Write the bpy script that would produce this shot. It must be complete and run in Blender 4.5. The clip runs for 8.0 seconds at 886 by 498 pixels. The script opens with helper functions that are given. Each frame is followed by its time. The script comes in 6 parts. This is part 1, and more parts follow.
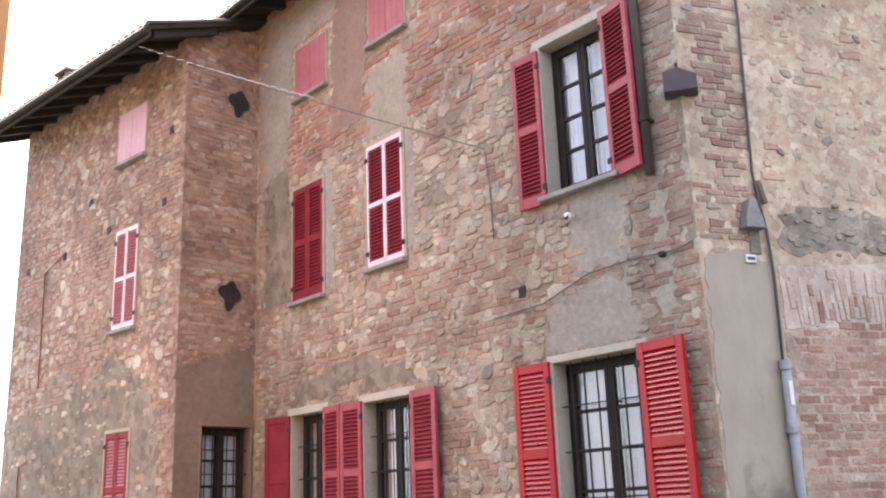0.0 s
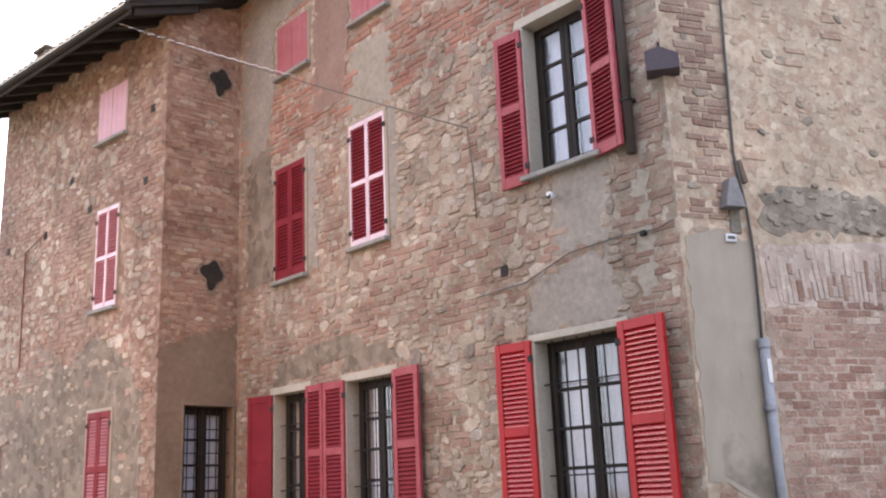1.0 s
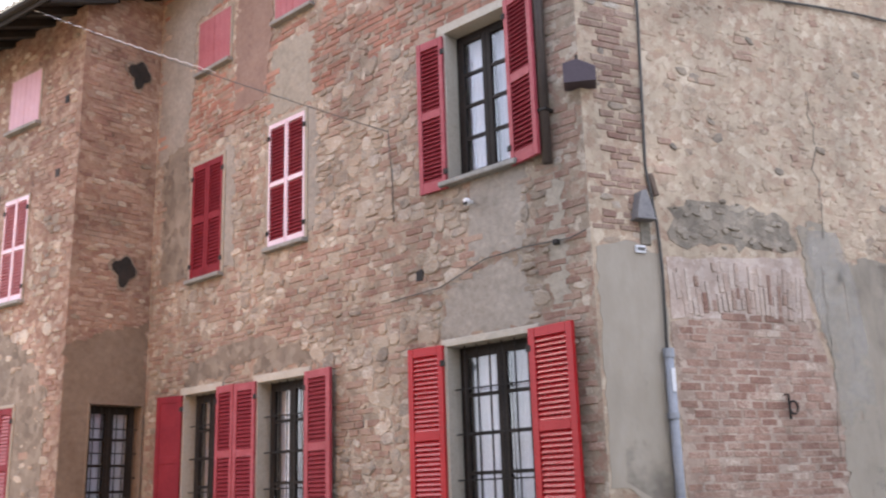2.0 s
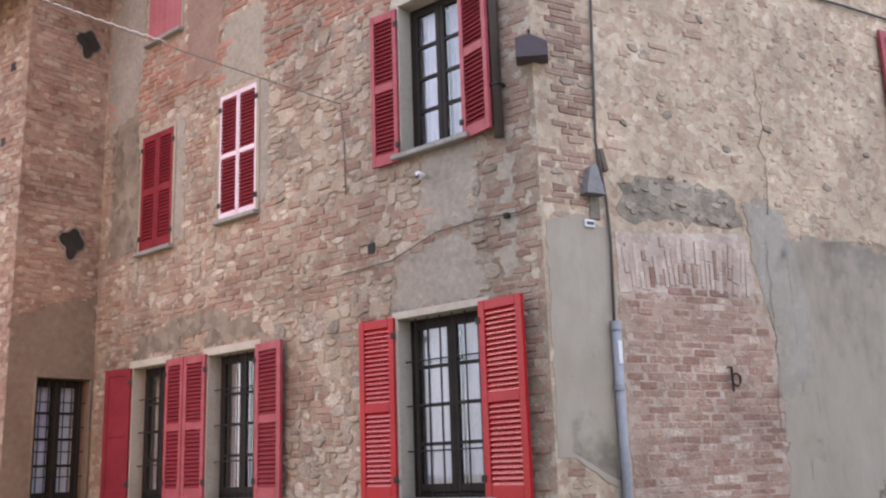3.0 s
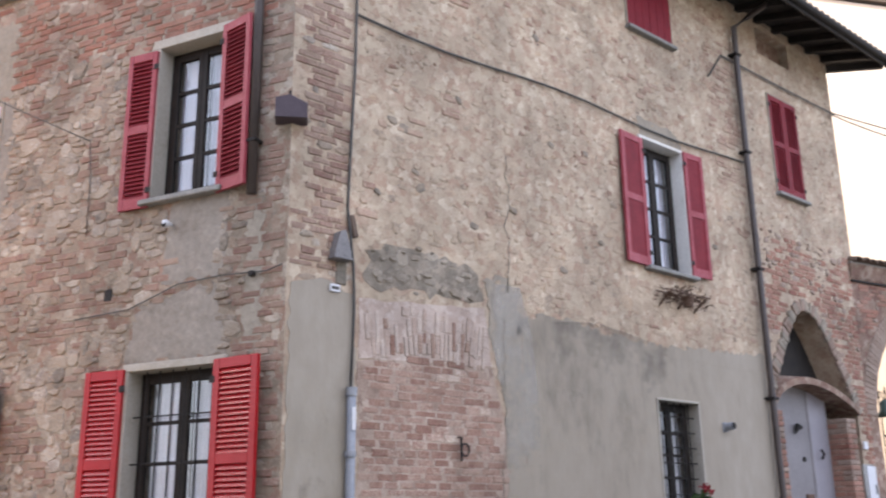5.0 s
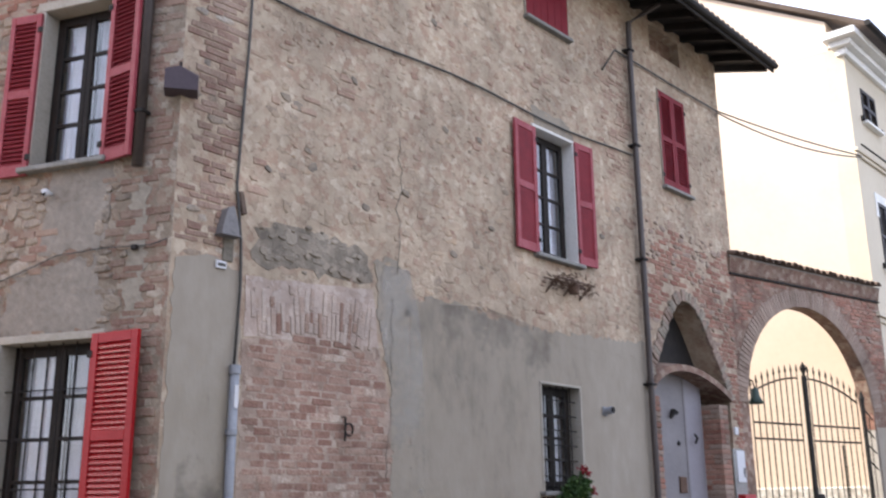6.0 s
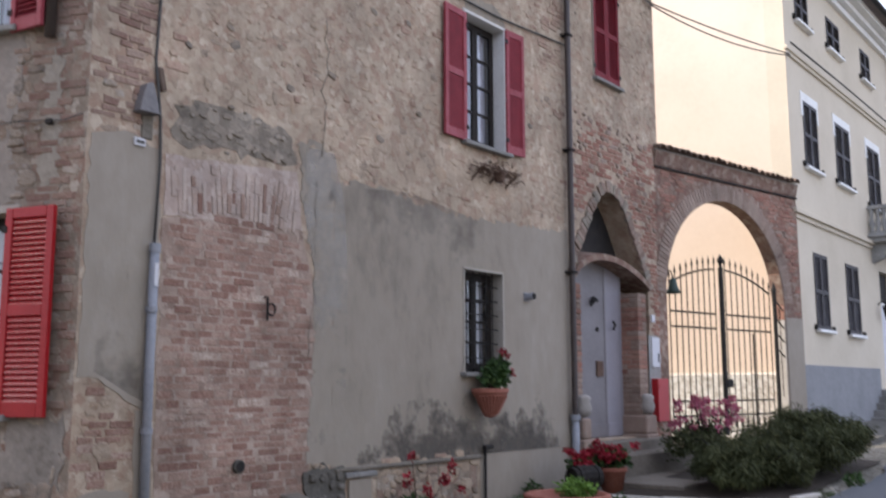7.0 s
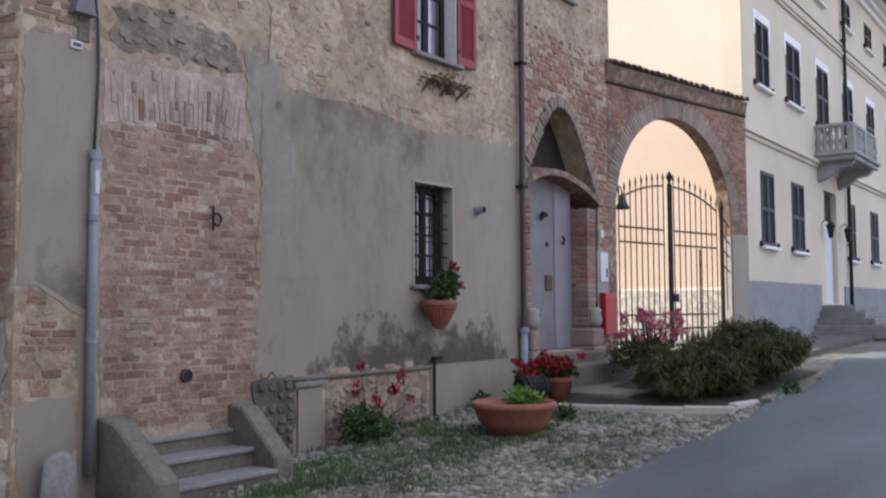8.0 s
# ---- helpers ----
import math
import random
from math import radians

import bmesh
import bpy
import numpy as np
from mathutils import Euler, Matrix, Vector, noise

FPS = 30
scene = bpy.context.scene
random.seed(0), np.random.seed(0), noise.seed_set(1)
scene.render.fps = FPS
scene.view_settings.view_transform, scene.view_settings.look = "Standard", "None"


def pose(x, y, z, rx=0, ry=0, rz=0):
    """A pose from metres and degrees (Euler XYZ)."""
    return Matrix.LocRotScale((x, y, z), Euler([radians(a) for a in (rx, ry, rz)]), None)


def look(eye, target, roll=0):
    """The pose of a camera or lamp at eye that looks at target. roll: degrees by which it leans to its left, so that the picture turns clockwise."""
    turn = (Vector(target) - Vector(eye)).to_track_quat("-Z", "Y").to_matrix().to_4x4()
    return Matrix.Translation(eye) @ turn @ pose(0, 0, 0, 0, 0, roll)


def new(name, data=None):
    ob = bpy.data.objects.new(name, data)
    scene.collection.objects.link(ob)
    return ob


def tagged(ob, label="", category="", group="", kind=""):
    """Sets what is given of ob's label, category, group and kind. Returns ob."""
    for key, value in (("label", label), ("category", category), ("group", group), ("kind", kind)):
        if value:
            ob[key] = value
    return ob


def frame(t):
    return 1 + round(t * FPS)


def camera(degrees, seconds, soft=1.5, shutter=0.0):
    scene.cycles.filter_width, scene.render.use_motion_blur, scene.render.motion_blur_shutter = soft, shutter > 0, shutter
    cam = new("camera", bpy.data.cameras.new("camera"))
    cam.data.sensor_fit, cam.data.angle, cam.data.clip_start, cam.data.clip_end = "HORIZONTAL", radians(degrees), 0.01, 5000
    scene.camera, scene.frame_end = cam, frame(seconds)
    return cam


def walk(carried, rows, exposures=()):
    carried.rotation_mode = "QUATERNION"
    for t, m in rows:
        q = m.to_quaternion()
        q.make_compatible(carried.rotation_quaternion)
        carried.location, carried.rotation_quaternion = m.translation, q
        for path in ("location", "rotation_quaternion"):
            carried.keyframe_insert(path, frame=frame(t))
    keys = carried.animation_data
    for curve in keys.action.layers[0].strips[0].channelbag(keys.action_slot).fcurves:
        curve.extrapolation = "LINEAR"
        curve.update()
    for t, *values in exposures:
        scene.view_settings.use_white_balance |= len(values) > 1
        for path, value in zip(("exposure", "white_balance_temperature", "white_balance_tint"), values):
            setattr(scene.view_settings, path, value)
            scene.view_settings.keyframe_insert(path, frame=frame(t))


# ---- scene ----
cam = camera(49.9, 8.0, 2.1, 0.5)
# seconds, x, y, z, then the turn about x, y, z in degrees
PATH = [
    (0, 0.062, 0.044, -0.000, 105.66, 2.16, -18.86),
    (0.5, 0.065, 0.031, -0.017, 105.26, 2.51, -19.32),
    (1, 0.078, 0.035, -0.022, 104.48, 2.34, -19.80),
    (1.5, 0.120, 0.039, -0.035, 104.21, 1.76, -21.64),
    (2, 0.158, -0.014, -0.035, 104.58, 1.80, -24.58),
    (2.2, 0.169, -0.036, -0.045, 104.31, 1.68, -25.59),
    (3.3, 0.209, -0.050, -0.102, 102.81, 1.84, -28.62),
    (3.5, 0.257, -0.048, -0.092, 102.82, 1.52, -30.26),
    (4, 0.331, -0.108, -0.031, 104.50, 1.28, -34.71),
    (4.5, 0.389, -0.180, -0.009, 105.12, 0.91, -38.08),
    (4.7, 0.390, -0.209, -0.003, 105.52, 0.86, -39.35),
    (5.8, 0.398, -0.301, -0.011, 105.45, 0.66, -46.82),
    (6, 0.423, -0.332, -0.026, 104.84, 0.58, -47.79),
    (6.5, 0.427, -0.402, -0.041, 101.93, 0.01, -49.73),
    (7, 0.463, -0.466, -0.105, 98.26, 0.14, -51.78),
    (7.5, 0.529, -0.471, -0.196, 95.98, -0.36, -53.66),
    (8, 0.528, -0.497, -0.221, 93.57, 0.31, -54.50),
]
EXPOSURES = [(0.0, 2.42, 6680, 10), (0.6, 2.27, 6680, 10), (2.0, 2.21, 6620, 10), (3.5, 2.18, 6580, 10), (4.5, 2.14, 6540, 10), (6.0, 1.84, 6430, 10), (6.5, 1.57, 6400, 11), (8.0, 1.47, 6330, 12)]
walk(cam, [(t, pose(x, y, z, rx, ry, rz)) for t, x, y, z, rx, ry, rz in PATH], EXPOSURES)

# ---- light ----
SUN_AZ, SUN_EL = 110.0, 42.0      # direction to the sun: degrees from +x towards +y, and above the horizon
world = bpy.data.worlds.new("sky_world")
scene.world = world
world.use_nodes = True
wn, wl = world.node_tree.nodes, world.node_tree.links
sky = wn.new("ShaderNodeTexSky")
sky.sky_type, sky.sun_disc = "NISHITA", False
sky.sun_elevation, sky.sun_rotation = radians(SUN_EL), radians(90 - SUN_AZ)
sky.air_density, sky.dust_density, sky.ozone_density = 1.0, 4.0, 1.0
haze = wn.new("ShaderNodeMix")               # thin white cloud over the blue
haze.data_type = "RGBA"
haze.inputs[0].default_value = 0.62
haze.inputs[7].default_value = (4.45, 4.75, 5.95, 1)
wl.new(sky.outputs[0], haze.inputs[6])
wl.new(haze.outputs[2], wn["Background"].inputs[0])
wn["Background"].inputs[1].default_value = 0.15
sun_data = bpy.data.lights.new("sun", "SUN")
sun_data.energy, sun_data.angle, sun_data.color = 3.8, radians(0.6), (1.0, 0.93, 0.82)
sun = new("sun", sun_data)
SUN_DIR = Vector((math.cos(radians(SUN_AZ)) * math.cos(radians(SUN_EL)), math.sin(radians(SUN_AZ)) * math.cos(radians(SUN_EL)), math.sin(radians(SUN_EL))))
sun.matrix_world = look(SUN_DIR * 60, (0, 0, 0))


# ---- materials ----
def surface(name, cols, rough=0.85, big=0.8, fine=22.0, bump=0.25, rand="", weight=0.65, metal=0.0, spec=0.3, fine_share=0.5, stretch=(1, 1, 1), smear=None, cells=0.0, smear_most=0.82):
    """A procedural surface: the colours of cols are spread by noise at two scales and, for loose pieces, by a random value a piece."""
    m = bpy.data.materials.new(name)
    m.use_nodes = True
    nt, n, l = m.node_tree, m.node_tree.nodes, m.node_tree.links
    bs = n["Principled BSDF"]
    geo = n.new("ShaderNodeNewGeometry")
    mp = n.new("ShaderNodeMapping")
    mp.inputs["Scale"].default_value = stretch
    l.new(geo.outputs["Position"], mp.inputs["Vector"])
    n1, n2 = n.new("ShaderNodeTexNoise"), n.new("ShaderNodeTexNoise")
    for t, s, d in ((n1, big, 5), (n2, fine, 4)):
        t.inputs["Scale"].default_value, t.inputs["Detail"].default_value, t.inputs["Roughness"].default_value = s, d, 0.62
        l.new(mp.outputs[0], t.inputs["Vector"])
    mix = n.new("ShaderNodeMix")
    mix.inputs[0].default_value = fine_share
    l.new(n1.outputs["Fac"], mix.inputs[2]), l.new(n2.outputs["Fac"], mix.inputs[3])
    stretchit = n.new("ShaderNodeMapRange")
    stretchit.inputs[1].default_value, stretchit.inputs[2].default_value = 0.3, 0.7
    l.new(mix.outputs[0], stretchit.inputs[0])
    value = stretchit.outputs[0]
    if cells:                                  # small grit and stones too fine to build
        vo, mv = n.new("ShaderNodeTexVoronoi"), n.new("ShaderNodeMix")
        vo.inputs["Scale"].default_value, mv.inputs[0].default_value = cells, 0.7
        wob = n.new("ShaderNodeVectorMath")
        wob.operation = "MULTIPLY_ADD"
        wob.inputs[1].default_value = (0.12, 0.12, 0.12)
        l.new(n2.outputs["Color"], wob.inputs[0]), l.new(mp.outputs[0], wob.inputs[2]), l.new(wob.outputs[0], vo.inputs["Vector"])
        sx = n.new("ShaderNodeSeparateColor")
        l.new(vo.outputs["Color"], sx.inputs[0])
        l.new(value, mv.inputs[2]), l.new(sx.outputs[0], mv.inputs[3])
        value = mv.outputs[0]
    if rand:
        r = n.new("ShaderNodeObjectInfo").outputs["Random"] if rand == "object" else geo.outputs["Random Per Island"]
        mr = n.new("ShaderNodeMix")
        mr.inputs[0].default_value = weight
        l.new(value, mr.inputs[2]), l.new(r, mr.inputs[3])
        value = mr.outputs[0]
    ramp = n.new("ShaderNodeValToRGB")
    el = ramp.color_ramp.elements
    for i in range(1, len(cols) - 1):
        el.new(i / (len(cols) - 1))
    for i, c in enumerate(cols):
        el[i].position, el[i].color = i / (len(cols) - 1), (*c, 1)
    l.new(value, ramp.inputs[0])
    colour = ramp.outputs[0]
    if smear:
        n3, th, mc = n.new("ShaderNodeTexNoise"), n.new("ShaderNodeMapRange"), n.new("ShaderNodeMix")
        n3.inputs["Scale"].default_value, n3.inputs["Detail"].default_value, n3.inputs["Roughness"].default_value = 6.0, 8, 0.72
        l.new(mp.outputs[0], n3.inputs["Vector"])
        th.inputs[1].default_value, th.inputs[2].default_value, th.inputs[4].default_value = 0.43, 0.60, smear_most
        l.new(n3.outputs["Fac"], th.inputs[0])
        mc.data_type = "RGBA"
        l.new(th.outputs[0], mc.inputs[0]), l.new(colour, mc.inputs[6])
        mc.inputs[7].default_value = (*smear, 1)
        colour = mc.outputs[2]
    if rand or cells:                          # broad weathering across whole walls
        n4, wr, mw = n.new("ShaderNodeTexNoise"), n.new("ShaderNodeMapRange"), n.new("ShaderNodeMix")
        n4.inputs["Scale"].default_value, n4.inputs["Detail"].default_value, n4.inputs["Roughness"].default_value = 0.9, 9, 0.7
        l.new(geo.outputs["Position"], n4.inputs["Vector"])
        wr.inputs[1].default_value, wr.inputs[2].default_value, wr.inputs[3].default_value, wr.inputs[4].default_value = 0.32, 0.68, 0.62, 1.22
        l.new(n4.outputs["Fac"], wr.inputs[0])
        mw.data_type, mw.blend_type = "RGBA", "MULTIPLY"
        mw.inputs[0].default_value = 1.0
        l.new(colour, mw.inputs[6]), l.new(wr.outputs[0], mw.inputs[7])
        colour = mw.outputs[2]
    l.new(colour, bs.inputs["Base Color"])
    rr = n.new("ShaderNodeMapRange")
    rr.inputs[3].default_value, rr.inputs[4].default_value = max(0.03, rough - 0.1), min(1, rough + 0.1)
    l.new(n2.outputs["Fac"], rr.inputs[0]), l.new(rr.outputs[0], bs.inputs["Roughness"])
    bs.inputs["Metallic"].default_value, bs.inputs["Specular IOR Level"].default_value = metal, spec
    if bump:
        b = n.new("ShaderNodeBump")
        b.inputs["Strength"].default_value, b.inputs["Distance"].default_value = bump, 0.02
        l.new(value if cells else n2.outputs["Fac"], b.inputs["Height"]), l.new(b.outputs[0], bs.inputs["Normal"])
    return m


def glass(name):
    m = bpy.data.materials.new(name)
    m.use_nodes = True
    n, l = m.node_tree.nodes, m.node_tree.links
    n.remove(n["Principled BSDF"])
    tr, gl, mx, lw, pw, mr = n.new("ShaderNodeBsdfTransparent"), n.new("ShaderNodeBsdfGlossy"), n.new("ShaderNodeMixShader"), n.new("ShaderNodeLayerWeight"), n.new("ShaderNodeMath"), n.new("ShaderNodeMapRange")
    tr.inputs[0].default_value, gl.inputs["Roughness"].default_value = (0.93, 0.94, 0.95, 1), 0.02
    pw.operation, pw.inputs[1].default_value = "POWER", 4.0
    mr.inputs[3].default_value, mr.inputs[4].default_value = 0.07, 0.8
    l.new(lw.outputs["Facing"], pw.inputs[0]), l.new(pw.outputs[0], mr.inputs[0]), l.new(mr.outputs[0], mx.inputs[0])
    l.new(tr.outputs[0], mx.inputs[1]), l.new(gl.outputs[0], mx.inputs[2])
    l.new(mx.outputs[0], n["Material Output"].inputs[0])
    return m


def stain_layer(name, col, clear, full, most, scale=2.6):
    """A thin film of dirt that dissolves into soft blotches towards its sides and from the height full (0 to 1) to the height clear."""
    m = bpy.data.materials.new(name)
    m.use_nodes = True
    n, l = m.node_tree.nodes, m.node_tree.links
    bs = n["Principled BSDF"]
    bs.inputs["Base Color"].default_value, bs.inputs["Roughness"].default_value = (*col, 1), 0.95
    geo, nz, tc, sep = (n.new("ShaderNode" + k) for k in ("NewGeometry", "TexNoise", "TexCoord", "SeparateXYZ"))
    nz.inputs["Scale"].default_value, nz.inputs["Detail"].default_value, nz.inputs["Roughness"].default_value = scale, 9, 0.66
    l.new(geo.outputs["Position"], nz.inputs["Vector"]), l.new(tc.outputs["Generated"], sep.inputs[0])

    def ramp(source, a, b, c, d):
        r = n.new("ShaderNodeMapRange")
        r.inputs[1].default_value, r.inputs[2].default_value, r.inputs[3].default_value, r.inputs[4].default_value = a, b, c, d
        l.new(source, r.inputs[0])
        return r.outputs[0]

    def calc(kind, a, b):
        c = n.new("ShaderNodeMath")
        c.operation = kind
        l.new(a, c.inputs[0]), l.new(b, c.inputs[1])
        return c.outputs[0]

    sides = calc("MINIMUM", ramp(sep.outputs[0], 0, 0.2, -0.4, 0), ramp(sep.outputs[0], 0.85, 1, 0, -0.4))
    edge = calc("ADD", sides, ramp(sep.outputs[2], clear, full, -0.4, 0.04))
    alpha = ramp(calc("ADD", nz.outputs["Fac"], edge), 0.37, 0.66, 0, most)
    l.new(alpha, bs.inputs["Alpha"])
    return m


BRICKS = [(0.096, 0.0612, 0.0501), (0.192, 0.108, 0.085), (0.259, 0.158, 0.122), (0.317, 0.235, 0.185), (0.202, 0.114, 0.0894), (0.278, 0.182, 0.142), (0.442, 0.383, 0.322)]
PALE_BRICKS = [(0.13, 0.078, 0.06), (0.25, 0.14, 0.105), (0.33, 0.22, 0.17), (0.21, 0.112, 0.084), (0.29, 0.17, 0.128), (0.38, 0.27, 0.21), (0.25, 0.138, 0.102), (0.48, 0.38, 0.305), (0.68, 0.60, 0.51)]
DULL = [(0.16, 0.105, 0.08), (0.27, 0.19, 0.148), (0.33, 0.25, 0.20), (0.22, 0.145, 0.112)]
GREYS = [(0.13, 0.112, 0.09), (0.25, 0.215, 0.172), (0.33, 0.282, 0.225), (0.19, 0.162, 0.13), (0.38, 0.31, 0.235)]
CHALKY = [(0.339, 0.24, 0.189), (0.429, 0.333, 0.271), (0.531, 0.439, 0.372), (0.395, 0.287, 0.23), (0.497, 0.404, 0.336)]
STONES = [(0.096, 0.0836, 0.0698), (0.259, 0.209, 0.158), (0.384, 0.326, 0.262), (0.154, 0.133, 0.114), (0.298, 0.219, 0.158), (0.461, 0.408, 0.343), (0.211, 0.168, 0.142), (0.595, 0.561, 0.501)]
LIGHT_STONES = [(0.10, 0.082, 0.066), (0.22, 0.17, 0.13), (0.37, 0.285, 0.205), (0.43, 0.34, 0.25), (0.31, 0.235, 0.17), (0.42, 0.325, 0.235), (0.38, 0.265, 0.175), (0.56, 0.48, 0.385)]
LIGHT_BRICKS = [(0.16, 0.098, 0.074), (0.29, 0.182, 0.136), (0.35, 0.24, 0.182), (0.25, 0.148, 0.11), (0.41, 0.305, 0.235)]
RED_BRICKS = [(0.106, 0.049, 0.0392), (0.23, 0.1, 0.0719), (0.317, 0.148, 0.107), (0.326, 0.194, 0.147), (0.25, 0.117, 0.0872), (0.336, 0.23, 0.18)]
M = {}
for rnd in ("object", "island"):
    for key, cols, smear in (("brick", BRICKS, (0.275, 0.2, 0.152)), ("pale", PALE_BRICKS, (0.31, 0.225, 0.175)), ("stone", STONES, (0.31, 0.244, 0.186)),
                             ("chalk", CHALKY, (0.42, 0.34, 0.29)), ("dull", DULL, (0.28, 0.215, 0.17)), ("grey_stone", GREYS, (0.27, 0.222, 0.172)), ("light_stone", LIGHT_STONES, (0.41, 0.325, 0.24)), ("light_brick", LIGHT_BRICKS, (0.40, 0.31, 0.225)), ("red_brick", RED_BRICKS, (0.27, 0.158, 0.113))):
        M[key, rnd] = surface(key + "_" + rnd, cols, 0.9, 3.5, 38, 0.9, rnd, 0.72, smear=smear, smear_most={"pale": 0.32, "red_brick": 0.62, "grey_stone": 0.5}.get(key, 0.78))
    M["light_pale", rnd], M["grey_brick", rnd], M["red_pale", rnd], M["red_stone", rnd] = M["pale", rnd], M["dull", rnd], M["pale", rnd], M["dull", rnd]
MORTAR = surface("sandy_mortar", [(0.115, 0.0918, 0.0719), (0.259, 0.208, 0.157), (0.24, 0.146, 0.109), (0.326, 0.269, 0.207), (0.202, 0.158, 0.12), (0.403, 0.349, 0.283), (0.269, 0.171, 0.128)], 0.95, 1.6, 28, 1.0, cells=11)
LIGHT_MORTAR = surface("light_sandy_mortar", [(0.17, 0.125, 0.092), (0.37, 0.285, 0.207), (0.42, 0.34, 0.25), (0.31, 0.21, 0.15), (0.45, 0.365, 0.275), (0.52, 0.435, 0.335)], 0.95, 1.4, 26, 1.0, cells=12)
PALE_MORTAR = surface("pale_joint_mortar", [(0.20, 0.135, 0.105), (0.30, 0.22, 0.172), (0.37, 0.285, 0.228), (0.43, 0.35, 0.285)], 0.95, 2.5, 26, 0.9, cells=11)
CHALK_MORTAR = surface("chalky_pink_mortar", [(0.34, 0.255, 0.208), (0.44, 0.35, 0.297), (0.51, 0.425, 0.367)], 0.95, 2.5, 26, 0.9, cells=11)
MORTAR_RED = surface("reddish_mortar", [(0.085, 0.058, 0.045), (0.20, 0.12, 0.09), (0.26, 0.185, 0.14), (0.18, 0.10, 0.075), (0.33, 0.255, 0.20), (0.23, 0.14, 0.105)], 0.95, 1.3, 30, 1.0, cells=11)
CEMENT = surface("grey_cement_render", [(0.165, 0.138, 0.108), (0.25, 0.214, 0.17), (0.285, 0.247, 0.20), (0.325, 0.287, 0.238)], 0.92, 0.8, 7, 0.35, fine_share=0.3, stretch=(1, 1, 0.5))
BROWNPLASTER = surface("smooth_brown_plaster", [(0.086, 0.0616, 0.046), (0.138, 0.101, 0.0754), (0.172, 0.13, 0.0994), (0.215, 0.17, 0.133)], 0.93, 1.2, 12, 0.5, fine_share=0.4)
TANPLASTER = surface("worn_tan_plaster", [(0.101, 0.0766, 0.058), (0.16, 0.126, 0.0975), (0.197, 0.159, 0.126), (0.244, 0.2, 0.162)], 0.93, 1.3, 14, 0.6, cells=9)
REDPLASTER = surface("rust_red_plaster", [(0.146, 0.0915, 0.0735), (0.196, 0.129, 0.103), (0.239, 0.171, 0.138)], 0.93, 1.4, 16, 0.5)
FOOTSTONE = surface("dark_footing_stone", [(0.06, 0.055, 0.047), (0.13, 0.118, 0.10), (0.20, 0.182, 0.155), (0.09, 0.08, 0.068)], 0.9, 4, 30, 0.6, "object", 0.7, smear=(0.12, 0.108, 0.09))
KERB = surface("pale_kerb_stone", [(0.32, 0.29, 0.25), (0.42, 0.39, 0.345), (0.50, 0.47, 0.42)], 0.9, 2.5, 25, 0.3)
CHEEK = surface("weathered_tan_concrete", [(0.095, 0.08, 0.062), (0.155, 0.133, 0.106), (0.205, 0.18, 0.148)], 0.95, 2.0, 20, 0.6)
CEMENT_DARK = surface("dark_patch_render", [(0.13, 0.112, 0.092), (0.20, 0.174, 0.147), (0.245, 0.215, 0.183), (0.31, 0.272, 0.232)], 0.92, 2.2, 16, 0.6)
LIME = surface("pale_lime_patch", [(0.24, 0.215, 0.19), (0.30, 0.274, 0.247), (0.36, 0.335, 0.306)], 0.92, 2.0, 20, 0.4)
DAMP = surface("damp_dark_render", [(0.10, 0.088, 0.07), (0.155, 0.136, 0.11), (0.22, 0.194, 0.158)], 0.95, 3.0, 25, 0.5)
REVEAL = surface("whitewashed_reveal", [(0.46, 0.44, 0.41), (0.58, 0.56, 0.53), (0.66, 0.645, 0.62)], 0.85, 2.5, 30, 0.15)
SURROUND = surface("smooth_window_surround", [(0.25, 0.225, 0.185), (0.33, 0.30, 0.255), (0.39, 0.36, 0.315)], 0.85, 2.5, 30, 0.2)
RED = surface("bright_red_paint", [(0.23, 0.006, 0.009), (0.29, 0.010, 0.013), (0.34, 0.016, 0.019)], 0.3, 3, 60, 0.04, spec=0.2)
REDSLAT = surface("glossy_red_slat_paint", [(0.24, 0.008, 0.011), (0.30, 0.013, 0.016)], 0.26, 3, 60, 0.03, spec=0.4)
CRIMSON = surface("weathered_crimson_paint", [(0.0984, 0.0076, 0.0123), (0.148, 0.0114, 0.0181), (0.189, 0.0209, 0.0266)], 0.6, 4, 60, 0.1, spec=0.14)
FADEDRED = surface("sun_bleached_red_paint", [(0.17, 0.016, 0.023), (0.24, 0.035, 0.045), (0.31, 0.085, 0.10)], 0.55, 4, 50, 0.1)
RUST = surface("brown_rusted_iron", [(0.05, 0.028, 0.02), (0.10, 0.06, 0.042), (0.16, 0.105, 0.078)], 0.9, 6, 40, 0.3)
DARKRUBBLE = surface("dark_weathered_rubble", [(0.10, 0.086, 0.069), (0.23, 0.196, 0.156), (0.155, 0.13, 0.103), (0.285, 0.238, 0.187), (0.195, 0.163, 0.128), (0.33, 0.275, 0.217)], 0.95, 2.0, 26, 1.0, cells=13)
GREYPATCH = surface("weathered_grey_patch", [(0.166, 0.143, 0.113), (0.239, 0.209, 0.169), (0.302, 0.267, 0.221)], 0.93, 2.2, 18, 0.6)
ROSE = surface("faded_rose_paint", [(0.20, 0.05, 0.058), (0.27, 0.075, 0.085), (0.33, 0.115, 0.125)], 0.6, 4, 50, 0.1)
PINKWHITE = surface("pale_pink_paint", [(0.43, 0.29, 0.335), (0.54, 0.42, 0.475), (0.62, 0.52, 0.575)], 0.55, 4, 50, 0.1)
DARKWOOD = surface("dark_brown_frame_paint", [(0.010, 0.008, 0.007), (0.018, 0.014, 0.012), (0.03, 0.024, 0.02)], 0.6, 5, 50, 0.05, spec=0.15)
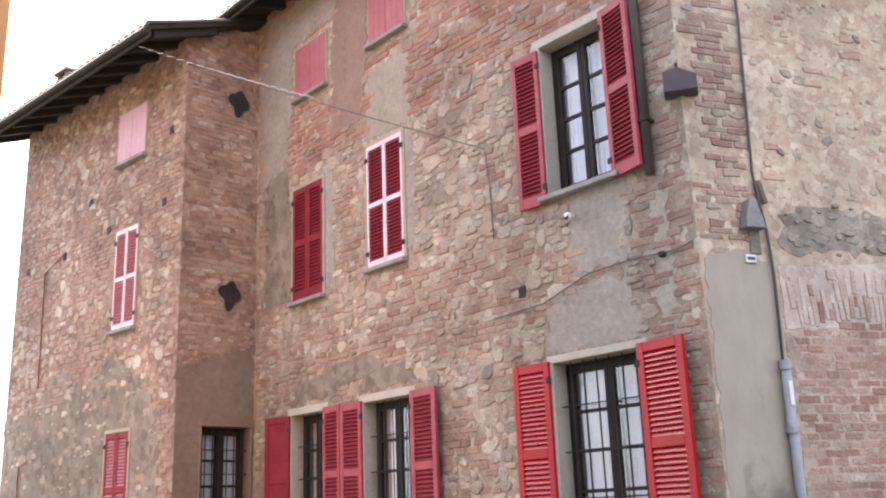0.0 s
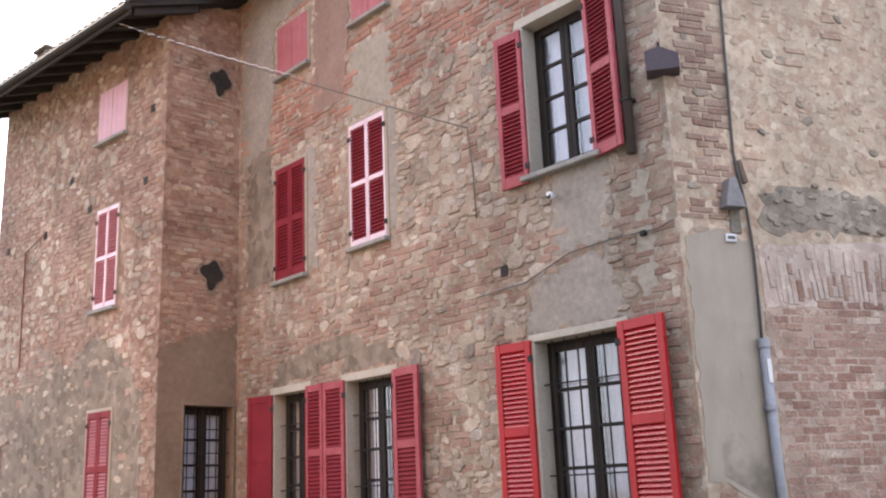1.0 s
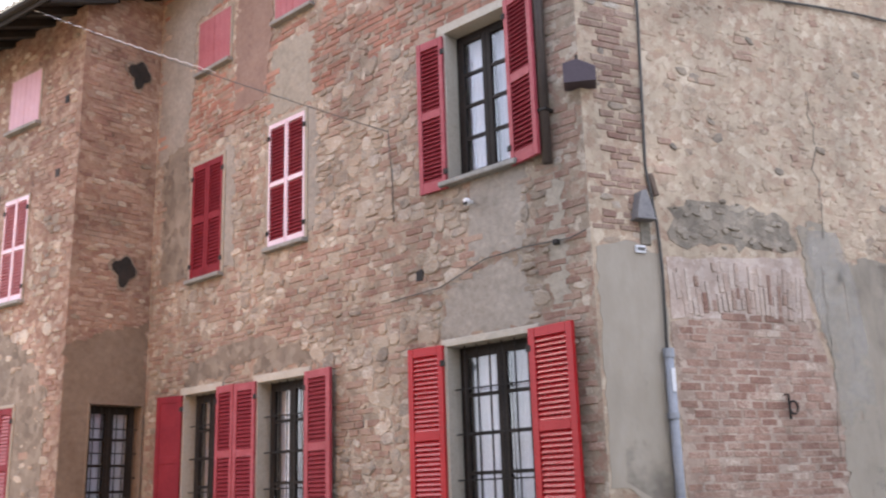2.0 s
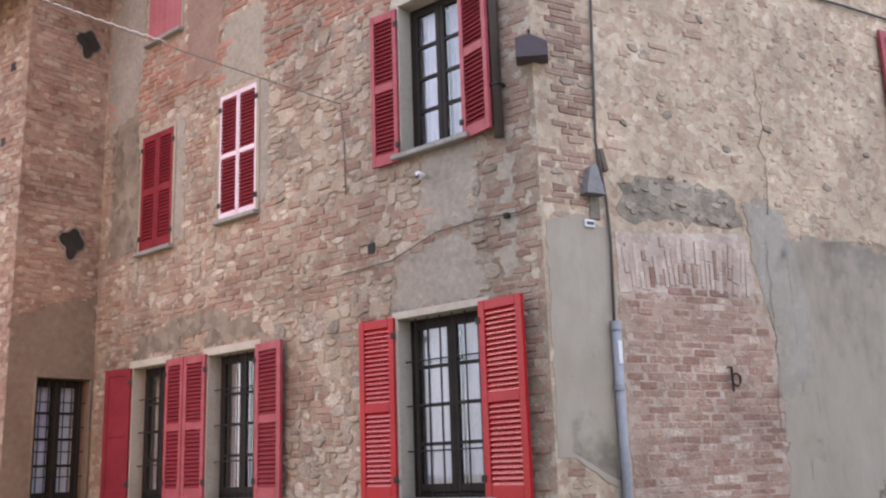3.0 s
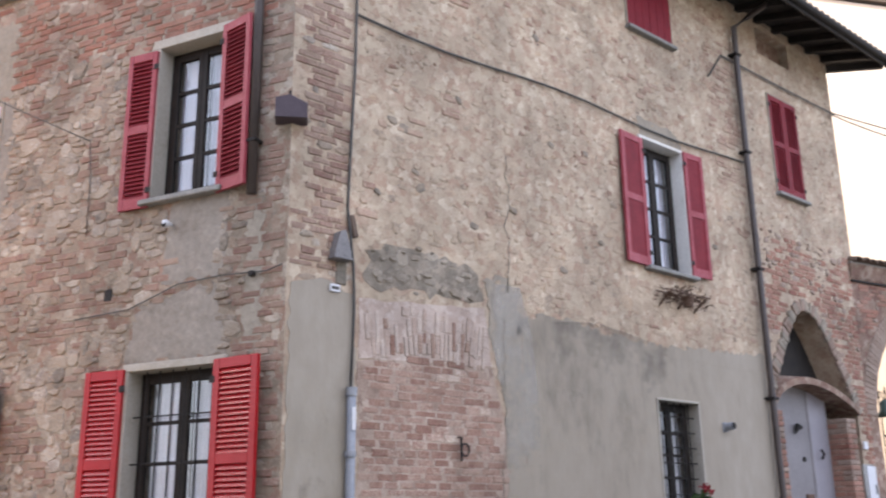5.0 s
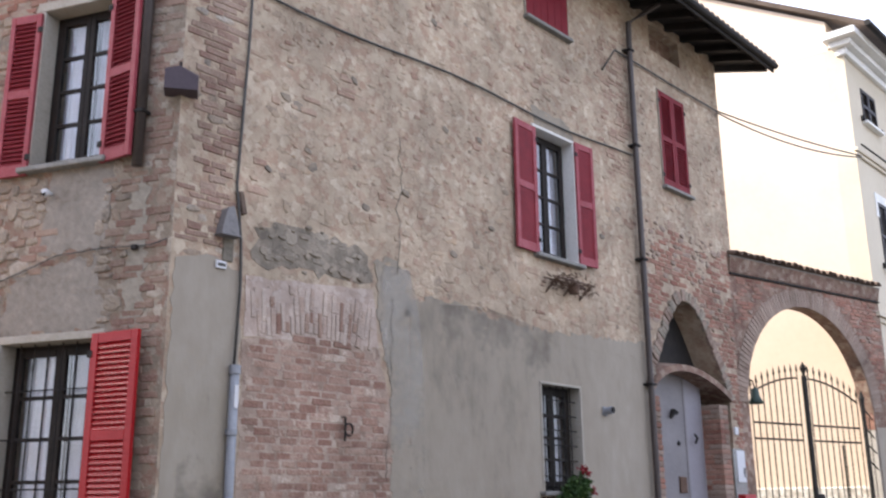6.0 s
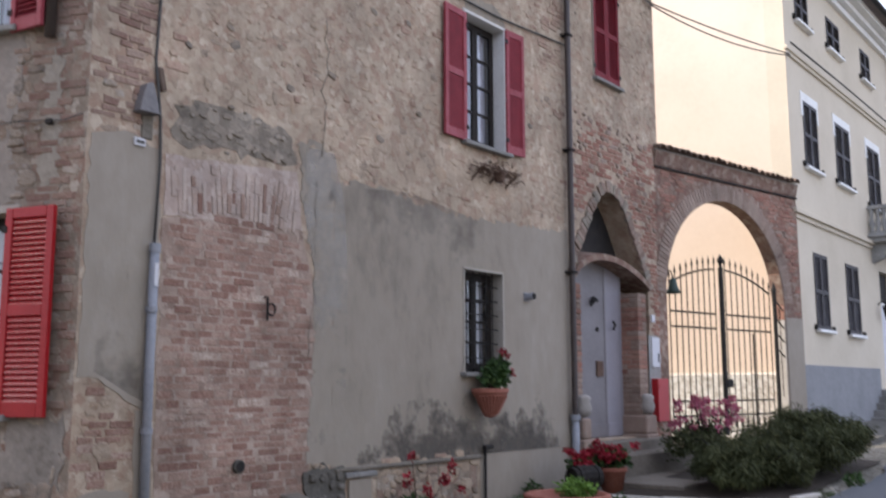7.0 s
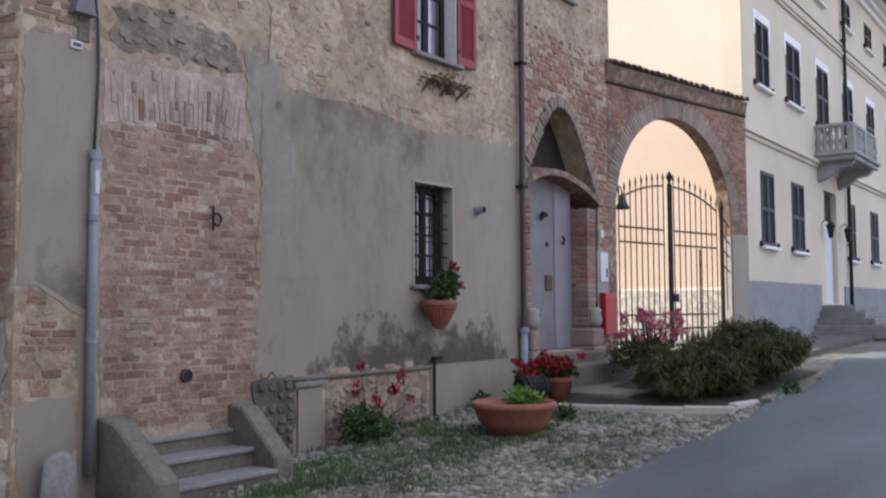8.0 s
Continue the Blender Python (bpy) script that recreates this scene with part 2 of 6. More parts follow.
EAVEWOOD = surface("old_dark_timber", [(0.008, 0.007, 0.006), (0.018, 0.015, 0.013), (0.034, 0.028, 0.024)], 0.85, 2, 30, 0.4)
CURTAIN = surface("white_net_curtain", [(0.52, 0.505, 0.555), (0.64, 0.625, 0.675), (0.72, 0.705, 0.75)], 0.95, 4, 40, 0.05)
GLASS = glass("window_glass")
IRON = surface("black_wrought_iron", [(0.012, 0.011, 0.011), (0.022, 0.02, 0.019), (0.04, 0.032, 0.028)], 0.7, 6, 60, 0.15, spec=0.15)
BROWNPIPE = surface("brown_painted_pipe", [(0.035, 0.026, 0.024), (0.05, 0.038, 0.034), (0.07, 0.055, 0.05)], 0.5, 3, 30, 0.05, spec=0.4)
GREYMETAL = surface("dull_grey_sheet_metal", [(0.11, 0.105, 0.105), (0.17, 0.16, 0.16), (0.22, 0.21, 0.205)], 0.6, 4, 30, 0.1)
GREYPIPE = surface("grey_conduit", [(0.17, 0.18, 0.20), (0.23, 0.24, 0.265), (0.28, 0.29, 0.31)], 0.5, 3, 30, 0.05)
CABLE = surface("grey_cable_sheath", [(0.05, 0.048, 0.045), (0.09, 0.085, 0.08)], 0.7, 4, 40, 0.05)
TILE = surface("weathered_roof_tile", [(0.04, 0.03, 0.025), (0.08, 0.058, 0.045), (0.13, 0.092, 0.07), (0.06, 0.05, 0.043)], 0.92, 3, 30, 0.4, "island", 0.6)
PEACH = surface("peach_side_render", [(0.57, 0.455, 0.36), (0.63, 0.515, 0.415), (0.67, 0.555, 0.455)], 0.92, 0.5, 10, 0.12, fine_share=0.25)
CREAM = surface("cream_render", [(0.48, 0.415, 0.315), (0.55, 0.48, 0.375), (0.60, 0.53, 0.42)], 0.9, 0.5, 10, 0.1, fine_share=0.25)
PLINTH = surface("blue_grey_plinth", [(0.17, 0.17, 0.175), (0.225, 0.225, 0.23), (0.27, 0.27, 0.275)], 0.9, 1.0, 12, 0.15)
WHITE = surface("white_trim_paint", [(0.62, 0.60, 0.57), (0.74, 0.73, 0.70), (0.80, 0.79, 0.77)], 0.8, 1.5, 14, 0.08)
CONCRETE = surface("weathered_cast_stone", [(0.16, 0.155, 0.145), (0.27, 0.265, 0.25), (0.36, 0.355, 0.34)], 0.92, 2, 25, 0.3)
OLDCONC = surface("dark_old_concrete", [(0.055, 0.05, 0.042), (0.10, 0.092, 0.078), (0.16, 0.148, 0.128)], 0.95, 2.5, 25, 0.5)
STEPSTONE = surface("worn_step_stone", [(0.12, 0.115, 0.105), (0.20, 0.193, 0.18), (0.28, 0.27, 0.255)], 0.85, 3, 30, 0.3)
BROWNSHUT = surface("blackish_brown_shutter_paint", [(0.018, 0.014, 0.015), (0.03, 0.024, 0.026), (0.045, 0.038, 0.04)], 0.6, 4, 40, 0.08)
TERRACOTTA = surface("terracotta", [(0.20, 0.068, 0.046), (0.27, 0.10, 0.07), (0.33, 0.15, 0.11)], 0.85, 4, 30, 0.15)
# Leaf colours: porch shade darkens the first, a bluish reflection lightens the second.
DOORPAINT = surface("shaded_lilac_door_paint", [(0.135, 0.122, 0.126), (0.18, 0.165, 0.168), (0.215, 0.20, 0.204)], 0.55, 2, 30, 0.05)
DOORPALE = surface("reflecting_lilac_door_paint", [(0.20, 0.188, 0.205), (0.245, 0.23, 0.252), (0.28, 0.266, 0.288)], 0.55, 2, 30, 0.05)
ASPHALT = surface("worn_asphalt", [(0.05, 0.053, 0.057), (0.092, 0.097, 0.103), (0.135, 0.14, 0.147)], 0.88, 0.35, 45, 0.6, fine_share=0.35, stretch=(0.5, 1.4, 1))
DIRT = surface("gravelly_dirt", [(0.06, 0.055, 0.038), (0.13, 0.118, 0.09), (0.21, 0.19, 0.152), (0.28, 0.255, 0.21)], 0.95, 1.2, 30, 0.9, cells=26)
PEBBLE = surface("street_cobble", [(0.07, 0.064, 0.05), (0.155, 0.142, 0.116), (0.32, 0.295, 0.25), (0.11, 0.101, 0.083), (0.22, 0.202, 0.168)], 0.85, 4, 40, 0.3, "island", 0.7)
GRASS = surface("grass_blades", [(0.05, 0.085, 0.03), (0.08, 0.125, 0.045), (0.14, 0.17, 0.075)], 0.8, 2, 20, 0.0, "island", 0.6)
LEAF = surface("green_leaves", [(0.02, 0.045, 0.014), (0.04, 0.08, 0.022), (0.07, 0.12, 0.03)], 0.7, 3, 20, 0.0, "island", 0.7)
NEEDLE = surface("dull_needle_foliage", [(0.026, 0.034, 0.014), (0.058, 0.068, 0.026), (0.115, 0.118, 0.048)], 0.8, 2, 15, 0.0, "island", 0.7)
LIMELEAF = surface("lime_green_leaves", [(0.07, 0.14, 0.02), (0.12, 0.22, 0.035), (0.16, 0.28, 0.05)], 0.7, 3, 20, 0.0, "island", 0.7)
REDPETAL = surface("red_petals", [(0.18, 0.006, 0.014), (0.29, 0.012, 0.026), (0.38, 0.03, 0.05)], 0.7, 5, 20, 0.0, "island", 0.7)
PINKPETAL = surface("pink_petals", [(0.32, 0.05, 0.10), (0.45, 0.10, 0.17), (0.52, 0.2, 0.26)], 0.7, 5, 20, 0.0, "island", 0.7)
SOIL = surface("potting_soil", [(0.02, 0.015, 0.01), (0.05, 0.038, 0.028)], 0.95, 5, 40, 0.6)
BLOCKERGREY = surface("neutral_blocker_grey", [(0.25, 0.245, 0.24), (0.32, 0.315, 0.31), (0.38, 0.375, 0.37)], 0.93, 0.6, 12, 0.2)
ORANGE = surface("orange_render", [(0.50, 0.22, 0.06), (0.56, 0.26, 0.08), (0.6, 0.3, 0.1)], 0.9, 0.6, 12, 0.1)
REDMETAL = surface("red_letterbox_paint", [(0.30, 0.008, 0.012), (0.38, 0.012, 0.018)], 0.45, 3, 30, 0.03, spec=0.5)
PLATE = surface("pale_plate", [(0.5, 0.5, 0.52), (0.62, 0.62, 0.64)], 0.6, 3, 30, 0.03)
GREENTIN = surface("dark_green_lamp", [(0.02, 0.04, 0.03), (0.04, 0.06, 0.05)], 0.5, 3, 30, 0.05)
# Near-black, so that the unlit rooms' dimness sits in the colour.
DARK = surface("painted_room_dimness", [(0.03, 0.028, 0.026), (0.05, 0.046, 0.042)], 0.95, 2, 10, 0)


# ---- building helpers ----
from mathutils import geometry


def link(name, verts, faces, material, parent=None, matrix=None, label="", smooth=False):
    me = bpy.data.meshes.new(name)
    me.from_pydata(verts, [], faces)
    me.materials.append(material)
    if smooth:
        me.polygons.foreach_set("use_smooth", [True] * len(me.polygons))
    ob = new(name, me)
    ob.parent = parent
    if matrix is not None:
        ob.matrix_basis = matrix
    return tagged(ob, label)


def part(name, bm, material, parent, label="", matrix=None, smooth=False):
    """Links a bmesh as one mesh object under a thing or a part."""
    me = bpy.data.meshes.new(name)
    bmesh.ops.recalc_face_normals(bm, faces=bm.faces)
    bm.to_mesh(me)
    bm.free()
    me.materials.append(material)
    if smooth:
        me.polygons.foreach_set("use_smooth", [True] * len(me.polygons))
    ob = new(name, me)
    ob.parent = parent
    if matrix is not None:
        ob.matrix_basis = matrix
    return tagged(ob, label)


def thing(name, matrix, label, category, group="", kind=""):
    ob = new(name)
    ob.empty_display_size = 0.1
    ob.matrix_basis = matrix
    return tagged(ob, label, category, group, kind)


def add_box(bm, x0, x1, y0, y1, z0, z1, bevel=0.0, m=None):
    vs = [bm.verts.new((x, y, z)) for z in (z0, z1) for y in (y0, y1) for x in (x0, x1)]
    fs = [bm.faces.new([vs[i] for i in f]) for f in ((0, 2, 3, 1), (4, 5, 7, 6), (0, 1, 5, 4), (2, 6, 7, 3), (0, 4, 6, 2), (1, 3, 7, 5))]
    if bevel:
        es = list({e for f in fs for e in f.edges})
        made = bmesh.ops.bevel(bm, geom=es, offset=bevel, segments=1, affect="EDGES", profile=0.5)
        vs = list({v for f in made["faces"] for v in f.verts} | {v for v in vs if v.is_valid})
    if m is not None:
        bmesh.ops.transform(bm, matrix=m, verts=[v for v in vs if v.is_valid])
    return bm


def box(x0, x1, y0, y1, z0, z1, bevel=0.0, m=None):
    return add_box(bmesh.new(), x0, x1, y0, y1, z0, z1, bevel, m)


def tube(points, radius, sides=8, closed=True):
    """A round bar along points; radius is a number or one for each point."""
    bm = bmesh.new()
    pts = [Vector(p) for p in points]
    rings = []
    for i, p in enumerate(pts):
        d = (pts[min(i + 1, len(pts) - 1)] - pts[max(i - 1, 0)]).normalized()
        side = d.cross(Vector((0, 0, 1)) if abs(d.z) < 0.9 else Vector((1, 0, 0))).normalized()
        up = side.cross(d)
        r = radius[i] if isinstance(radius, (list, tuple)) else radius
        rings.append([bm.verts.new(p + (side * math.cos(a) + up * math.sin(a)) * r) for a in [2 * math.pi * k / sides for k in range(sides)]])
    for a, b in zip(rings, rings[1:]):
        for k in range(sides):
            bm.faces.new((a[k], a[(k + 1) % sides], b[(k + 1) % sides], b[k]))
    if closed:
        bm.faces.new(rings[0][::-1]), bm.faces.new(rings[-1])
    return bm


def lathe(profile, sides=24, squash=1.0):
    """Turns (radius, z) pairs round the z axis."""
    bm = bmesh.new()
    rings = [[bm.verts.new((r * math.cos(a), squash * r * math.sin(a), z)) for a in [2 * math.pi * k / sides for k in range(sides)]] for r, z in profile]
    for a, b in zip(rings, rings[1:]):
        for k in range(sides):
            bm.faces.new((a[k], a[(k + 1) % sides], b[(k + 1) % sides], b[k]))
    bm.faces.new(rings[0]), bm.faces.new(rings[-1])
    return bm


def slab(outline, y0, y1):
    """A flat piece with the outline (x, z), from depth y0 to y1."""
    bm = bmesh.new()
    a = [bm.verts.new((x, y0, z)) for x, z in outline]
    b = [bm.verts.new((x, y1, z)) for x, z in outline]
    for tri in geometry.tessellate_polygon([[Vector((x, z, 0)) for x, z in outline]]):
        bm.faces.new([a[i] for i in tri]), bm.faces.new([b[i] for i in reversed(tri)])
    for i in range(len(a)):
        j = (i + 1) % len(a)
        bm.faces.new((a[i], a[j], b[j], b[i]))
    return bm


def ragged(outline, step=0.12, wobble=0.035, seed=0):
    """The outline with its sides broken into short uneven bits."""
    rng, out = random.Random(seed), []
    for (x0, z0), (x1, z1) in zip(outline, outline[1:] + outline[:1]):
        n = max(1, round(math.hypot(x1 - x0, z1 - z0) / step))
        for k in range(n):
            t = k / n
            out.append((x0 + (x1 - x0) * t + rng.uniform(-wobble, wobble), z0 + (z1 - z0) * t + rng.uniform(-wobble, wobble)))
    return out


def inside(x, z, poly):
    hit = False
    for (x0, z0), (x1, z1) in zip(poly, poly[1:] + poly[:1]):
        if (z0 > z) != (z1 > z) and x < (x1 - x0) * (z - z0) / (z1 - z0) + x0:
            hit = not hit
    return hit


def wall_mesh(name, matrix, x0, x1, z0, z1, depth, openings, material, label, arches=()):
    """A thick wall in the plane y = 0 of its frame (y goes into it), with rectangular openings and arched ones (x0, x1, z0, height over x)."""
    rects = list(openings) + [(a, b, c, max(fn(a + (b - a) * k / 24) for k in range(25)) + 0.02) for a, b, c, fn in arches]
    xs = sorted({x0, x1, *[v for r in rects for v in r[:2] if x0 < v < x1]})
    zs = sorted({z0, z1, *[v for r in rects for v in r[2:] if z0 < v < z1]})
    solid = {}
    for i in range(len(xs) - 1):
        for k in range(len(zs) - 1):
            cx, cz = (xs[i] + xs[i + 1]) / 2, (zs[k] + zs[k + 1]) / 2
            solid[i, k] = not any(a < cx < b and c < cz < d for a, b, c, d in rects)
    v, f = [], []

    def quad(*ps):
        f.append(tuple(range(len(v), len(v) + 4)))
        v.extend(ps)
    for (i, k), s in solid.items():
        if not s:
            continue
        a, b, c, d = xs[i], xs[i + 1], zs[k], zs[k + 1]
        quad((a, 0, c), (b, 0, c), (b, 0, d), (a, 0, d))
        quad((a, depth, c), (a, depth, d), (b, depth, d), (b, depth, c))
        if not solid.get((i - 1, k)):
            quad((a, 0, c), (a, 0, d), (a, depth, d), (a, depth, c))
        if not solid.get((i + 1, k)):
            quad((b, 0, c), (b, depth, c), (b, depth, d), (b, 0, d))
        if not solid.get((i, k - 1)):
            quad((a, 0, c), (a, depth, c), (b, depth, c), (b, 0, c))
        if not solid.get((i, k + 1)):
            quad((a, 0, d), (b, 0, d), (b, depth, d), (a, depth, d))
    for (a, b, c, fn), r in zip(arches, rects[len(openings):]):
        n = 32
        for k in range(n):
            p, q = a + (b - a) * k / n, a + (b - a) * (k + 1) / n
            zp, zq = max(c, fn(p)), max(c, fn(q))
            quad((p, 0, zp), (q, 0, zq), (q, 0, r[3]), (p, 0, r[3]))
            quad((p, depth, zp), (p, depth, r[3]), (q, depth, r[3]), (q, depth, zq))
            quad((p, 0, zp), (p, depth, zp), (q, depth, zq), (q, 0, zq))
    ob = link(name, v, f, material, None, matrix)
    return tagged(ob, label, "wall", "", "structure")


def stone_shape(rng, x0, x1, z0, z1, kind):
    """One proud piece: its outline and how far it stands out."""
    cx, cz, w, h = (x0 + x1) / 2, (z0 + z1) / 2, (x1 - x0) / 2, (z1 - z0) / 2
    if kind in ("brick", "pale"):
        j = lambda s: rng.uniform(-s, s)
        tilt = j(0.016)
        return [(x0 + j(0.01), z0 + j(0.006) - tilt * w), (x1 + j(0.01), z0 + j(0.006) + tilt * w), (x1 + j(0.01), z1 + j(0.006) + tilt * w), (x0 + j(0.01), z1 + j(0.006) - tilt * w)], rng.uniform(0.004, 0.012)
    n, turn = rng.choice((6, 7, 8, 9)), rng.uniform(0, 1)
    lean = rng.uniform(-0.35, 0.35)
    pts = []
    for k in range(n):
        a = 2 * math.pi * (k + turn + rng.uniform(-0.22, 0.22)) / n
        c, s = math.cos(a), math.sin(a)
        r = (1 / max(abs(c), abs(s)) * 0.8 + 0.3) * rng.uniform(0.74, 1.14)
        pts.append((cx + w * c * min(r, 1.25) + lean * h * s * 0.4, cz + h * s * min(r, 1.25) + lean * w * c * 0.3))
    return pts, rng.choice((0.006, 0.012, 0.018, 0.025)) * rng.uniform(0.8, 1.2)


def piece_mesh(v, f, pts, out):
    """Adds a piece with a chamfered, slightly domed face to the vertex and face lists."""
    o, n = len(v), len(pts)
    cx, cz = sum(p[0] for p in pts) / n, sum(p[1] for p in pts) / n
    v.extend((x, 0.01, z) for x, z in pts)
    if n > 4:                                  # a rounded, lopsided stone
        px, pz = 0.6 * cx + 0.4 * pts[0][0], 0.6 * cz + 0.4 * pts[0][1]
        v.extend((cx + (x - cx) * 0.97, -out * 0.4, cz + (z - cz) * 0.97) for x, z in pts)
        v.extend((cx + (x - cx) * 0.84, -out * (0.8 + 0.14 * (k % 3)), cz + (z - cz) * 0.80) for k, (x, z) in enumerate(pts))
        v.append((0.7 * cx + 0.3 * px, -out * 1.1, 0.7 * cz + 0.3 * pz))
        for k in range(n):
            q = (k + 1) % n
            f.append((o + k, o + q, o + n + q, o + n + k))
            f.append((o + n + k, o + n + q, o + 2 * n + q, o + 2 * n + k))
            f.append((o + 2 * n + k, o + 2 * n + q, o + 3 * n))
        return
    shrink = 0.95
    v.extend((x, -out * 0.6, z) for x, z in pts)
    v.extend((cx + (x - cx) * shrink, -out, cz + (z - cz) * 0.86) for x, z in pts)
    for k in range(n):
        q = (k + 1) % n
        f.append((o + k, o + q, o + n + q, o + n + k))
        f.append((o + n + k, o + n + q, o + 2 * n + q, o + 2 * n + k))
    f.append(tuple(o + 2 * n + k for k in range(n)))


def masonry(wall, x0, x1, z0, z1, style, seed, singles=None, single_count=300, tone="", flat=1.0):
    """Lays pieces on a wall: style(x, z) says brick, pale, stone, pebble or nothing. Those in the stretch singles become parts."""
    rng = random.Random(seed)
    pieces = []
    z = z0
    while z < z1:
        h = rng.uniform(0.12, 0.17)
        x = x0 - rng.uniform(0, 0.2)
        while x < x1:
            kind = style(min(max(x + 0.1, x0), x1), z + h / 2, rng)
            if kind in ("brick", "pale"):
                n = max(2, round(h / (0.068 if kind == "brick" else 0.066)))
                w = rng.uniform(0.17, 0.3) if kind == "brick" else rng.uniform(0.15, 0.28)
                for k in range(n):
                    a = x + (0.1 if k % 2 else 0) + rng.uniform(-0.02, 0.02)
                    if kind == "brick" and rng.random() < 0.14:
                        pieces.append(("stone", a, a + w * rng.uniform(0.4, 0.9), z + k * h / n, z + (k + 1) * h / n))
                        continue
                    if kind == "brick" and rng.random() < 0.13:
                        continue
                    pieces.append((kind, a, a + w * rng.uniform(0.8, 1.03) - 0.014, z + k * h / n + rng.uniform(-0.006, 0.006), z + (k + 1) * h / n - 0.013))
            elif kind == "stone":
                w = rng.uniform(0.07, 0.24)
                jx, jz = rng.uniform(-0.03, 0.03), rng.uniform(-0.045, 0.045)
                grown = rng.uniform(-0.015, 0.03)
                if rng.random() < 0.45:
                    m = h * rng.uniform(0.4, 0.6)
                    pieces.append(("stone", x + jx, x + jx + w * rng.uniform(0.7, 1), z + jz, z + m - 0.012 + jz))
                    pieces.append(("stone" if rng.random() < 0.8 else "brick", x - jx, x + w * rng.uniform(0.75, 1) - jx, z + m + jz, z + h - 0.012 + jz))
                else:
                    pieces.append(("stone", x + jx - grown, x + w - 0.015 + jx + grown, z + jz - grown, z + h - 0.012 + jz + grown))
            elif kind == "pebble":
                w = rng.uniform(0.14, 0.26)
                for k in range(rng.choice((1, 2, 2, 3))):
                    s = rng.choice((0.022, 0.03, 0.04, 0.055, 0.08) if tone == "light_" else (0.03, 0.045, 0.06, 0.08, 0.12)) * rng.uniform(0.8, 1.2)
                    px, pz = x + rng.uniform(0, w), z + rng.uniform(0, h)
                    pieces.append(("brick" if rng.random() < 0.1 else "stone", px, px + s * rng.uniform(1, 1.7), pz, pz + s * rng.uniform(0.6, 0.9)))
            else:
                w = 0.08
            x += w
        z += h
    good = [p for p in pieces if p[1] > x0 - 0.005 and p[2] < x1 + 0.005 and all(style(a, b, None) for a in (p[1], p[2]) for b in (p[3], p[4]))]
    count = 0
    loose = {"brick": ([], []), "pale": ([], []), "stone": ([], [])}
    shared = {}
    for kind, a, b, c, d in good:
        if singles and count < single_count and singles[0] < a and b < singles[1] and singles[2] < c and d < singles[3]:
            key = (kind, rng.randrange(10))
            if key not in shared:
                pts, out = stone_shape(rng, -0.5, 0.5, -0.5, 0.5, "stone" if kind == "stone" else "unit")
                if kind != "stone":
                    pts = [(sx * 0.5 + rng.uniform(-0.03, 0.03), sz * 0.5 + rng.uniform(-0.06, 0.06)) for sx, sz in ((-1, -1), (1, -1), (1, 1), (-1, 1))]
                    out = rng.uniform(0.004, 0.011)
                v, f = [], []
                piece_mesh(v, f, pts, out)
                me = bpy.data.meshes.new(kind)
                me.from_pydata(v, [], f)
                me.materials.append(M[tone + kind, "object"])
                shared[key] = me
            ob = new("stone" if kind == "stone" else "brick", shared[key])
            ob.parent = wall
            ob.matrix_basis = Matrix.LocRotScale(((a + b) / 2, 0, (c + d) / 2), None, (b - a, flat if kind == "stone" else 1.0, d - c))
            count += 1
        else:
            pts, out = stone_shape(rng, a, b, c, d, kind)
            piece_mesh(*loose[kind], pts, out * (flat if kind == "stone" else 1.0))
    for kind, (v, f) in loose.items():
        if v:
            name = {"brick": "brickwork", "pale": "pale_brickwork", "stone": "rubble"}[kind]
            tagged(link(name, v, f, M[tone + kind, "island"], wall), kind="stuff")


# ---- plan: frames of the facades (x to the right along the wall, y into it, z up; z = 0 is the eye's first height) ----
CORNER = Vector((4.758, 6.75, 0))
ANG_A = 112.34
DIR_A = Vector((math.cos(radians(ANG_A)), math.sin(radians(ANG_A)), 0))
F_A = Matrix.Translation(CORNER) @ pose(0, 0, 0, 0, 0, ANG_A - 180)
F_B = Matrix.Translation(CORNER)
INNER = CORNER + DIR_A * 7.39
WING = INNER - Vector((math.cos(radians(22.34)), math.sin(radians(22.34)), 0)) * 1.18
F_V = Matrix.Translation(WING) @ pose(0, 0, 0, 0, 0, 22.34)
F_W = Matrix.Translation(WING) @ pose(0, 0, 0, 0, 0, 119 - 180)
F_R = Matrix.Translation(CORNER + Vector((10.88, 0, 0))) @ pose(0, 0, 0, 0, 0, -12)
C_AT = F_R @ Vector((4.4, 0, 0)) + Vector((0.28, 0, 0))
F_C = Matrix.Translation(C_AT)
BASE, EAVE, EAVE_B = -2.0, 7.56, 7.82


def ground_z(x, y):
    """Height of the street: it climbs to the right along the houses."""
    along = float(np.interp(x, (4.5, 7.1, 10.4, 13.0, 16.0, 20.0, 26.0, 60.0), (-1.9, -1.83, -1.6, -1.43, -1.28, -1.15, -1.02, -0.4)))
    near = min(1.0, max(0.0, (3.0 - y) / 3)) * min(1.0, max(0.0, (7.0 - x) / 6))
    return along + 0.2 * near


def road_edge(x):
    return float(np.interp(x, (5.0, 8.0, 10.0, 15.0, 18.0), (3.5, 3.3, 3.1, 3.12, 3.6)))


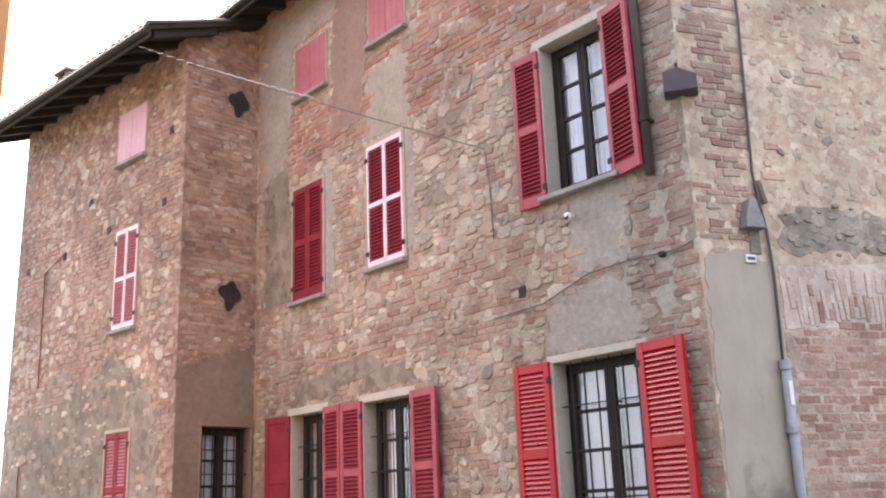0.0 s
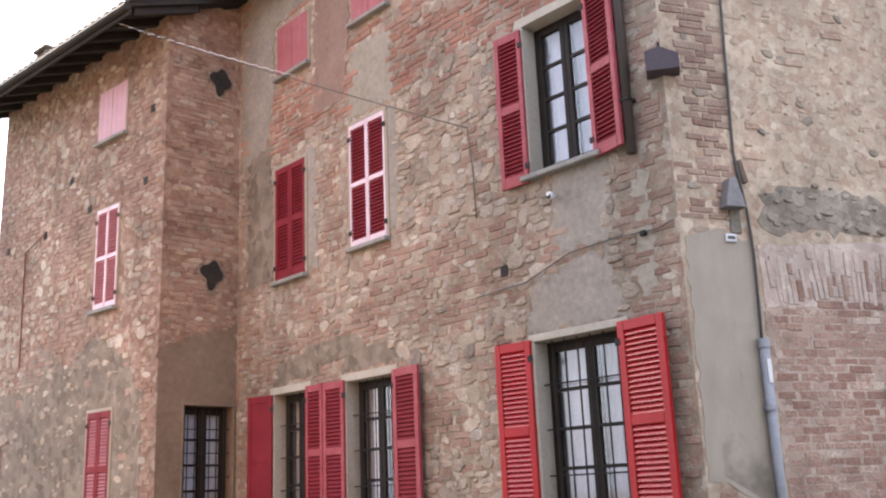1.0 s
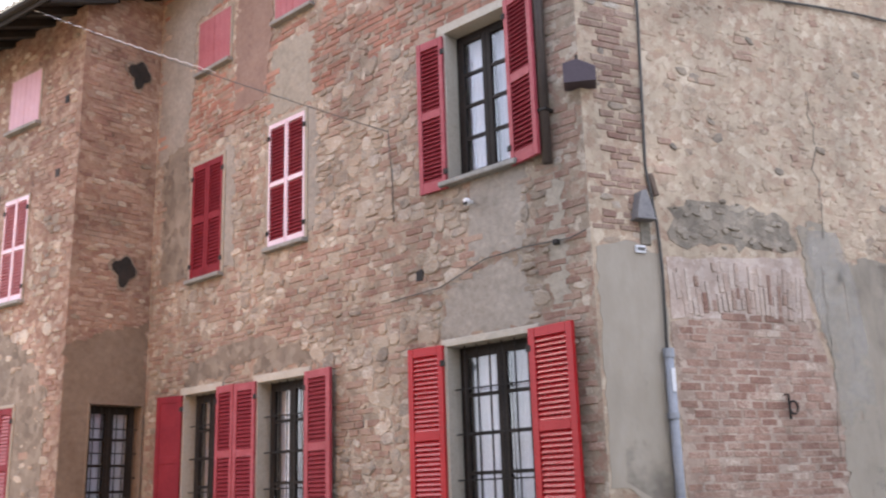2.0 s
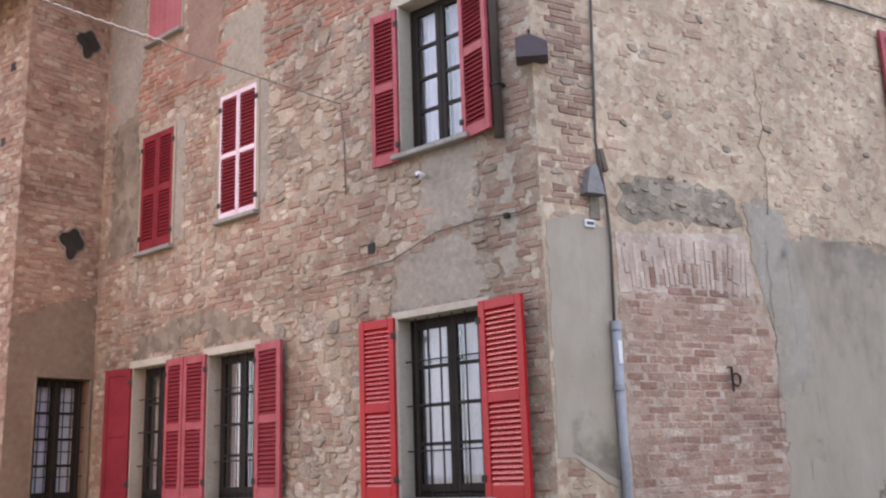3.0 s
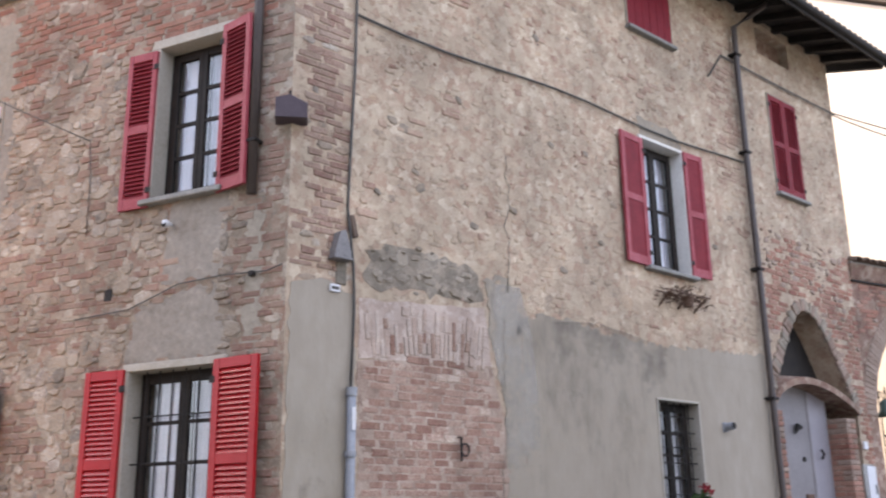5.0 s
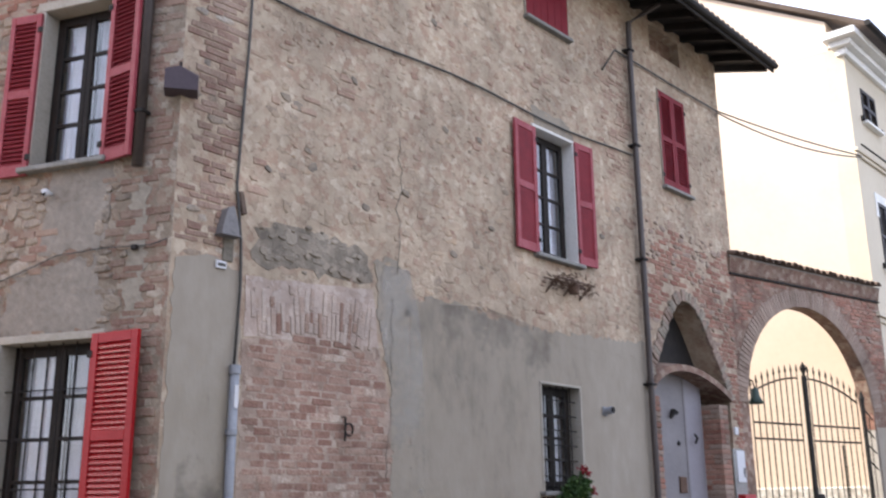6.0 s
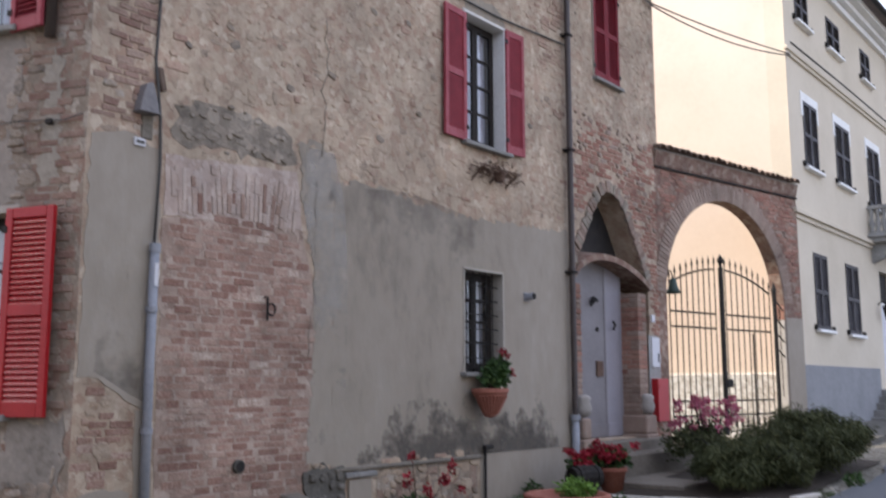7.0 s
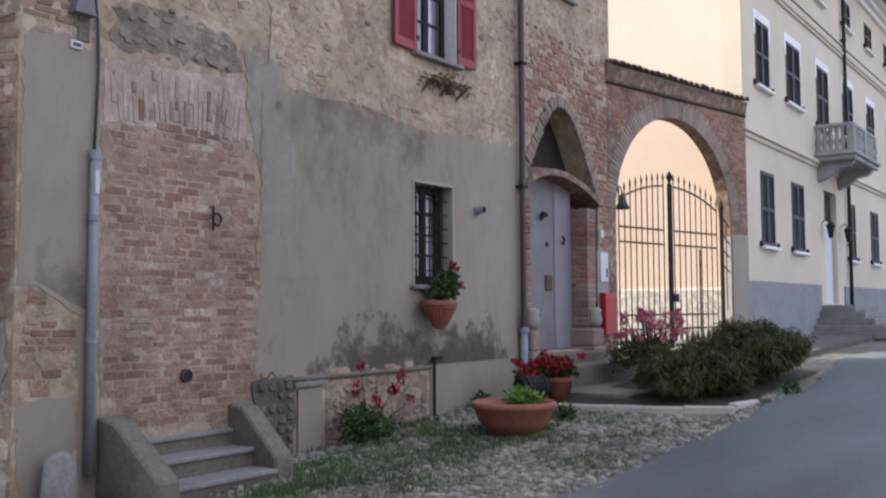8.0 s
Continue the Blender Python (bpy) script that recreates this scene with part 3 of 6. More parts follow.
# openings: x0, x1, z0, z1 in each facade's frame
A_UP, A_LOW = (-1.65, -0.80, 3.05, 4.71), (-1.76, -0.67, -0.32, 1.39)
A_L1, A_L2 = (-6.40, -5.62, -0.30, 1.35), (-4.82, -3.92, -0.30, 1.35)
A_WHITE, A_DARK = (-4.66, -3.95, 2.95, 4.56), (-6.37, -5.65, 2.85, 4.46)
A_TOP1, A_TOP2 = (-6.33, -5.56, 5.82, 6.61), (-4.57, -3.83, 5.95, 6.72)
B_UP, B_BAR = (5.33, 6.25, 3.06, 4.83), (5.29, 6.15, 0.08, 1.39)
B_TOP, B_TOP2, B_SH2, B_HOLE = (5.25, 6.26, 6.44, 7.22), (1.9, 2.8, 6.46, 7.22), (8.80, 9.66, 4.83, 6.50), (8.67, 9.68, 7.18, 7.64)
V_WIN = (0.38, 1.14, -0.30, 1.29)
W_TOP, W_MID, W_LOW = (-1.82, -1.03, 5.40, 6.23), (-1.72, -1.11, 2.78, 4.31), (-1.71, -1.09, -0.28, 1.31)


def grow(r, d):
    return (r[0] - d, r[1] + d, r[2] - d, r[3] + d)


def ogee(x):
    """Height of the pointed porch opening over its width."""
    return float(np.interp(x, (8.0, 8.2, 8.45, 8.7, 8.9, 9.1, 9.3, 9.5, 9.7, 9.9, 10.1, 10.3, 10.5), (1.5, 1.95, 2.3, 2.65, 2.88, 3.0, 3.0, 2.92, 2.72, 2.45, 2.15, 1.85, 1.5)))


def round_arch(x):
    t = (x - 2.13) / 1.90
    return 1.46 + 1.90 * math.sqrt(max(0, 1 - t * t))


# ---- walls ----
wall_a = wall_mesh("wall_west", F_A, -7.75, 0, BASE, EAVE, 0.45, [A_UP, A_LOW, A_L1, A_L2, A_WHITE, A_DARK, A_TOP1, A_TOP2], MORTAR, "old rubble and brick house wall in sandy mortar")
wall_b = wall_mesh("wall_south", F_B, 0, 11.03, BASE, EAVE_B, 0.45, [B_UP, B_BAR, B_TOP, B_TOP2, B_SH2, B_HOLE], LIGHT_MORTAR, "mortared field stone wall with a grey rendered lower part", [(8.0, 10.5, -0.9, ogee)])
wall_v = wall_mesh("wall_wing_side", F_V, 0, 1.18, BASE, 6.9, 0.4, [V_WIN], MORTAR_RED, "narrow brick side wall of the projecting wing")
wall_w = wall_mesh("wall_wing_front", F_W, -5.05, 0, BASE, 6.92, 0.4, [W_TOP, W_MID, W_LOW], MORTAR_RED, "weathered brick and rubble wall of the wing")
wall_r = wall_mesh("wall_gateway", F_R, 0.0, 4.68, BASE, 4.02, 0.26, [], MORTAR_RED, "brick gateway wall with a round arch", [(0.24, 4.03, BASE + 0.3, round_arch)])
# plain walls that close the house at the back
tagged(part("wall_back", box(0, 0.4, 0, 5.5, BASE, EAVE), MORTAR, None, matrix=F_B @ pose(10.44, 0.46, 0)), "plain end wall of the stone house", "wall", kind="structure")
tagged(part("wall_rear", box(-1.6, 10.88, 6.0, 6.4, BASE, EAVE), MORTAR, None, matrix=F_B), "plain rear wall of the stone house", "wall", kind="structure")
# Unseen backing walls added behind the openings, painted dark like unlit rooms.
tagged(part("wall_inside_west", box(-7.3, -1.2, 1.5, 1.6, BASE, EAVE), DARK, None, matrix=F_A), "added backing wall painted dark behind the rooms", "wall", kind="structure")
tagged(part("wall_inside_south", box(1.3, 10.4, 1.5, 1.6, BASE, EAVE), DARK, None, matrix=F_B), "added backing wall painted dark behind the rooms", "wall", kind="structure")
tagged(part("wall_inside_wing", box(-4.6, 0.9, 1.3, 1.4, BASE, 6.8), DARK, None, matrix=F_W), "added backing wall painted dark behind the rooms", "wall", kind="structure")
tagged(part("wall_wing_end", box(-5.05, -4.65, 0.4, 3.5, BASE, 6.85), MORTAR_RED, None, matrix=F_W), "plain end wall of the wing", "wall", kind="structure")

# ---- roofs ----
def eave_roof(name, matrix, x0, x1, z, out, back, rise, label, x0b=0.0, x1b=0.0):
    """A tiled roof slope with boarded eaves, rafters and a row of tile ends; x0b and x1b shift the ends of its upper edge."""
    roof = thing(name, matrix, label, "roof", "", "structure")
    bm = bmesh.new()
    zo, zi = z - out * rise, z + back * rise
    lo = [(x0, -out, zo), (x1, -out, zo), (x1 + x1b, back, zi), (x0 + x0b, back, zi)]
    a = [bm.verts.new(p) for p in lo]
    b = [bm.verts.new((p[0], p[1], p[2] + 0.07)) for p in lo]
    bm.faces.new(a[::-1]), bm.faces.new(b)
    for i in range(4):
        j = (i + 1) % 4
        bm.faces.new((a[i], a[j], b[j], b[i]))
    part("deck", bm, EAVEWOOD, roof)
    n = max(2, int((x1 - x0) / 0.55))
    for k in range(n + 1):
        x = x0 + 0.1 + (x1 - x0 - 0.2) * k / n
        bm = bmesh.new()
        add_box(bm, x - 0.05, x + 0.05, -out + 0.08, 0.3, -0.12, -0.005)
        for q in bm.verts:
            q.co.z += z + q.co.y * rise
        part("rafter", bm, EAVEWOOD, roof)
    v, f = [], []
    x = x0
    while x < x1:
        for k in range(6):
            a = math.pi * k / 5
            for y, s in ((-out - 0.04, 1.0), (-out + 0.5, 0.85), (back, 0.85)):
                xx = x + 0.09 - 0.09 * s * math.cos(a)
                if y == back:
                    xx += x0b + (x1b - x0b) * (x - x0) / (x1 - x0)
                v.append((xx, y, z + y * rise + 0.075 + 0.085 * s * math.sin(a)))
        o = len(v) - 18
        for k in range(5):
            for j in range(2):
                f.append((o + 3 * k + j, o + 3 * k + 3 + j, o + 3 * k + 4 + j, o + 3 * k + 1 + j))
        f.append(tuple(o + 3 * k for k in range(6)))
        x += 0.185
    tagged(link("tile_rows", v, f, TILE, roof), kind="stuff")
    bm = tube([(x0, -out - 0.06, zo - 0.02), (x1, -out - 0.06, zo - 0.02)], 0.06, 8)
    part("gutter", bm, EAVEWOOD, roof)
    part("fascia", box(x0, x1, -out - 0.03, -out + 0.005, zo - 0.13, zo + 0.06, 0.006), EAVEWOOD, roof)
    return roof


eave_roof("roof_west", F_A, -8.4, 0.5, EAVE + 0.02, 0.62, 4.2, 0.30, "dark timber eaves under a tiled roof", 0, -2.5)
eave_roof("roof_south", F_B, -0.7, 11.55, EAVE_B + 0.02, 0.88, 4.2, 0.30, "dark timber eaves under a tiled roof", 2.6, 0)
eave_roof("roof_wing", F_W, -5.2, 0.32, 6.96, 0.80, 2.6, 0.42, "dark eaves of the wing's tiled roof", 0, 0)
part("gable", slab([(0, 6.9), (1.18, 6.9), (1.18, 7.42)], 0, 0.4), MORTAR_RED, wall_v)
ch = thing("chimney", F_W @ pose(-4.85, 0.6, 7.5), "small dark brick chimney with a capped top", "chimney")
part("stack", box(-0.18, 0.18, -0.18, 0.18, -0.6, 0.6, 0.015), OLDCONC, ch)
part("cap", box(-0.24, 0.24, -0.24, 0.24, 0.7, 0.76, 0.01), OLDCONC, ch)
for dx in (-0.15, 0.15):
    part("cap_post", box(dx - 0.05, dx + 0.05, -0.18, 0.18, 0.6, 0.7), OLDCONC, ch)


# ---- ground ----
def ground_sheet():
    xs = sorted({*[-60 + 6 * k for k in range(10)], *[-4 + 0.5 * k for k in range(72)], *[32 + 8 * k for k in range(20)], -600, 900})
    ys = sorted({*[-60 + 6 * k for k in range(10)], *[-6 + 0.5 * k for k in range(40)], *[14 + 8 * k for k in range(20)], -600, 900})
    v = [(x, y, ground_z(min(x, 60), y) + (0.012 * noise.noise((x * 0.9, y * 0.9, 0)) if abs(x) < 40 else 0)) for y in ys for x in xs]
    w = len(xs)
    f = [(j * w + i, j * w + i + 1, (j + 1) * w + i + 1, (j + 1) * w + i) for j in range(len(ys) - 1) for i in range(w - 1)]
    tagged(link("ground", v, f, DIRT, smooth=True), "gravelly dirt ground with patches of grass", "ground", kind="structure")
    # the street: a sheet of asphalt along the houses
    v, f = [], []
    n = 180
    for i in range(n + 1):
        x = -30 + 90 * i / n
        left = road_edge(x) + 0.05 * math.sin(x * 2.1) + 0.03 * math.sin(x * 5.3)
        for j in range(17):
            y = -5.0 + (left + 5.0) * j / 16
            v.append((x, y, ground_z(x, y) + 0.035))
    for i in range(n):
        for j in range(16):
            a = i * 17 + j
            f.append((a, a + 17, a + 18, a + 1))
    tagged(link("road", v, f, ASPHALT, smooth=True), "worn grey asphalt street sloping gently uphill", "road", kind="structure")


ground_sheet()

# ---- the yellow house beyond the gateway ----
C_WINS = [(1.12, 2.08, 1.10, 2.75), (3.50, 4.55, 1.09, 2.75), (9.2, 10.1, 1.09, 2.74), (12.2, 13.3, 1.10, 2.74), (15.2, 16.2, 1.10, 2.74),
          (0.98, 1.94, 4.62, 6.10), (3.32, 4.50, 4.64, 6.13), (6.1, 7.3, 4.5, 6.12), (9.0, 10.2, 4.64, 6.2), (12.1, 13.2, 4.64, 6.15), (15.2, 16.3, 4.64, 6.15),
          (0.82, 1.72, 7.90, 8.70), (3.15, 4.18, 7.92, 8.72), (6.1, 7.0, 7.92, 8.76), (9.2, 10.2, 7.92, 8.74), (12.2, 13.2, 7.92, 8.74), (15.2, 16.2, 7.92, 8.74)]
C_DOOR = (6.55, 7.85, -0.16, 2.85)
wall_c = wall_mesh("wall_yellow_front", F_C, 0, 22, BASE, 9.4, 0.4, C_WINS + [C_DOOR], CREAM, "cream rendered facade of a three-storey house")
tagged(part("wall_yellow_side", box(0.0, 0.4, 0, 13, BASE, 9.4), PEACH, None, matrix=F_C @ pose(0.004, 0.402, 0)), "sunlit peach rendered side wall of the yellow house", "wall", kind="structure")
tagged(part("wall_yellow_inside", box(0.4, 22, 0.9, 1.0, BASE, 9.4), DARK, None, matrix=F_C), "added backing wall painted dark inside the yellow house", "wall", kind="structure")


# ---- windows and shutters ----
def surround(matrix, r, parent, band=0.07, depth=0.3, material=None):
    x0, x1, z0, z1 = r
    bm = bmesh.new()
    for a, b, c, d in ((x0 - band, x0 + 0.012, z0, z1 - 0.012), (x1 - 0.012, x1 + band, z0, z1 - 0.012), (x0 - band, x1 + band, z1 - 0.012, z1 + band)):
        add_box(bm, a, b, -0.022, depth, c, d, 0.006)
    part("surround", bm, material or SURROUND, parent)


def sill(matrix, r, parent, extra=0.08, out=0.1, material=None):
    part("window_sill", box(r[0] - extra, r[1] + extra, -out, 0.25, r[2] - 0.055, r[2], 0.01), material or STEPSTONE, parent, "thin stone sill")


CURTAIN_GROUP = "net curtains in the windows"


def casement(name, matrix, r, rows=4, frame_mat=None, curtains=True, depth=0.17, band=0.07, has_sill=True, reveal=None):
    """A two-leaf window of dark frames with glazing bars, set back in its opening."""
    frame_mat = frame_mat or DARKWOOD
    w = thing(name, matrix, "dark-framed two-leaf casement window with small panes", "window", "", "structure")
    x0, x1, z0, z1 = r[0] + 0.012, r[1] - 0.012, r[2], r[3] - 0.012
    surround(matrix, r, w, band, 0.3, reveal)
    if has_sill:
        sill(matrix, r, w)
    bm = bmesh.new()
    f = 0.045
    for a, b, c, d in ((x0, x0 + f, z0, z1), (x1 - f, x1, z0, z1), (x0 + f, x1 - f, z1 - f, z1), (x0 + f, x1 - f, z0, z0 + f)):
        add_box(bm, a, b, depth, depth + 0.07, c, d, 0.004)
    part("window_frame", bm, frame_mat, w)
    xm = (x0 + x1) / 2
    for a, b in ((x0 + f, xm), (xm, x1 - f)):
        leaf = bmesh.new()
        s = 0.06
        for p, q, c, d in ((a, a + s, z0 + f, z1 - f), (b - s, b, z0 + f, z1 - f), (a + s, b - s, z1 - f - s, z1 - f), (a + s, b - s, z0 + f, z0 + f + s * 1.3)):
            add_box(leaf, p + 0.001, q - 0.001, depth - 0.015, depth + 0.035, c, d, 0.006)
        h = (z1 - z0 - 2 * f - 2.3 * s) / rows
        for k in range(1, rows):
            z = z0 + f + 1.3 * s + h * k
            add_box(leaf, a + s, b - s, depth - 0.008, depth + 0.028, z - 0.017, z + 0.017)
        lf = part("leaf", leaf, frame_mat, w)
        for k in range(rows):
            z = z0 + f + 1.3 * s + h * k
            pane = part("pane", box(a + s - 0.004, b - s + 0.004, depth + 0.006, depth + 0.010, z, z + h - 0.002), GLASS, lf)
            pane.visible_shadow = False
    if curtains:
        for a, b in ((x0 + 0.04, xm - 0.02), (xm + 0.02, x1 - 0.04)):
            cu = bmesh.new()
            n = 26
            top = [cu.verts.new((a + (b - a) * k / n, depth + 0.13 + 0.022 * math.sin(k * 1.45) + 0.008 * math.sin(k * 3.1), z1 - 0.03)) for k in range(n + 1)]
            low = [cu.verts.new((a + (b - a) * k / n, depth + 0.13 + 0.03 * math.sin(k * 1.45 + 0.5), z0 + 0.02)) for k in range(n + 1)]
            for k in range(n):
                cu.faces.new((top[k], top[k + 1], low[k + 1], low[k]))
            ob = part("curtain", cu, CURTAIN, None, matrix=matrix.copy(), smooth=True)
            tagged(ob, "white net curtain hanging in soft folds behind glass", "curtain", CURTAIN_GROUP)
    return w


SLATS = {}


def shutter(matrix, hinge, side, w, z0, z1, angle=0.0, louvred=True, frame_mat=None, slat_mat=None, label="", y=-0.035, plank=False):
    """One shutter leaf, hinged at x = hinge; side 1: it reaches to the right, -1: to the left; angle: how far its free edge stands off the wall."""
    frame_mat, slat_mat = frame_mat or RED, slat_mat or frame_mat or RED
    th = thing("window_shutter", matrix @ pose(hinge, y, z0, 0, 0, -side * angle), label, "shutter", "red window shutters")
    a, b, h, t = (0.0, w) if side > 0 else (-w, 0.0), None, z1 - z0, 0.02
    x0, x1 = a
    s, rail = (min(0.05, w * 0.085), 0.06) if frame_mat == PINKWHITE else (min(0.08, w * 0.155), 0.09)
    if plank:
        n = 3
        for k in range(n):
            p, q = x0 + (x1 - x0) * k / n, x0 + (x1 - x0) * (k + 1) / n
            part("board", box(p + 0.001, q - 0.001, -t, t, 0, h, 0.004), frame_mat, th)
        return th
    for p, q in ((x0, x0 + s), (x1 - s, x1)):
        part("stile", box(p, q, -t, t, 0, h, 0.005), frame_mat, th)
    mid = h * 0.5
    for c, d in ((0, rail * 1.3), (mid - rail / 2, mid + rail / 2), (h - rail, h)):
        part("rail", box(x0 + s, x1 - s, -t + 0.002, t - 0.002, c, d, 0.004), frame_mat, th)
    for c, d in ((rail * 1.3, mid - rail / 2), (mid + rail / 2, h - rail)):
        if not louvred:
            part("panel", box(x0 + s - 0.003, x1 - s + 0.003, -0.008, 0.008, c - 0.003, d + 0.003, 0.003), slat_mat, th)
            continue
        n = max(3, round((d - c) / 0.047))
        key = (round(x1 - x0 - 2 * s, 3), slat_mat.name)
        if key not in SLATS:
            bm = box(-key[0] / 2, key[0] / 2, -0.028, 0.028, -0.004, 0.004, 0, pose(0, 0, 0, 58, 0, 0))
            me = bpy.data.meshes.new("slat")
            bm.to_mesh(me)
            bm.free()
            me.materials.append(slat_mat)
            SLATS[key] = me
        for k in range(n):
            ob = new("slat", SLATS[key])
            ob.parent = th
            ob.matrix_basis = Matrix.Translation(((x0 + x1) / 2, 0, c + (d - c) * (k + 0.5) / n))
        part("back_board", box(x0 + s - 0.002, x1 - s + 0.002, 0.016, 0.0185, c, d), slat_mat, th)
    for z in (0.18, h - 0.18):
        xh = x0 if side > 0 else x1
        part("hinge", box(xh - 0.03, xh + 0.03, -t - 0.008, -t + 0.002, z - 0.03, z + 0.03, 0.003), IRON, th)
    return th


def closed_pair(matrix, r, label, frame_mat, slat_mat=None, louvred=True, plank=False, y=-0.01):
    x0, x1, z0, z1 = r
    xm = (x0 + x1) / 2
    shutter(matrix, x0 + 0.005, 1, xm - x0 - 0.008, z0 + 0.01, z1 - 0.01, 0, louvred, frame_mat, slat_mat, label, y, plank)
    shutter(matrix, x1 - 0.005, -1, xm - x0 - 0.008, z0 + 0.01, z1 - 0.01, 0, louvred, frame_mat, slat_mat, label, y, plank)


def grille(matrix, r, y=0.05, upright=0.13, across=0.42, thick=0.007):
    g = thing("window_grille", matrix, "thin black iron bars across the window", "grille", "iron window grilles")
    x0, x1, z0, z1 = r
    n = max(2, round((x1 - x0) / upright))
    for k in range(1, n):
        x = x0 + (x1 - x0) * k / n
        part("bar", tube([(x, y, z0), (x, y, z1 - 0.01)], thick, 6), IRON, g)
    n = max(2, round((z1 - z0) / across))
    for k in range(1, n):
        z = z0 + (z1 - z0) * k / n
        part("cross_bar", tube([(x0, y + 0.01, z), (x1, y + 0.01, z)], thick, 6), IRON, g)


casement("window_1", F_A, A_UP, 4, band=0.09)
casement("window_2", F_A, A_LOW, 4, band=0.06)
casement("window_3", F_A, A_L1, 4, band=0.08)
casement("window_4", F_A, A_L2, 4, band=0.08)
casement("window_5", F_B, B_UP, 4, band=0.03, reveal=REVEAL)
casement("window_6", F_B, B_BAR, 4, band=0.02)
casement("window_7", F_V, V_WIN, 4, band=0.02, reveal=BROWNPLASTER)
for mtx, r in ((F_A, A_LOW), (F_A, A_L1), (F_A, A_L2)):
    grille(mtx, r, 0.08, 0.15, 0.44, 0.008)
grille(F_B, B_BAR, 0.06, 0.14, 0.19, 0.009)
grille(F_V, V_WIN, 0.07, 0.11, 0.3, 0.008)

BR, CR = "bright red louvred wooden shutter standing open", "crimson louvred wooden shutter standing open"
shutter(F_A, A_UP[0] + 0.0, -1, 0.36, 2.98, 4.67, 3, True, FADEDRED, CRIMSON, CR)
shutter(F_A, A_UP[1] - 0.01, 1, 0.41, 2.99, 4.74, 13, True, FADEDRED, CRIMSON, CR)
shutter(F_A, A_LOW[0] - 0.02, -1, 0.45, -0.33, 1.40, 4, True, RED, REDSLAT, BR)
shutter(F_A, A_LOW[1] - 0.05, 1, 0.53, -0.34, 1.41, 6, True, RED, REDSLAT, BR)
shutter(F_A, A_L1[0] - 0.0, -1, 0.44, -0.29, 1.34, 14, False, CRIMSON, CRIMSON, "deep red panelled shutter swung out")
shutter(F_A, A_L1[1] + 0.0, 1, 0.40, -0.29, 1.37, 4, True, FADEDRED, CRIMSON, CR)
shutter(F_A, A_L2[0] - 0.0, -1, 0.39, -0.29, 1.36, 4, True, FADEDRED, CRIMSON, CR)
shutter(F_A, A_L2[1] + 0.02, 1, 0.50, -0.30, 1.37, 6, True, FADEDRED, CRIMSON, CR)
shutter(F_B, B_UP[0] - 0.0, -1, 0.49, 3.05, 4.79, 3, False, FADEDRED, CRIMSON, "crimson panelled shutter standing open")
shutter(F_B, B_UP[1] + 0.0, 1, 0.40, 3.07, 4.84, 4, False, FADEDRED, CRIMSON, "crimson panelled shutter standing open")


def closed_window(name, mtx, r, label, frame_mat, slat_mat=None, louvred=True, plank=False, band=0.07, sill_mat=None):
    w = thing(name, mtx, "plastered window opening closed by shutters", "window", "", "structure")
    surround(mtx, r, w, band * 0.6, 0.2, CEMENT)
    sill(mtx, r, w, 0.04, 0.09, sill_mat)
    part("back_panel", box(r[0], r[1], 0.25, 0.28, r[2], r[3]), DARK, w)
    closed_pair(mtx, r, label, frame_mat, slat_mat, louvred, plank)


closed_window("window_8", F_A, A_WHITE, "closed shutter, pale pink frame with crimson louvres", PINKWHITE, CRIMSON)
closed_window("window_9", F_A, A_DARK, "closed dark crimson louvred shutter", CRIMSON)
closed_window("window_10", F_A, A_TOP1, "small closed shutter of faded rose boards", ROSE, plank=True, band=0.03)
closed_window("window_11", F_A, A_TOP2, "small closed shutter of faded rose boards", ROSE, plank=True, band=0.03)
closed_window("window_12", F_B, B_TOP, "small closed crimson board shutter", CRIMSON, plank=True, band=0.03)
closed_window("window_13", F_B, B_TOP2, "small closed crimson board shutter", CRIMSON, plank=True, band=0.03)
closed_window("window_14", F_B, B_SH2, "closed crimson louvred shutter", CRIMSON, band=0.03)
closed_window("window_15", F_W, W_TOP, "small closed shutter of bleached pink boards", surface("pale_rose_paint", [(0.36, 0.21, 0.25), (0.45, 0.29, 0.33)], 0.6, 4, 50, 0.1), plank=True, band=0.02)
closed_window("window_16", F_W, W_MID, "closed shutter, pale pink frame with dusky rose louvres", PINKWHITE, ROSE, band=0.03)
closed_window("window_17", F_W, W_LOW, "closed shutter, crimson frame with faded rose louvres", CRIMSON, ROSE, band=0.06)
part("back_panel", box(B_HOLE[0], B_HOLE[1], 0.16, 0.2, B_HOLE[2], B_HOLE[3]), MORTAR_RED, thing("window_18", F_B, "small bricked attic opening under the eaves", "window", "", "structure"))

# ---- render patches on the walls ----
def patch(wall, outline, material, label, thick=0.014, seed=0, step=0.1, wobble=0.03):
    part("render_patch", slab(ragged(outline, step, wobble, seed), -thick, 0.01), material, wall, label)


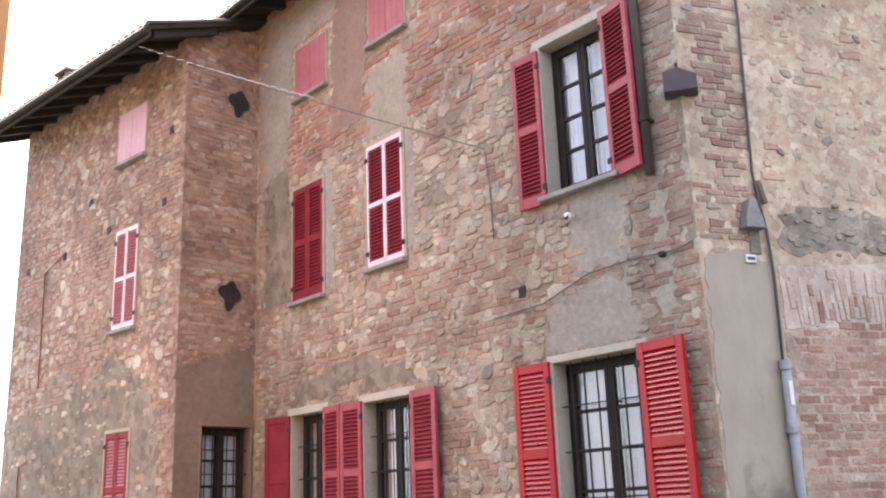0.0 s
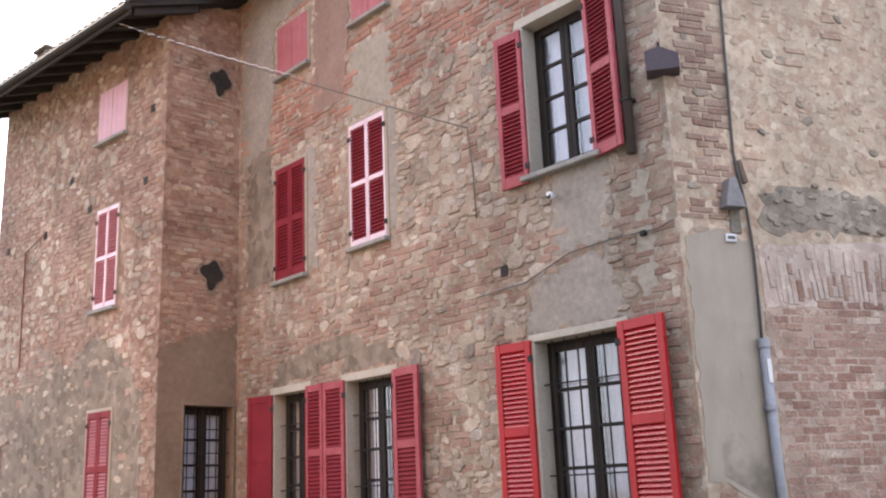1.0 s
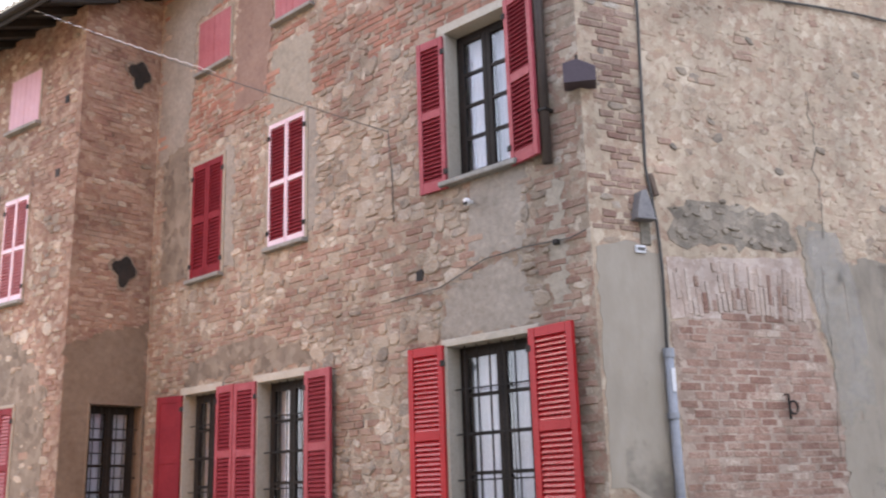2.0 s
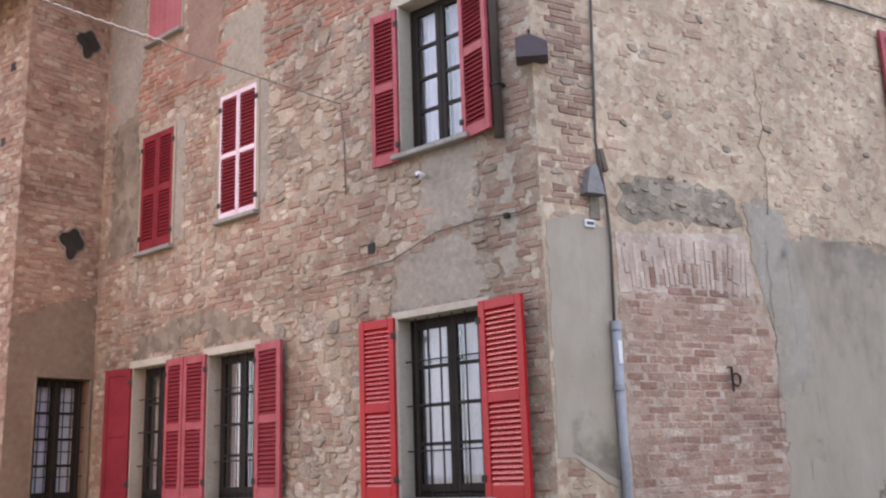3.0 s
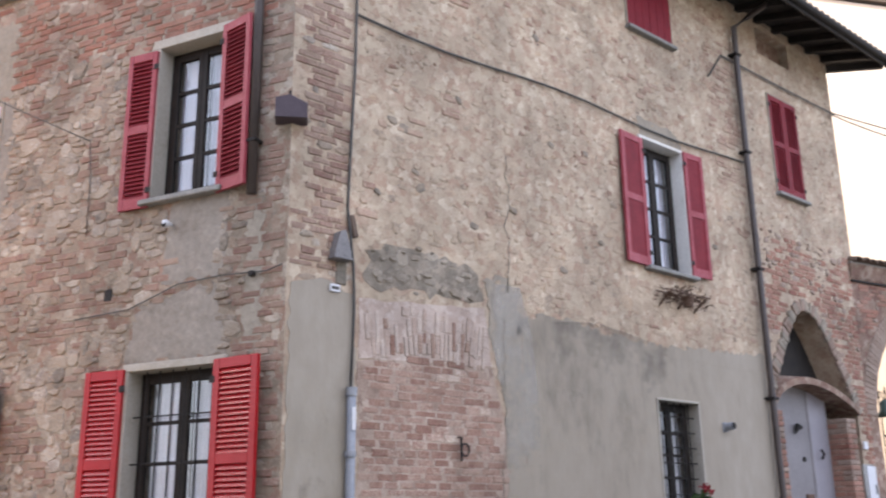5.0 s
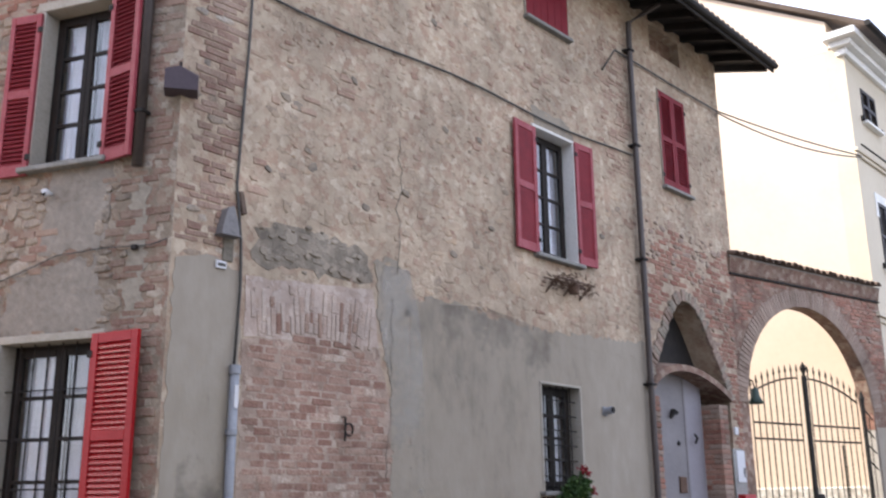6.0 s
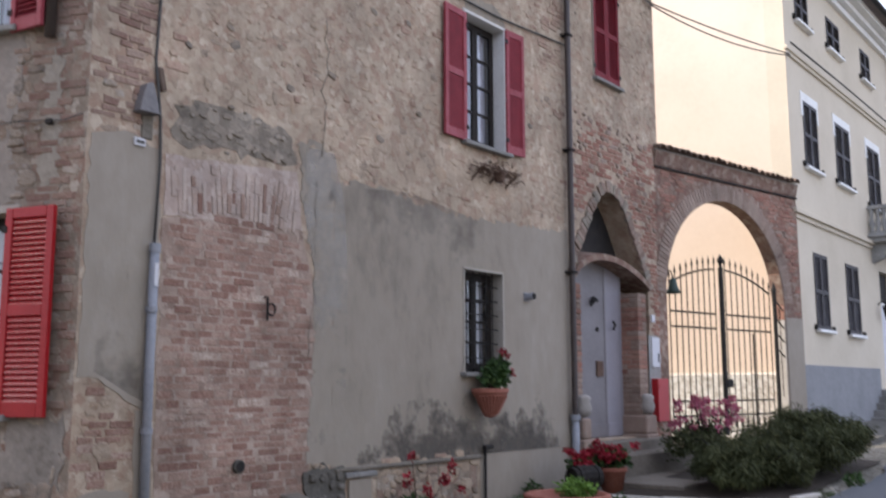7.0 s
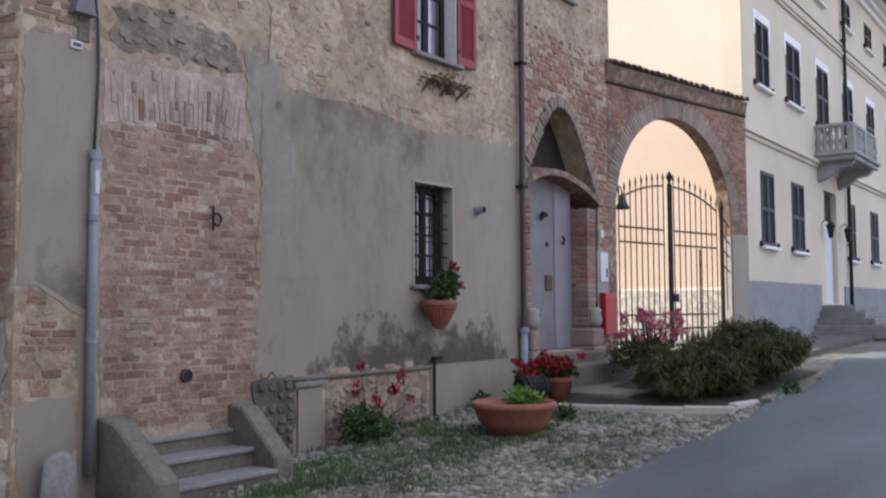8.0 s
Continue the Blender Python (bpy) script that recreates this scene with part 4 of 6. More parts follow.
A_PATCH = [[(-1.86, 1.46), (-1.68, 2.02), (-0.8, 2.14), (-0.62, 1.46)], [(-1.46, 2.2), (-1.36, 2.99), (-0.66, 2.99), (-0.74, 2.18)], [(-4.7, 4.66), (-4.66, 5.62), (-3.82, 5.60), (-3.80, 4.66)],
           [(-0.45, 1.46), (-0.46, 2.92), (-0.28, 2.92), (-0.24, 1.46)], [(-6.5, 1.46), (-6.3, 1.78), (-5.5, 1.66), (-5.3, 1.48)], [(-4.95, 1.46), (-4.7, 1.76), (-4.0, 1.70), (-3.7, 1.46)],
           [(-7.1, 2.9), (-7.2, 5.0), (-6.5, 4.9), (-6.42, 2.9)], [(-5.62, 2.9), (-5.62, 4.7), (-5.42, 4.6), (-5.4, 2.9)], [(-3.93, 3.0), (-3.94, 4.6), (-3.72, 4.5), (-3.7, 3.1)], [(-0.7, -0.9), (-0.62, -0.35), (-0.08, -0.35), (-0.08, -0.9)],
           [(-7.3, 4.7), (-7.3, 7.4), (-6.1, 7.4), (-5.3, 7.3), (-5.35, 6.75), (-6.45, 6.7), (-6.45, 5.7), (-6.6, 4.9)], [(-5.42, 4.95), (-5.45, 6.3), (-5.2, 7.4), (-4.6, 7.4), (-4.66, 5.75), (-4.8, 5.0)], [(-5.9, 1.72), (-5.6, 1.9), (-4.6, 1.9), (-4.4, 1.74), (-4.7, 1.64), (-5.5, 1.6)]]
A_MATS = [CEMENT_DARK, CEMENT_DARK, GREYPATCH, GREYPATCH, TANPLASTER, TANPLASTER, TANPLASTER, CEMENT_DARK, CEMENT_DARK, CEMENT_DARK, CEMENT_DARK, REDPLASTER, TANPLASTER]
B_CORNER = [(0.035, 0.0), (0.035, 2.06), (0.36, 2.12), (0.72, 2.03), (0.76, 1.0), (0.74, -0.35), (0.5, -0.2), (0.2, -0.02)]
B_BESIDE = [(0.6, -1.9), (0.58, -0.3), (0.76, -0.3), (0.78, -1.9)]
B_TOPEDGE = [(2.9, 1.92), (2.95, 2.08), (3.4, 2.2), (3.9, 2.15), (4.5, 2.08), (5.3, 2.05), (6.1, 2.09), (7.0, 2.13), (7.88, 2.18), (7.88, 1.92)]
B_STRIP = [(2.58, -0.9), (2.72, 0.4), (2.66, 1.2), (2.48, 1.9), (2.42, 2.45), (2.78, 2.5), (2.95, 2.08), (2.98, 1.0), (3.0, -0.9)]
for k, (o, m) in enumerate(zip(A_PATCH, A_MATS)):
    patch(wall_a, o, m, "patch of old render", 0.003 + 0.0005 * k, k + 1, 0.05, 0.04)
patch(wall_b, B_CORNER, CEMENT, "smooth grey render on the corner", 0.006, 31, 0.10, 0.022)
patch(wall_b, B_BESIDE, CEMENT, "grey render behind the conduit", 0.005, 37, 0.12, 0.012)
patch(wall_b, B_TOPEDGE, CEMENT, "ragged upper edge of the grey render", 0.0072, 32, 0.06, 0.035)
patch(wall_b, B_STRIP, CEMENT, "vertical strip of smooth render", 0.0072, 33, 0.06, 0.04)
patch(wall_b, [(0.05, -1.95), (0.05, -1.0), (0.3, -0.92), (0.56, -0.98), (0.56, -1.95)], CEMENT, "grey render at the foot", 0.005, 34)
patch(wall_b, [(5.36, 4.86), (5.3, 5.12), (6.2, 5.12), (6.3, 4.86)], CEMENT, "render over the window head", 0.004, 35)
wall_mesh("plaster_sheet_side", F_V @ pose(0, -0.006, 0), 0.004, 1.17, -1.95, 1.75, 0.005, [V_WIN], BROWNPLASTER, "smooth brown plaster round the side window")
patch(wall_v, [(0.01, 1.70), (0.01, 2.02), (0.5, 2.2), (1.16, 2.45), (1.16, 1.70)], BROWNPLASTER, "ragged upper edge of the brown plaster", 0.0075, 36, 0.06, 0.05)
wall_mesh("plaster_sheet_wing", F_W @ pose(0, -0.005, 0), -5.02, -0.35, -1.95, 1.5, 0.004, [W_LOW], TANPLASTER, "worn tan plaster low on the wing")
patch(wall_w, [(-5.0, 1.45), (-5.0, 2.0), (-4.1, 1.8), (-3.2, 2.5), (-2.4, 2.0), (-1.6, 2.45), (-0.7, 1.9), (-0.3, 1.45)], TANPLASTER, "ragged upper edge of the tan plaster", 0.0065, 44, 0.08, 0.09)
# the grey render round the barred window, with the opening through it
sheet = wall_mesh("render_sheet", F_B @ pose(0, -0.006, 0), 2.97, 7.88, -0.95, 1.94, 0.005, [B_BAR], CEMENT, "smooth grey cement render on the lower wall")
sheet2 = wall_mesh("render_sheet_low", F_B @ pose(0, -0.0055, 0), 5.62, 7.88, -1.95, -0.954, 0.0045, [], CEMENT, "grey cement render near the ground")
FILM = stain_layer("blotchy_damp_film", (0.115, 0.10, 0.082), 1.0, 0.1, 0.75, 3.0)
FILM_CORNER = stain_layer("faint_damp_film", (0.13, 0.113, 0.092), 1.0, 0.1, 0.3, 2.2)
FILM_TOP = stain_layer("dark_run_off_film", (0.15, 0.13, 0.107), 0.0, 1.0, 0.28, 1.6)
FILM_LIME = stain_layer("washed_out_lime_film", (0.42, 0.382, 0.332), -0.4, 0.8, 0.5, 2.4)
part("lime_wash", slab([(2.62, -0.7), (2.70, 0.4), (2.64, 1.2), (2.46, 1.95), (2.42, 2.42), (2.95, 2.42), (3.12, 1.9), (3.2, 0.9), (3.3, -0.7)], -0.0106, -0.0099), FILM_LIME, wall_b, "pale washed-out lime on the strip")
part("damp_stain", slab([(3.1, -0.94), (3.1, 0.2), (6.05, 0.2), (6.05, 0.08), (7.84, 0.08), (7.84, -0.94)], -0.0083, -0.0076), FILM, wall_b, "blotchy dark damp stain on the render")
part("damp_stain", slab([(2.99, 0.7), (2.99, 2.06), (4.2, 2.2), (5.9, 2.02), (5.9, 0.7)], -0.0095, -0.0088), FILM_TOP, wall_b, "dark run-off stain under the ragged edge")
part("damp_stain", slab([(0.06, 0.03), (0.06, 1.3), (0.72, 1.3), (0.72, -0.25), (0.5, -0.15), (0.2, 0.02)], -0.0078, -0.0071), FILM_CORNER, wall_b, "dark damp stain on the corner render")


# ---- masonry: what lies where on each wall ----
INFILL = [(0.80, -1.3), (0.78, 1.42), (1.6, 1.56), (2.5, 1.5), (2.74, 0.7), (2.64, -1.3)]
SOLDIERS = [(0.80, 1.44), (0.80, 2.0), (2.40, 2.12), (2.5, 1.52)]


patch(wall_b, INFILL, PALE_MORTAR, "pale mortar between the infill bricks", 0.004, 38, 0.15, 0.02)
patch(wall_b, [(x, z) for x, z in SOLDIERS], CHALK_MORTAR, "pale mortar between the upright bricks", 0.0055, 39, 0.15, 0.015)
patch(wall_b, [(0.86, 2.14), (0.9, 2.5), (1.5, 2.62), (2.36, 2.5), (2.36, 2.16)], DARKRUBBLE, "dark weathered band of rubble", 0.0045, 40, 0.12, 0.05)
patch(wall_b, [(3.68, -1.92), (3.68, -1.0), (5.56, -1.0), (5.56, -1.92)], MORTAR, "sandy mortar of the low rubble", 0.004, 41, 0.3, 0.004)


def hit_rect(x, z, rects, d):
    return any(a - d < x < b + d and c - d < z < e + d for a, b, c, e in rects)


A_RECTS = [A_UP, A_LOW, A_L1, A_L2, A_WHITE, A_DARK, A_TOP1, A_TOP2]
B_RECTS = [B_UP, B_BAR, B_TOP, B_TOP2, B_SH2, B_HOLE]


def style_a(x, z, rng):
    if hit_rect(x, z, A_RECTS, 0.075) or rng and any(inside(x, z, o) for o in A_PATCH):
        return None
    if rng is None:
        return True
    n = noise.noise((x * 1.1, z * 1.4, 3.1)) + rng.uniform(-0.35, 0.35)
    if x > -0.62 + 0.1 * rng.random() and z > -0.4:
        return "brick"
    if z > 4.75 and x > -5.2 + rng.random() * 0.5:
        return "brick" if n > -0.28 else "stone"
    if 1.75 < z < 2.75 and -6.5 < x < -2.2:
        return "brick" if n > -0.25 else "stone"
    if x < -4.9:
        return "brick" if n > -0.1 else ("pebble" if rng.random() < 0.5 else "stone")
    if z > 5.3:
        return "brick" if n > -0.1 else "stone"
    return "stone" if n < 0.3 else "brick"


def style_b(x, z, rng):
    if hit_rect(x, z, B_RECTS, 0.05):
        return None
    edge = 2.12 + 0.05 * math.sin(x * 2.3)
    if 7.98 < x < 10.52 and z < ogee(x) + 0.2:
        return None
    if inside(x, z, INFILL):
        return "pale"
    if inside(x, z, SOLDIERS):
        return None
    if 2.4 < x < 7.95 and z < edge + (0.04 if rng else -0.06):
        return None
    if x < 0.76:
        if rng is None and z > 2.08:
            return True
        if inside(x, z, B_CORNER) or inside(x, z, B_BESIDE) or (z < -0.95):
            return None
        if z > 2.08:
            return "brick" if x < 0.62 or (rng and rng.random() < 0.5) else "pebble"
        return ("pale" if rng is None or rng.random() < 0.55 else "stone") if x < 0.58 and z < -0.05 else None
    if z < 2.14:
        return "brick" if x > 7.95 else None
    if x < 2.42 and z < 2.6:
        return None
    if rng is None:
        return True
    if x > 7.95:
        return "brick" if z < 3.9 + 0.25 * math.sin(x * 3) + rng.uniform(-0.2, 0.2) else "pebble"
    if 7.0 < x < 7.9 and z > 4.6 and rng.random() < 0.6:
        return "brick"
    if z < 2.9:
        return "stone" if rng.random() < 0.5 else "pebble"
    return "pebble" if rng.random() < 0.95 else "brick"


def style_band(x, z, rng):
    return ("stone" if rng is None or rng.random() < 0.25 else "pebble") if inside(x, z, [(0.84, 2.12), (0.88, 2.52), (1.5, 2.66), (2.40, 2.52), (2.40, 2.14)]) else None


def style_low(x, z, rng):
    return None if 3.1 < x < 3.66 else ("stone" if rng is None or rng.random() < 0.85 else "brick")


def style_v(x, z, rng):
    if hit_rect(x, z, [V_WIN], 0.08) or z < 1.98 + 0.3 * x:
        return None
    if x > 0.8 and z > 2.2:
        return True if rng is None else (None if rng.random() < 0.2 else "brick")
    return "brick"


def style_w(x, z, rng):
    if hit_rect(x, z, [W_TOP, W_MID, W_LOW], 0.06):
        return None
    if rng is None:
        return True
    n = noise.noise((x * 0.8, z * 0.8, 9.7)) + rng.uniform(-0.3, 0.3)
    if z < 2.1 + 0.3 * math.sin(x * 2.1) and x < -0.35:
        return "pebble" if rng.random() < 0.3 else None
    return "brick" if n > -0.05 or x > -0.3 else ("pebble" if rng.random() < 0.6 else "stone")


def style_r(x, z, rng):
    r = math.hypot(x - 2.13, max(0, z - 1.46))
    if r < 2.23 and z > 1.2 or 0.14 < x < 4.1 and z <= 1.46:
        return None
    if x > 4.0 and z < 1.3:
        return None
    return "brick" if rng is None or rng.random() < 0.85 else None


def voussoirs(wall, cx, cz, r0, r1, a0, a1, n, y, thick, material, name="voussoir"):
    """Bricks set on edge round an arch."""
    shared = []
    rng = random.Random(n)
    for k in range(4):
        bm = box(r0, r1, -0.5, 0.5, -0.5, 0.5, 0)
        for q in bm.verts:
            q.co.x += rng.uniform(-0.012, 0.012)
        me = bpy.data.meshes.new(name)
        bm.to_mesh(me)
        bm.free()
        me.materials.append(material)
        shared.append(me)
    w = (r0 + r1) / 2 * radians(a1 - a0) / n
    for k in range(n):
        a = a0 + (a1 - a0) * (k + 0.5) / n
        ob = new(name, shared[k % 4])
        ob.parent = wall
        ob.matrix_basis = pose(cx, y, cz, 0, -a, 0) @ Matrix.Diagonal((1, thick, w * 0.86, 1))


# ---- small things on the house ----
def wire(name, pts, radius, material, label, category, matrix=None, sides=6):
    ob = part(name, tube(pts, radius, sides), material, None, matrix=matrix, smooth=True)
    return tagged(ob, label, category)


def sag(p, q, drop, n=14):
    p, q = Vector(p), Vector(q)
    return [p.lerp(q, k / n) - Vector((0, 0, drop * 4 * (k / n) * (1 - k / n))) for k in range(n + 1)]


# downpipe beside the upper corner window
dp = thing("downpipe", F_A, "dark brown metal downpipe ending in mid-wall", "downpipe")
part("pipe", tube([(-0.37, -0.07, 2.9), (-0.37, -0.07, 7.5)], 0.048, 12), BROWNPIPE, dp, smooth=True)
for z in (3.4, 5.2, 6.9):
    part("bracket", box(-0.43, -0.31, -0.125, 0.0, z, z + 0.03, 0.004), IRON, dp)
# long brown downpipe on the stone wall
dp = thing("downpipe", F_B, "long brown downpipe running down to the ground", "downpipe")
part("pipe", tube([(8.15, -0.55, 7.62), (8.0, -0.3, 7.45), (7.86, -0.1, 7.3), (7.85, -0.09, 6.5), (7.84, -0.09, -0.6), (7.84, -0.09, -1.55)], 0.045, 12), BROWNPIPE, dp, smooth=True)
part("foot_pipe", tube([(7.84, -0.09, -0.55), (7.84, -0.09, -1.6)], 0.056, 12), GREYPIPE, dp, "grey lower sleeve", smooth=True)
part("foot_collar", tube([(7.84, -0.09, -0.58), (7.84, -0.09, -0.5)], 0.075, 12), GREYPIPE, dp)
for z in (1.55, 3.4, 5.2, 6.8):
    part("bracket", box(7.77, 7.91, -0.15, 0.0, z, z + 0.035, 0.004), IRON, dp)
# cable and conduit by the corner
wire("power_cable", [(0.74, -0.03, 7.6), (0.70, -0.03, 4.4), (0.63, -0.03, 2.85), (0.70, -0.035, 2.3), (0.72, -0.03, 1.9), (0.68, -0.04, 1.1)], 0.013, CABLE, "dark cable clipped down the corner of the house", "cable", F_B)
cd = thing("conduit", F_B, "grey metal conduit pipe fixed to the wall", "pipe")
part("pipe", tube([(0.68, -0.06, 1.12), (0.67, -0.06, 0.0), (0.67, -0.06, -1.62)], 0.042, 12), GREYPIPE, cd, smooth=True)
part("cap", tube([(0.68, -0.06, 1.08), (0.68, -0.06, 1.16)], 0.05, 12), GREYPIPE, cd)
for z in (0.55, -0.5):
    part("coupling", tube([(0.67, -0.06, z), (0.67, -0.06, z + 0.05)], 0.052, 12), GREYPIPE, cd)
part("label_plate", box(0.655, 0.695, -0.108, -0.1, 0.78, 0.98), PLATE, cd, "white sticker")
jb = thing("junction_box", F_B, "grey metal cable box with a slanted hood", "junction box")
bm = slab([(0.44, 2.33), (0.45, 2.40), (0.50, 2.58), (0.56, 2.60), (0.62, 2.40), (0.63, 2.33)], -0.11, 0.0)
part("body", bm, GREYMETAL, jb)
part("lip", box(0.43, 0.64, -0.12, 0.0, 2.315, 2.335, 0.004), GREYMETAL, jb)
wd = part("wooden_peg", box(-0.03, 0.03, -0.05, 0.05, -0.11, 0.11, 0.012), TILE, None, matrix=F_B @ pose(0.70, 0, 2.68, 0, -14, 0))
tagged(wd, "short weathered timber stub in the wall", "timber")
# A flat box stands for a torn scrap of white paper.
pl = part("paper_scrap", box(0.45, 0.56, -0.03, -0.005, 2.02, 2.09, 0.004), PLATE, None, matrix=F_B.copy())
tagged(pl, "torn scrap of white paper on the corner", "plate")
part("dark_bar", box(0.465, 0.545, -0.033, -0.03, 2.04, 2.07), CABLE, pl)
cl = part("cable_dark_block", box(0.52, 0.64, -0.018, 0.01, 2.1, 2.36, 0.01), DAMP, None, matrix=F_B.copy())
tagged(cl, "small dark block under the cable box", "niche")
# dark lamp housing on the corner
hb = thing("corner_lamp", F_B @ pose(0.0, 0.0, 3.66, 0, 0, -34) @ Matrix.Scale(0.86, 4), "dark folded sheet-metal hood on the corner", "lamp")
hm = bmesh.new()
hv = [hm.verts.new(p) for p in ((-0.17, -0.17, -0.13), (0.17, -0.17, -0.13), (0.17, 0.06, -0.13), (-0.17, 0.06, -0.13), (-0.17, -0.17, 0.09), (0.17, -0.17, 0.02), (0.17, 0.06, 0.14), (-0.17, 0.06, 0.16), (-0.02, -0.17, 0.13))]
for q in ((3, 2, 1, 0), (0, 1, 5, 8, 4), (1, 2, 6, 5), (2, 3, 7, 6), (3, 0, 4, 7), (5, 6, 8), (8, 6, 7), (8, 7, 4)):
    hm.faces.new([hv[i] for i in q])
part("hood", hm, surface("dark_violet_metal", [(0.045, 0.032, 0.04), (0.07, 0.052, 0.062)], 0.6, 4, 30, 0.1), hb)
part("pin", tube([(-0.02, -0.06, 0.12), (-0.02, -0.06, 0.22)], 0.015, 8), IRON, hb)
# cables across the facades
wire("power_cable", [(0.72, -0.03, 4.92)] + [(0.72 + (7.86 - 0.72) * k / 12, -0.03, 4.92 + 0.12 * k / 12 - 0.04 * math.sin(k * 0.9)) for k in range(1, 13)], 0.013, CABLE, "dark cable clipped along the stone wall", "cable", F_B)
wire("power_cable", [(7.1, -0.04, 6.25), (7.5, -0.04, 6.72), (9.2, -0.04, 6.72), (10.86, -0.05, 6.74)], 0.014, CABLE, "dark cable under the eaves", "cable", F_B)
P1, P2 = F_B @ Vector((10.86, -0.06, 6.74)), F_C @ Vector((0.02, -0.1, 6.88))
for d in (0.02, 0.14):
    wire("overhead_cable", sag(P1 + Vector((0, 0, -0.3 * d)), P2 + Vector((0, 0, -0.3 * d)), 0.04 + d), 0.014, CABLE, "slack cable spanning to the yellow house", "cable")
wire("wall_cable", [(-2.5, -0.03, 1.95), (-1.8, -0.03, 1.98), (-1.2, -0.03, 2.16), (-0.7, -0.03, 2.18), (-0.2, -0.03, 2.16), (-0.03, -0.03, 2.2)], 0.006, CABLE, "thin dark cable along the rubble wall", "cable", F_A)
cp = thing("cable_clamp", F_A, "small dark cable clamp on the wall", "clamp")
part("clamp_body", box(-0.39, -0.33, -0.05, 0, 2.13, 2.18, 0.008), IRON, cp)
wire("anchor_cable", [(-2.5, -0.04, 3.85), (-2.46, -0.03, 3.4), (-2.44, -0.03, 2.8)], 0.006, CABLE, "thin dark cable hanging down the wall", "cable", F_A)
Q1, Q2 = F_A @ Vector((-2.5, -0.05, 3.84)), F_W @ Vector((-0.45, -0.86, 6.74))
wire("tension_cable", sag(Q1, Q2, 0.05), 0.006, CABLE, "thin cable slung from the wing's eaves to the wall", "cable")
# Pale twisted strand: the cable's glint is put into its colour.
wire("twisted_cable_glint", [p + Vector((0.008 * math.sin(k * 2.2), 0, 0.010 * math.cos(k * 2.2))) for k, p in enumerate(sag(Q2, Q2.lerp(Q1, 0.6), 0.035, 56))], 0.0038, PLATE, "pale twisted strand painting the cable's glint under the eaves", "cable")
sc = thing("security_camera", F_A, "small white dome camera on a bracket", "camera")
part("bracket", tube([(-1.36, 0, 2.77), (-1.36, -0.06, 2.77)], 0.018, 8), PLATE, sc)
part("dome", lathe([(0.01, -0.04), (0.03, -0.03), (0.038, 0.0), (0.034, 0.026), (0.01, 0.038)], 14), PLATE, sc, matrix=pose(-1.36, -0.08, 2.76), smooth=True)
part("eye", lathe([(0.004, -0.02), (0.026, -0.015), (0.026, 0.0), (0.004, 0.002)], 12), IRON, sc, matrix=pose(-1.36, -0.112, 2.748, 90, 0, 0))
# clover-shaped flue openings on the wing's side; a black plate paints each hole's shade
for x, z in ((0.84, 6.08), (0.76, 3.12)):
    fl = thing("flue_opening", F_V @ pose(x, 0, z), "ragged clover-shaped hole, its shade a black plate, with a pale rim", "opening")
    ring = [((0.15 + 0.03 * math.cos(4 * a + 0.7) + 0.02 * math.sin(3 * a)) * math.cos(a), (0.19 + 0.035 * math.cos(4 * a + 0.7) + 0.02 * math.sin(3 * a)) * math.sin(a)) for a in [2 * math.pi * k / 24 for k in range(24)]]
    part("rim", slab(ragged([(p * 1.25, q * 1.18) for p, q in ring], 0.05, 0.015, 9), -0.012, 0.01), TANPLASTER, fl)
    part("mouth_plate", slab(ring, -0.03, -0.012), IRON, fl)
# Scaffold holes as shallow black blocks that paint the shade inside them.
for mtx, spots in ((F_W, [(-0.34, 5.55), (-0.46, 4.48), (-1.99, 4.40), (-3.36, 4.28), (-4.63, 4.26), (-2.6, 5.0)]), (F_A, [(-2.1, 2.16), (-0.08, 5.3)])):
    for x, z in spots:
        h = part("putlog_shade_block", box(x - 0.05, x + 0.05, -0.014, 0.01, z - 0.06, z + 0.06, 0.004), IRON, None, matrix=mtx.copy())
        tagged(h, "small black block painting a scaffold hole's shade on the masonry", "hole", "scaffold holes")
for mtx, pts in ((F_W, [(-3.9, 2.2), (-3.95, 4.1), (-3.5, 4.25), (-3.36, 4.3)]), (F_W, [(-4.4, -1.2), (-4.35, 1.0), (-4.1, 1.05)])):
    wire("wall_cable", [(x, -0.03, z) for x, z in pts], 0.012, surface("rusty_conduit", [(0.16, 0.06, 0.04), (0.25, 0.1, 0.07)], 0.8), "thin rust-coloured conduit on the wing wall", "cable", mtx)
# hook and vent in the bricked-up doorway
hk = thing("wall_hook", F_B, "black iron hook in the brick infill", "hook")
part("shank", tube([(2.0, 0, 0.78), (2.0, -0.06, 0.78), (2.0, -0.06, 0.55)], 0.012, 6), IRON, hk)
part("ring", tube([(2.0 + 0.05 * math.cos(a) + 0.05, -0.06, 0.66 + 0.06 * math.sin(a)) for a in [2 * math.pi * k / 12 for k in range(13)]], 0.01, 6), IRON, hk)
vt = thing("wall_vent", F_B @ pose(1.72, -0.03, -0.84, 90, 0, 0), "small round vent with a metal rim", "vent")
part("rim", lathe([(0.048, -0.02), (0.064, -0.02), (0.064, 0.015), (0.048, 0.02)], 20), OLDCONC, vt)
part("mouth_plate", lathe([(0.01, -0.024), (0.05, -0.024), (0.05, 0.024), (0.01, 0.024)], 20), IRON, vt)
# crack in the stone wall
rng = random.Random(5)
wire("wall_crack", [(2.75 + 0.16 * (z - 2.6) * 0.3 + rng.uniform(-0.05, 0.05), -0.018, z) for z in [2.35 + 0.12 * k for k in range(14)]], 0.004, DAMP, "fine dark crack in the mortar", "crack", F_B)
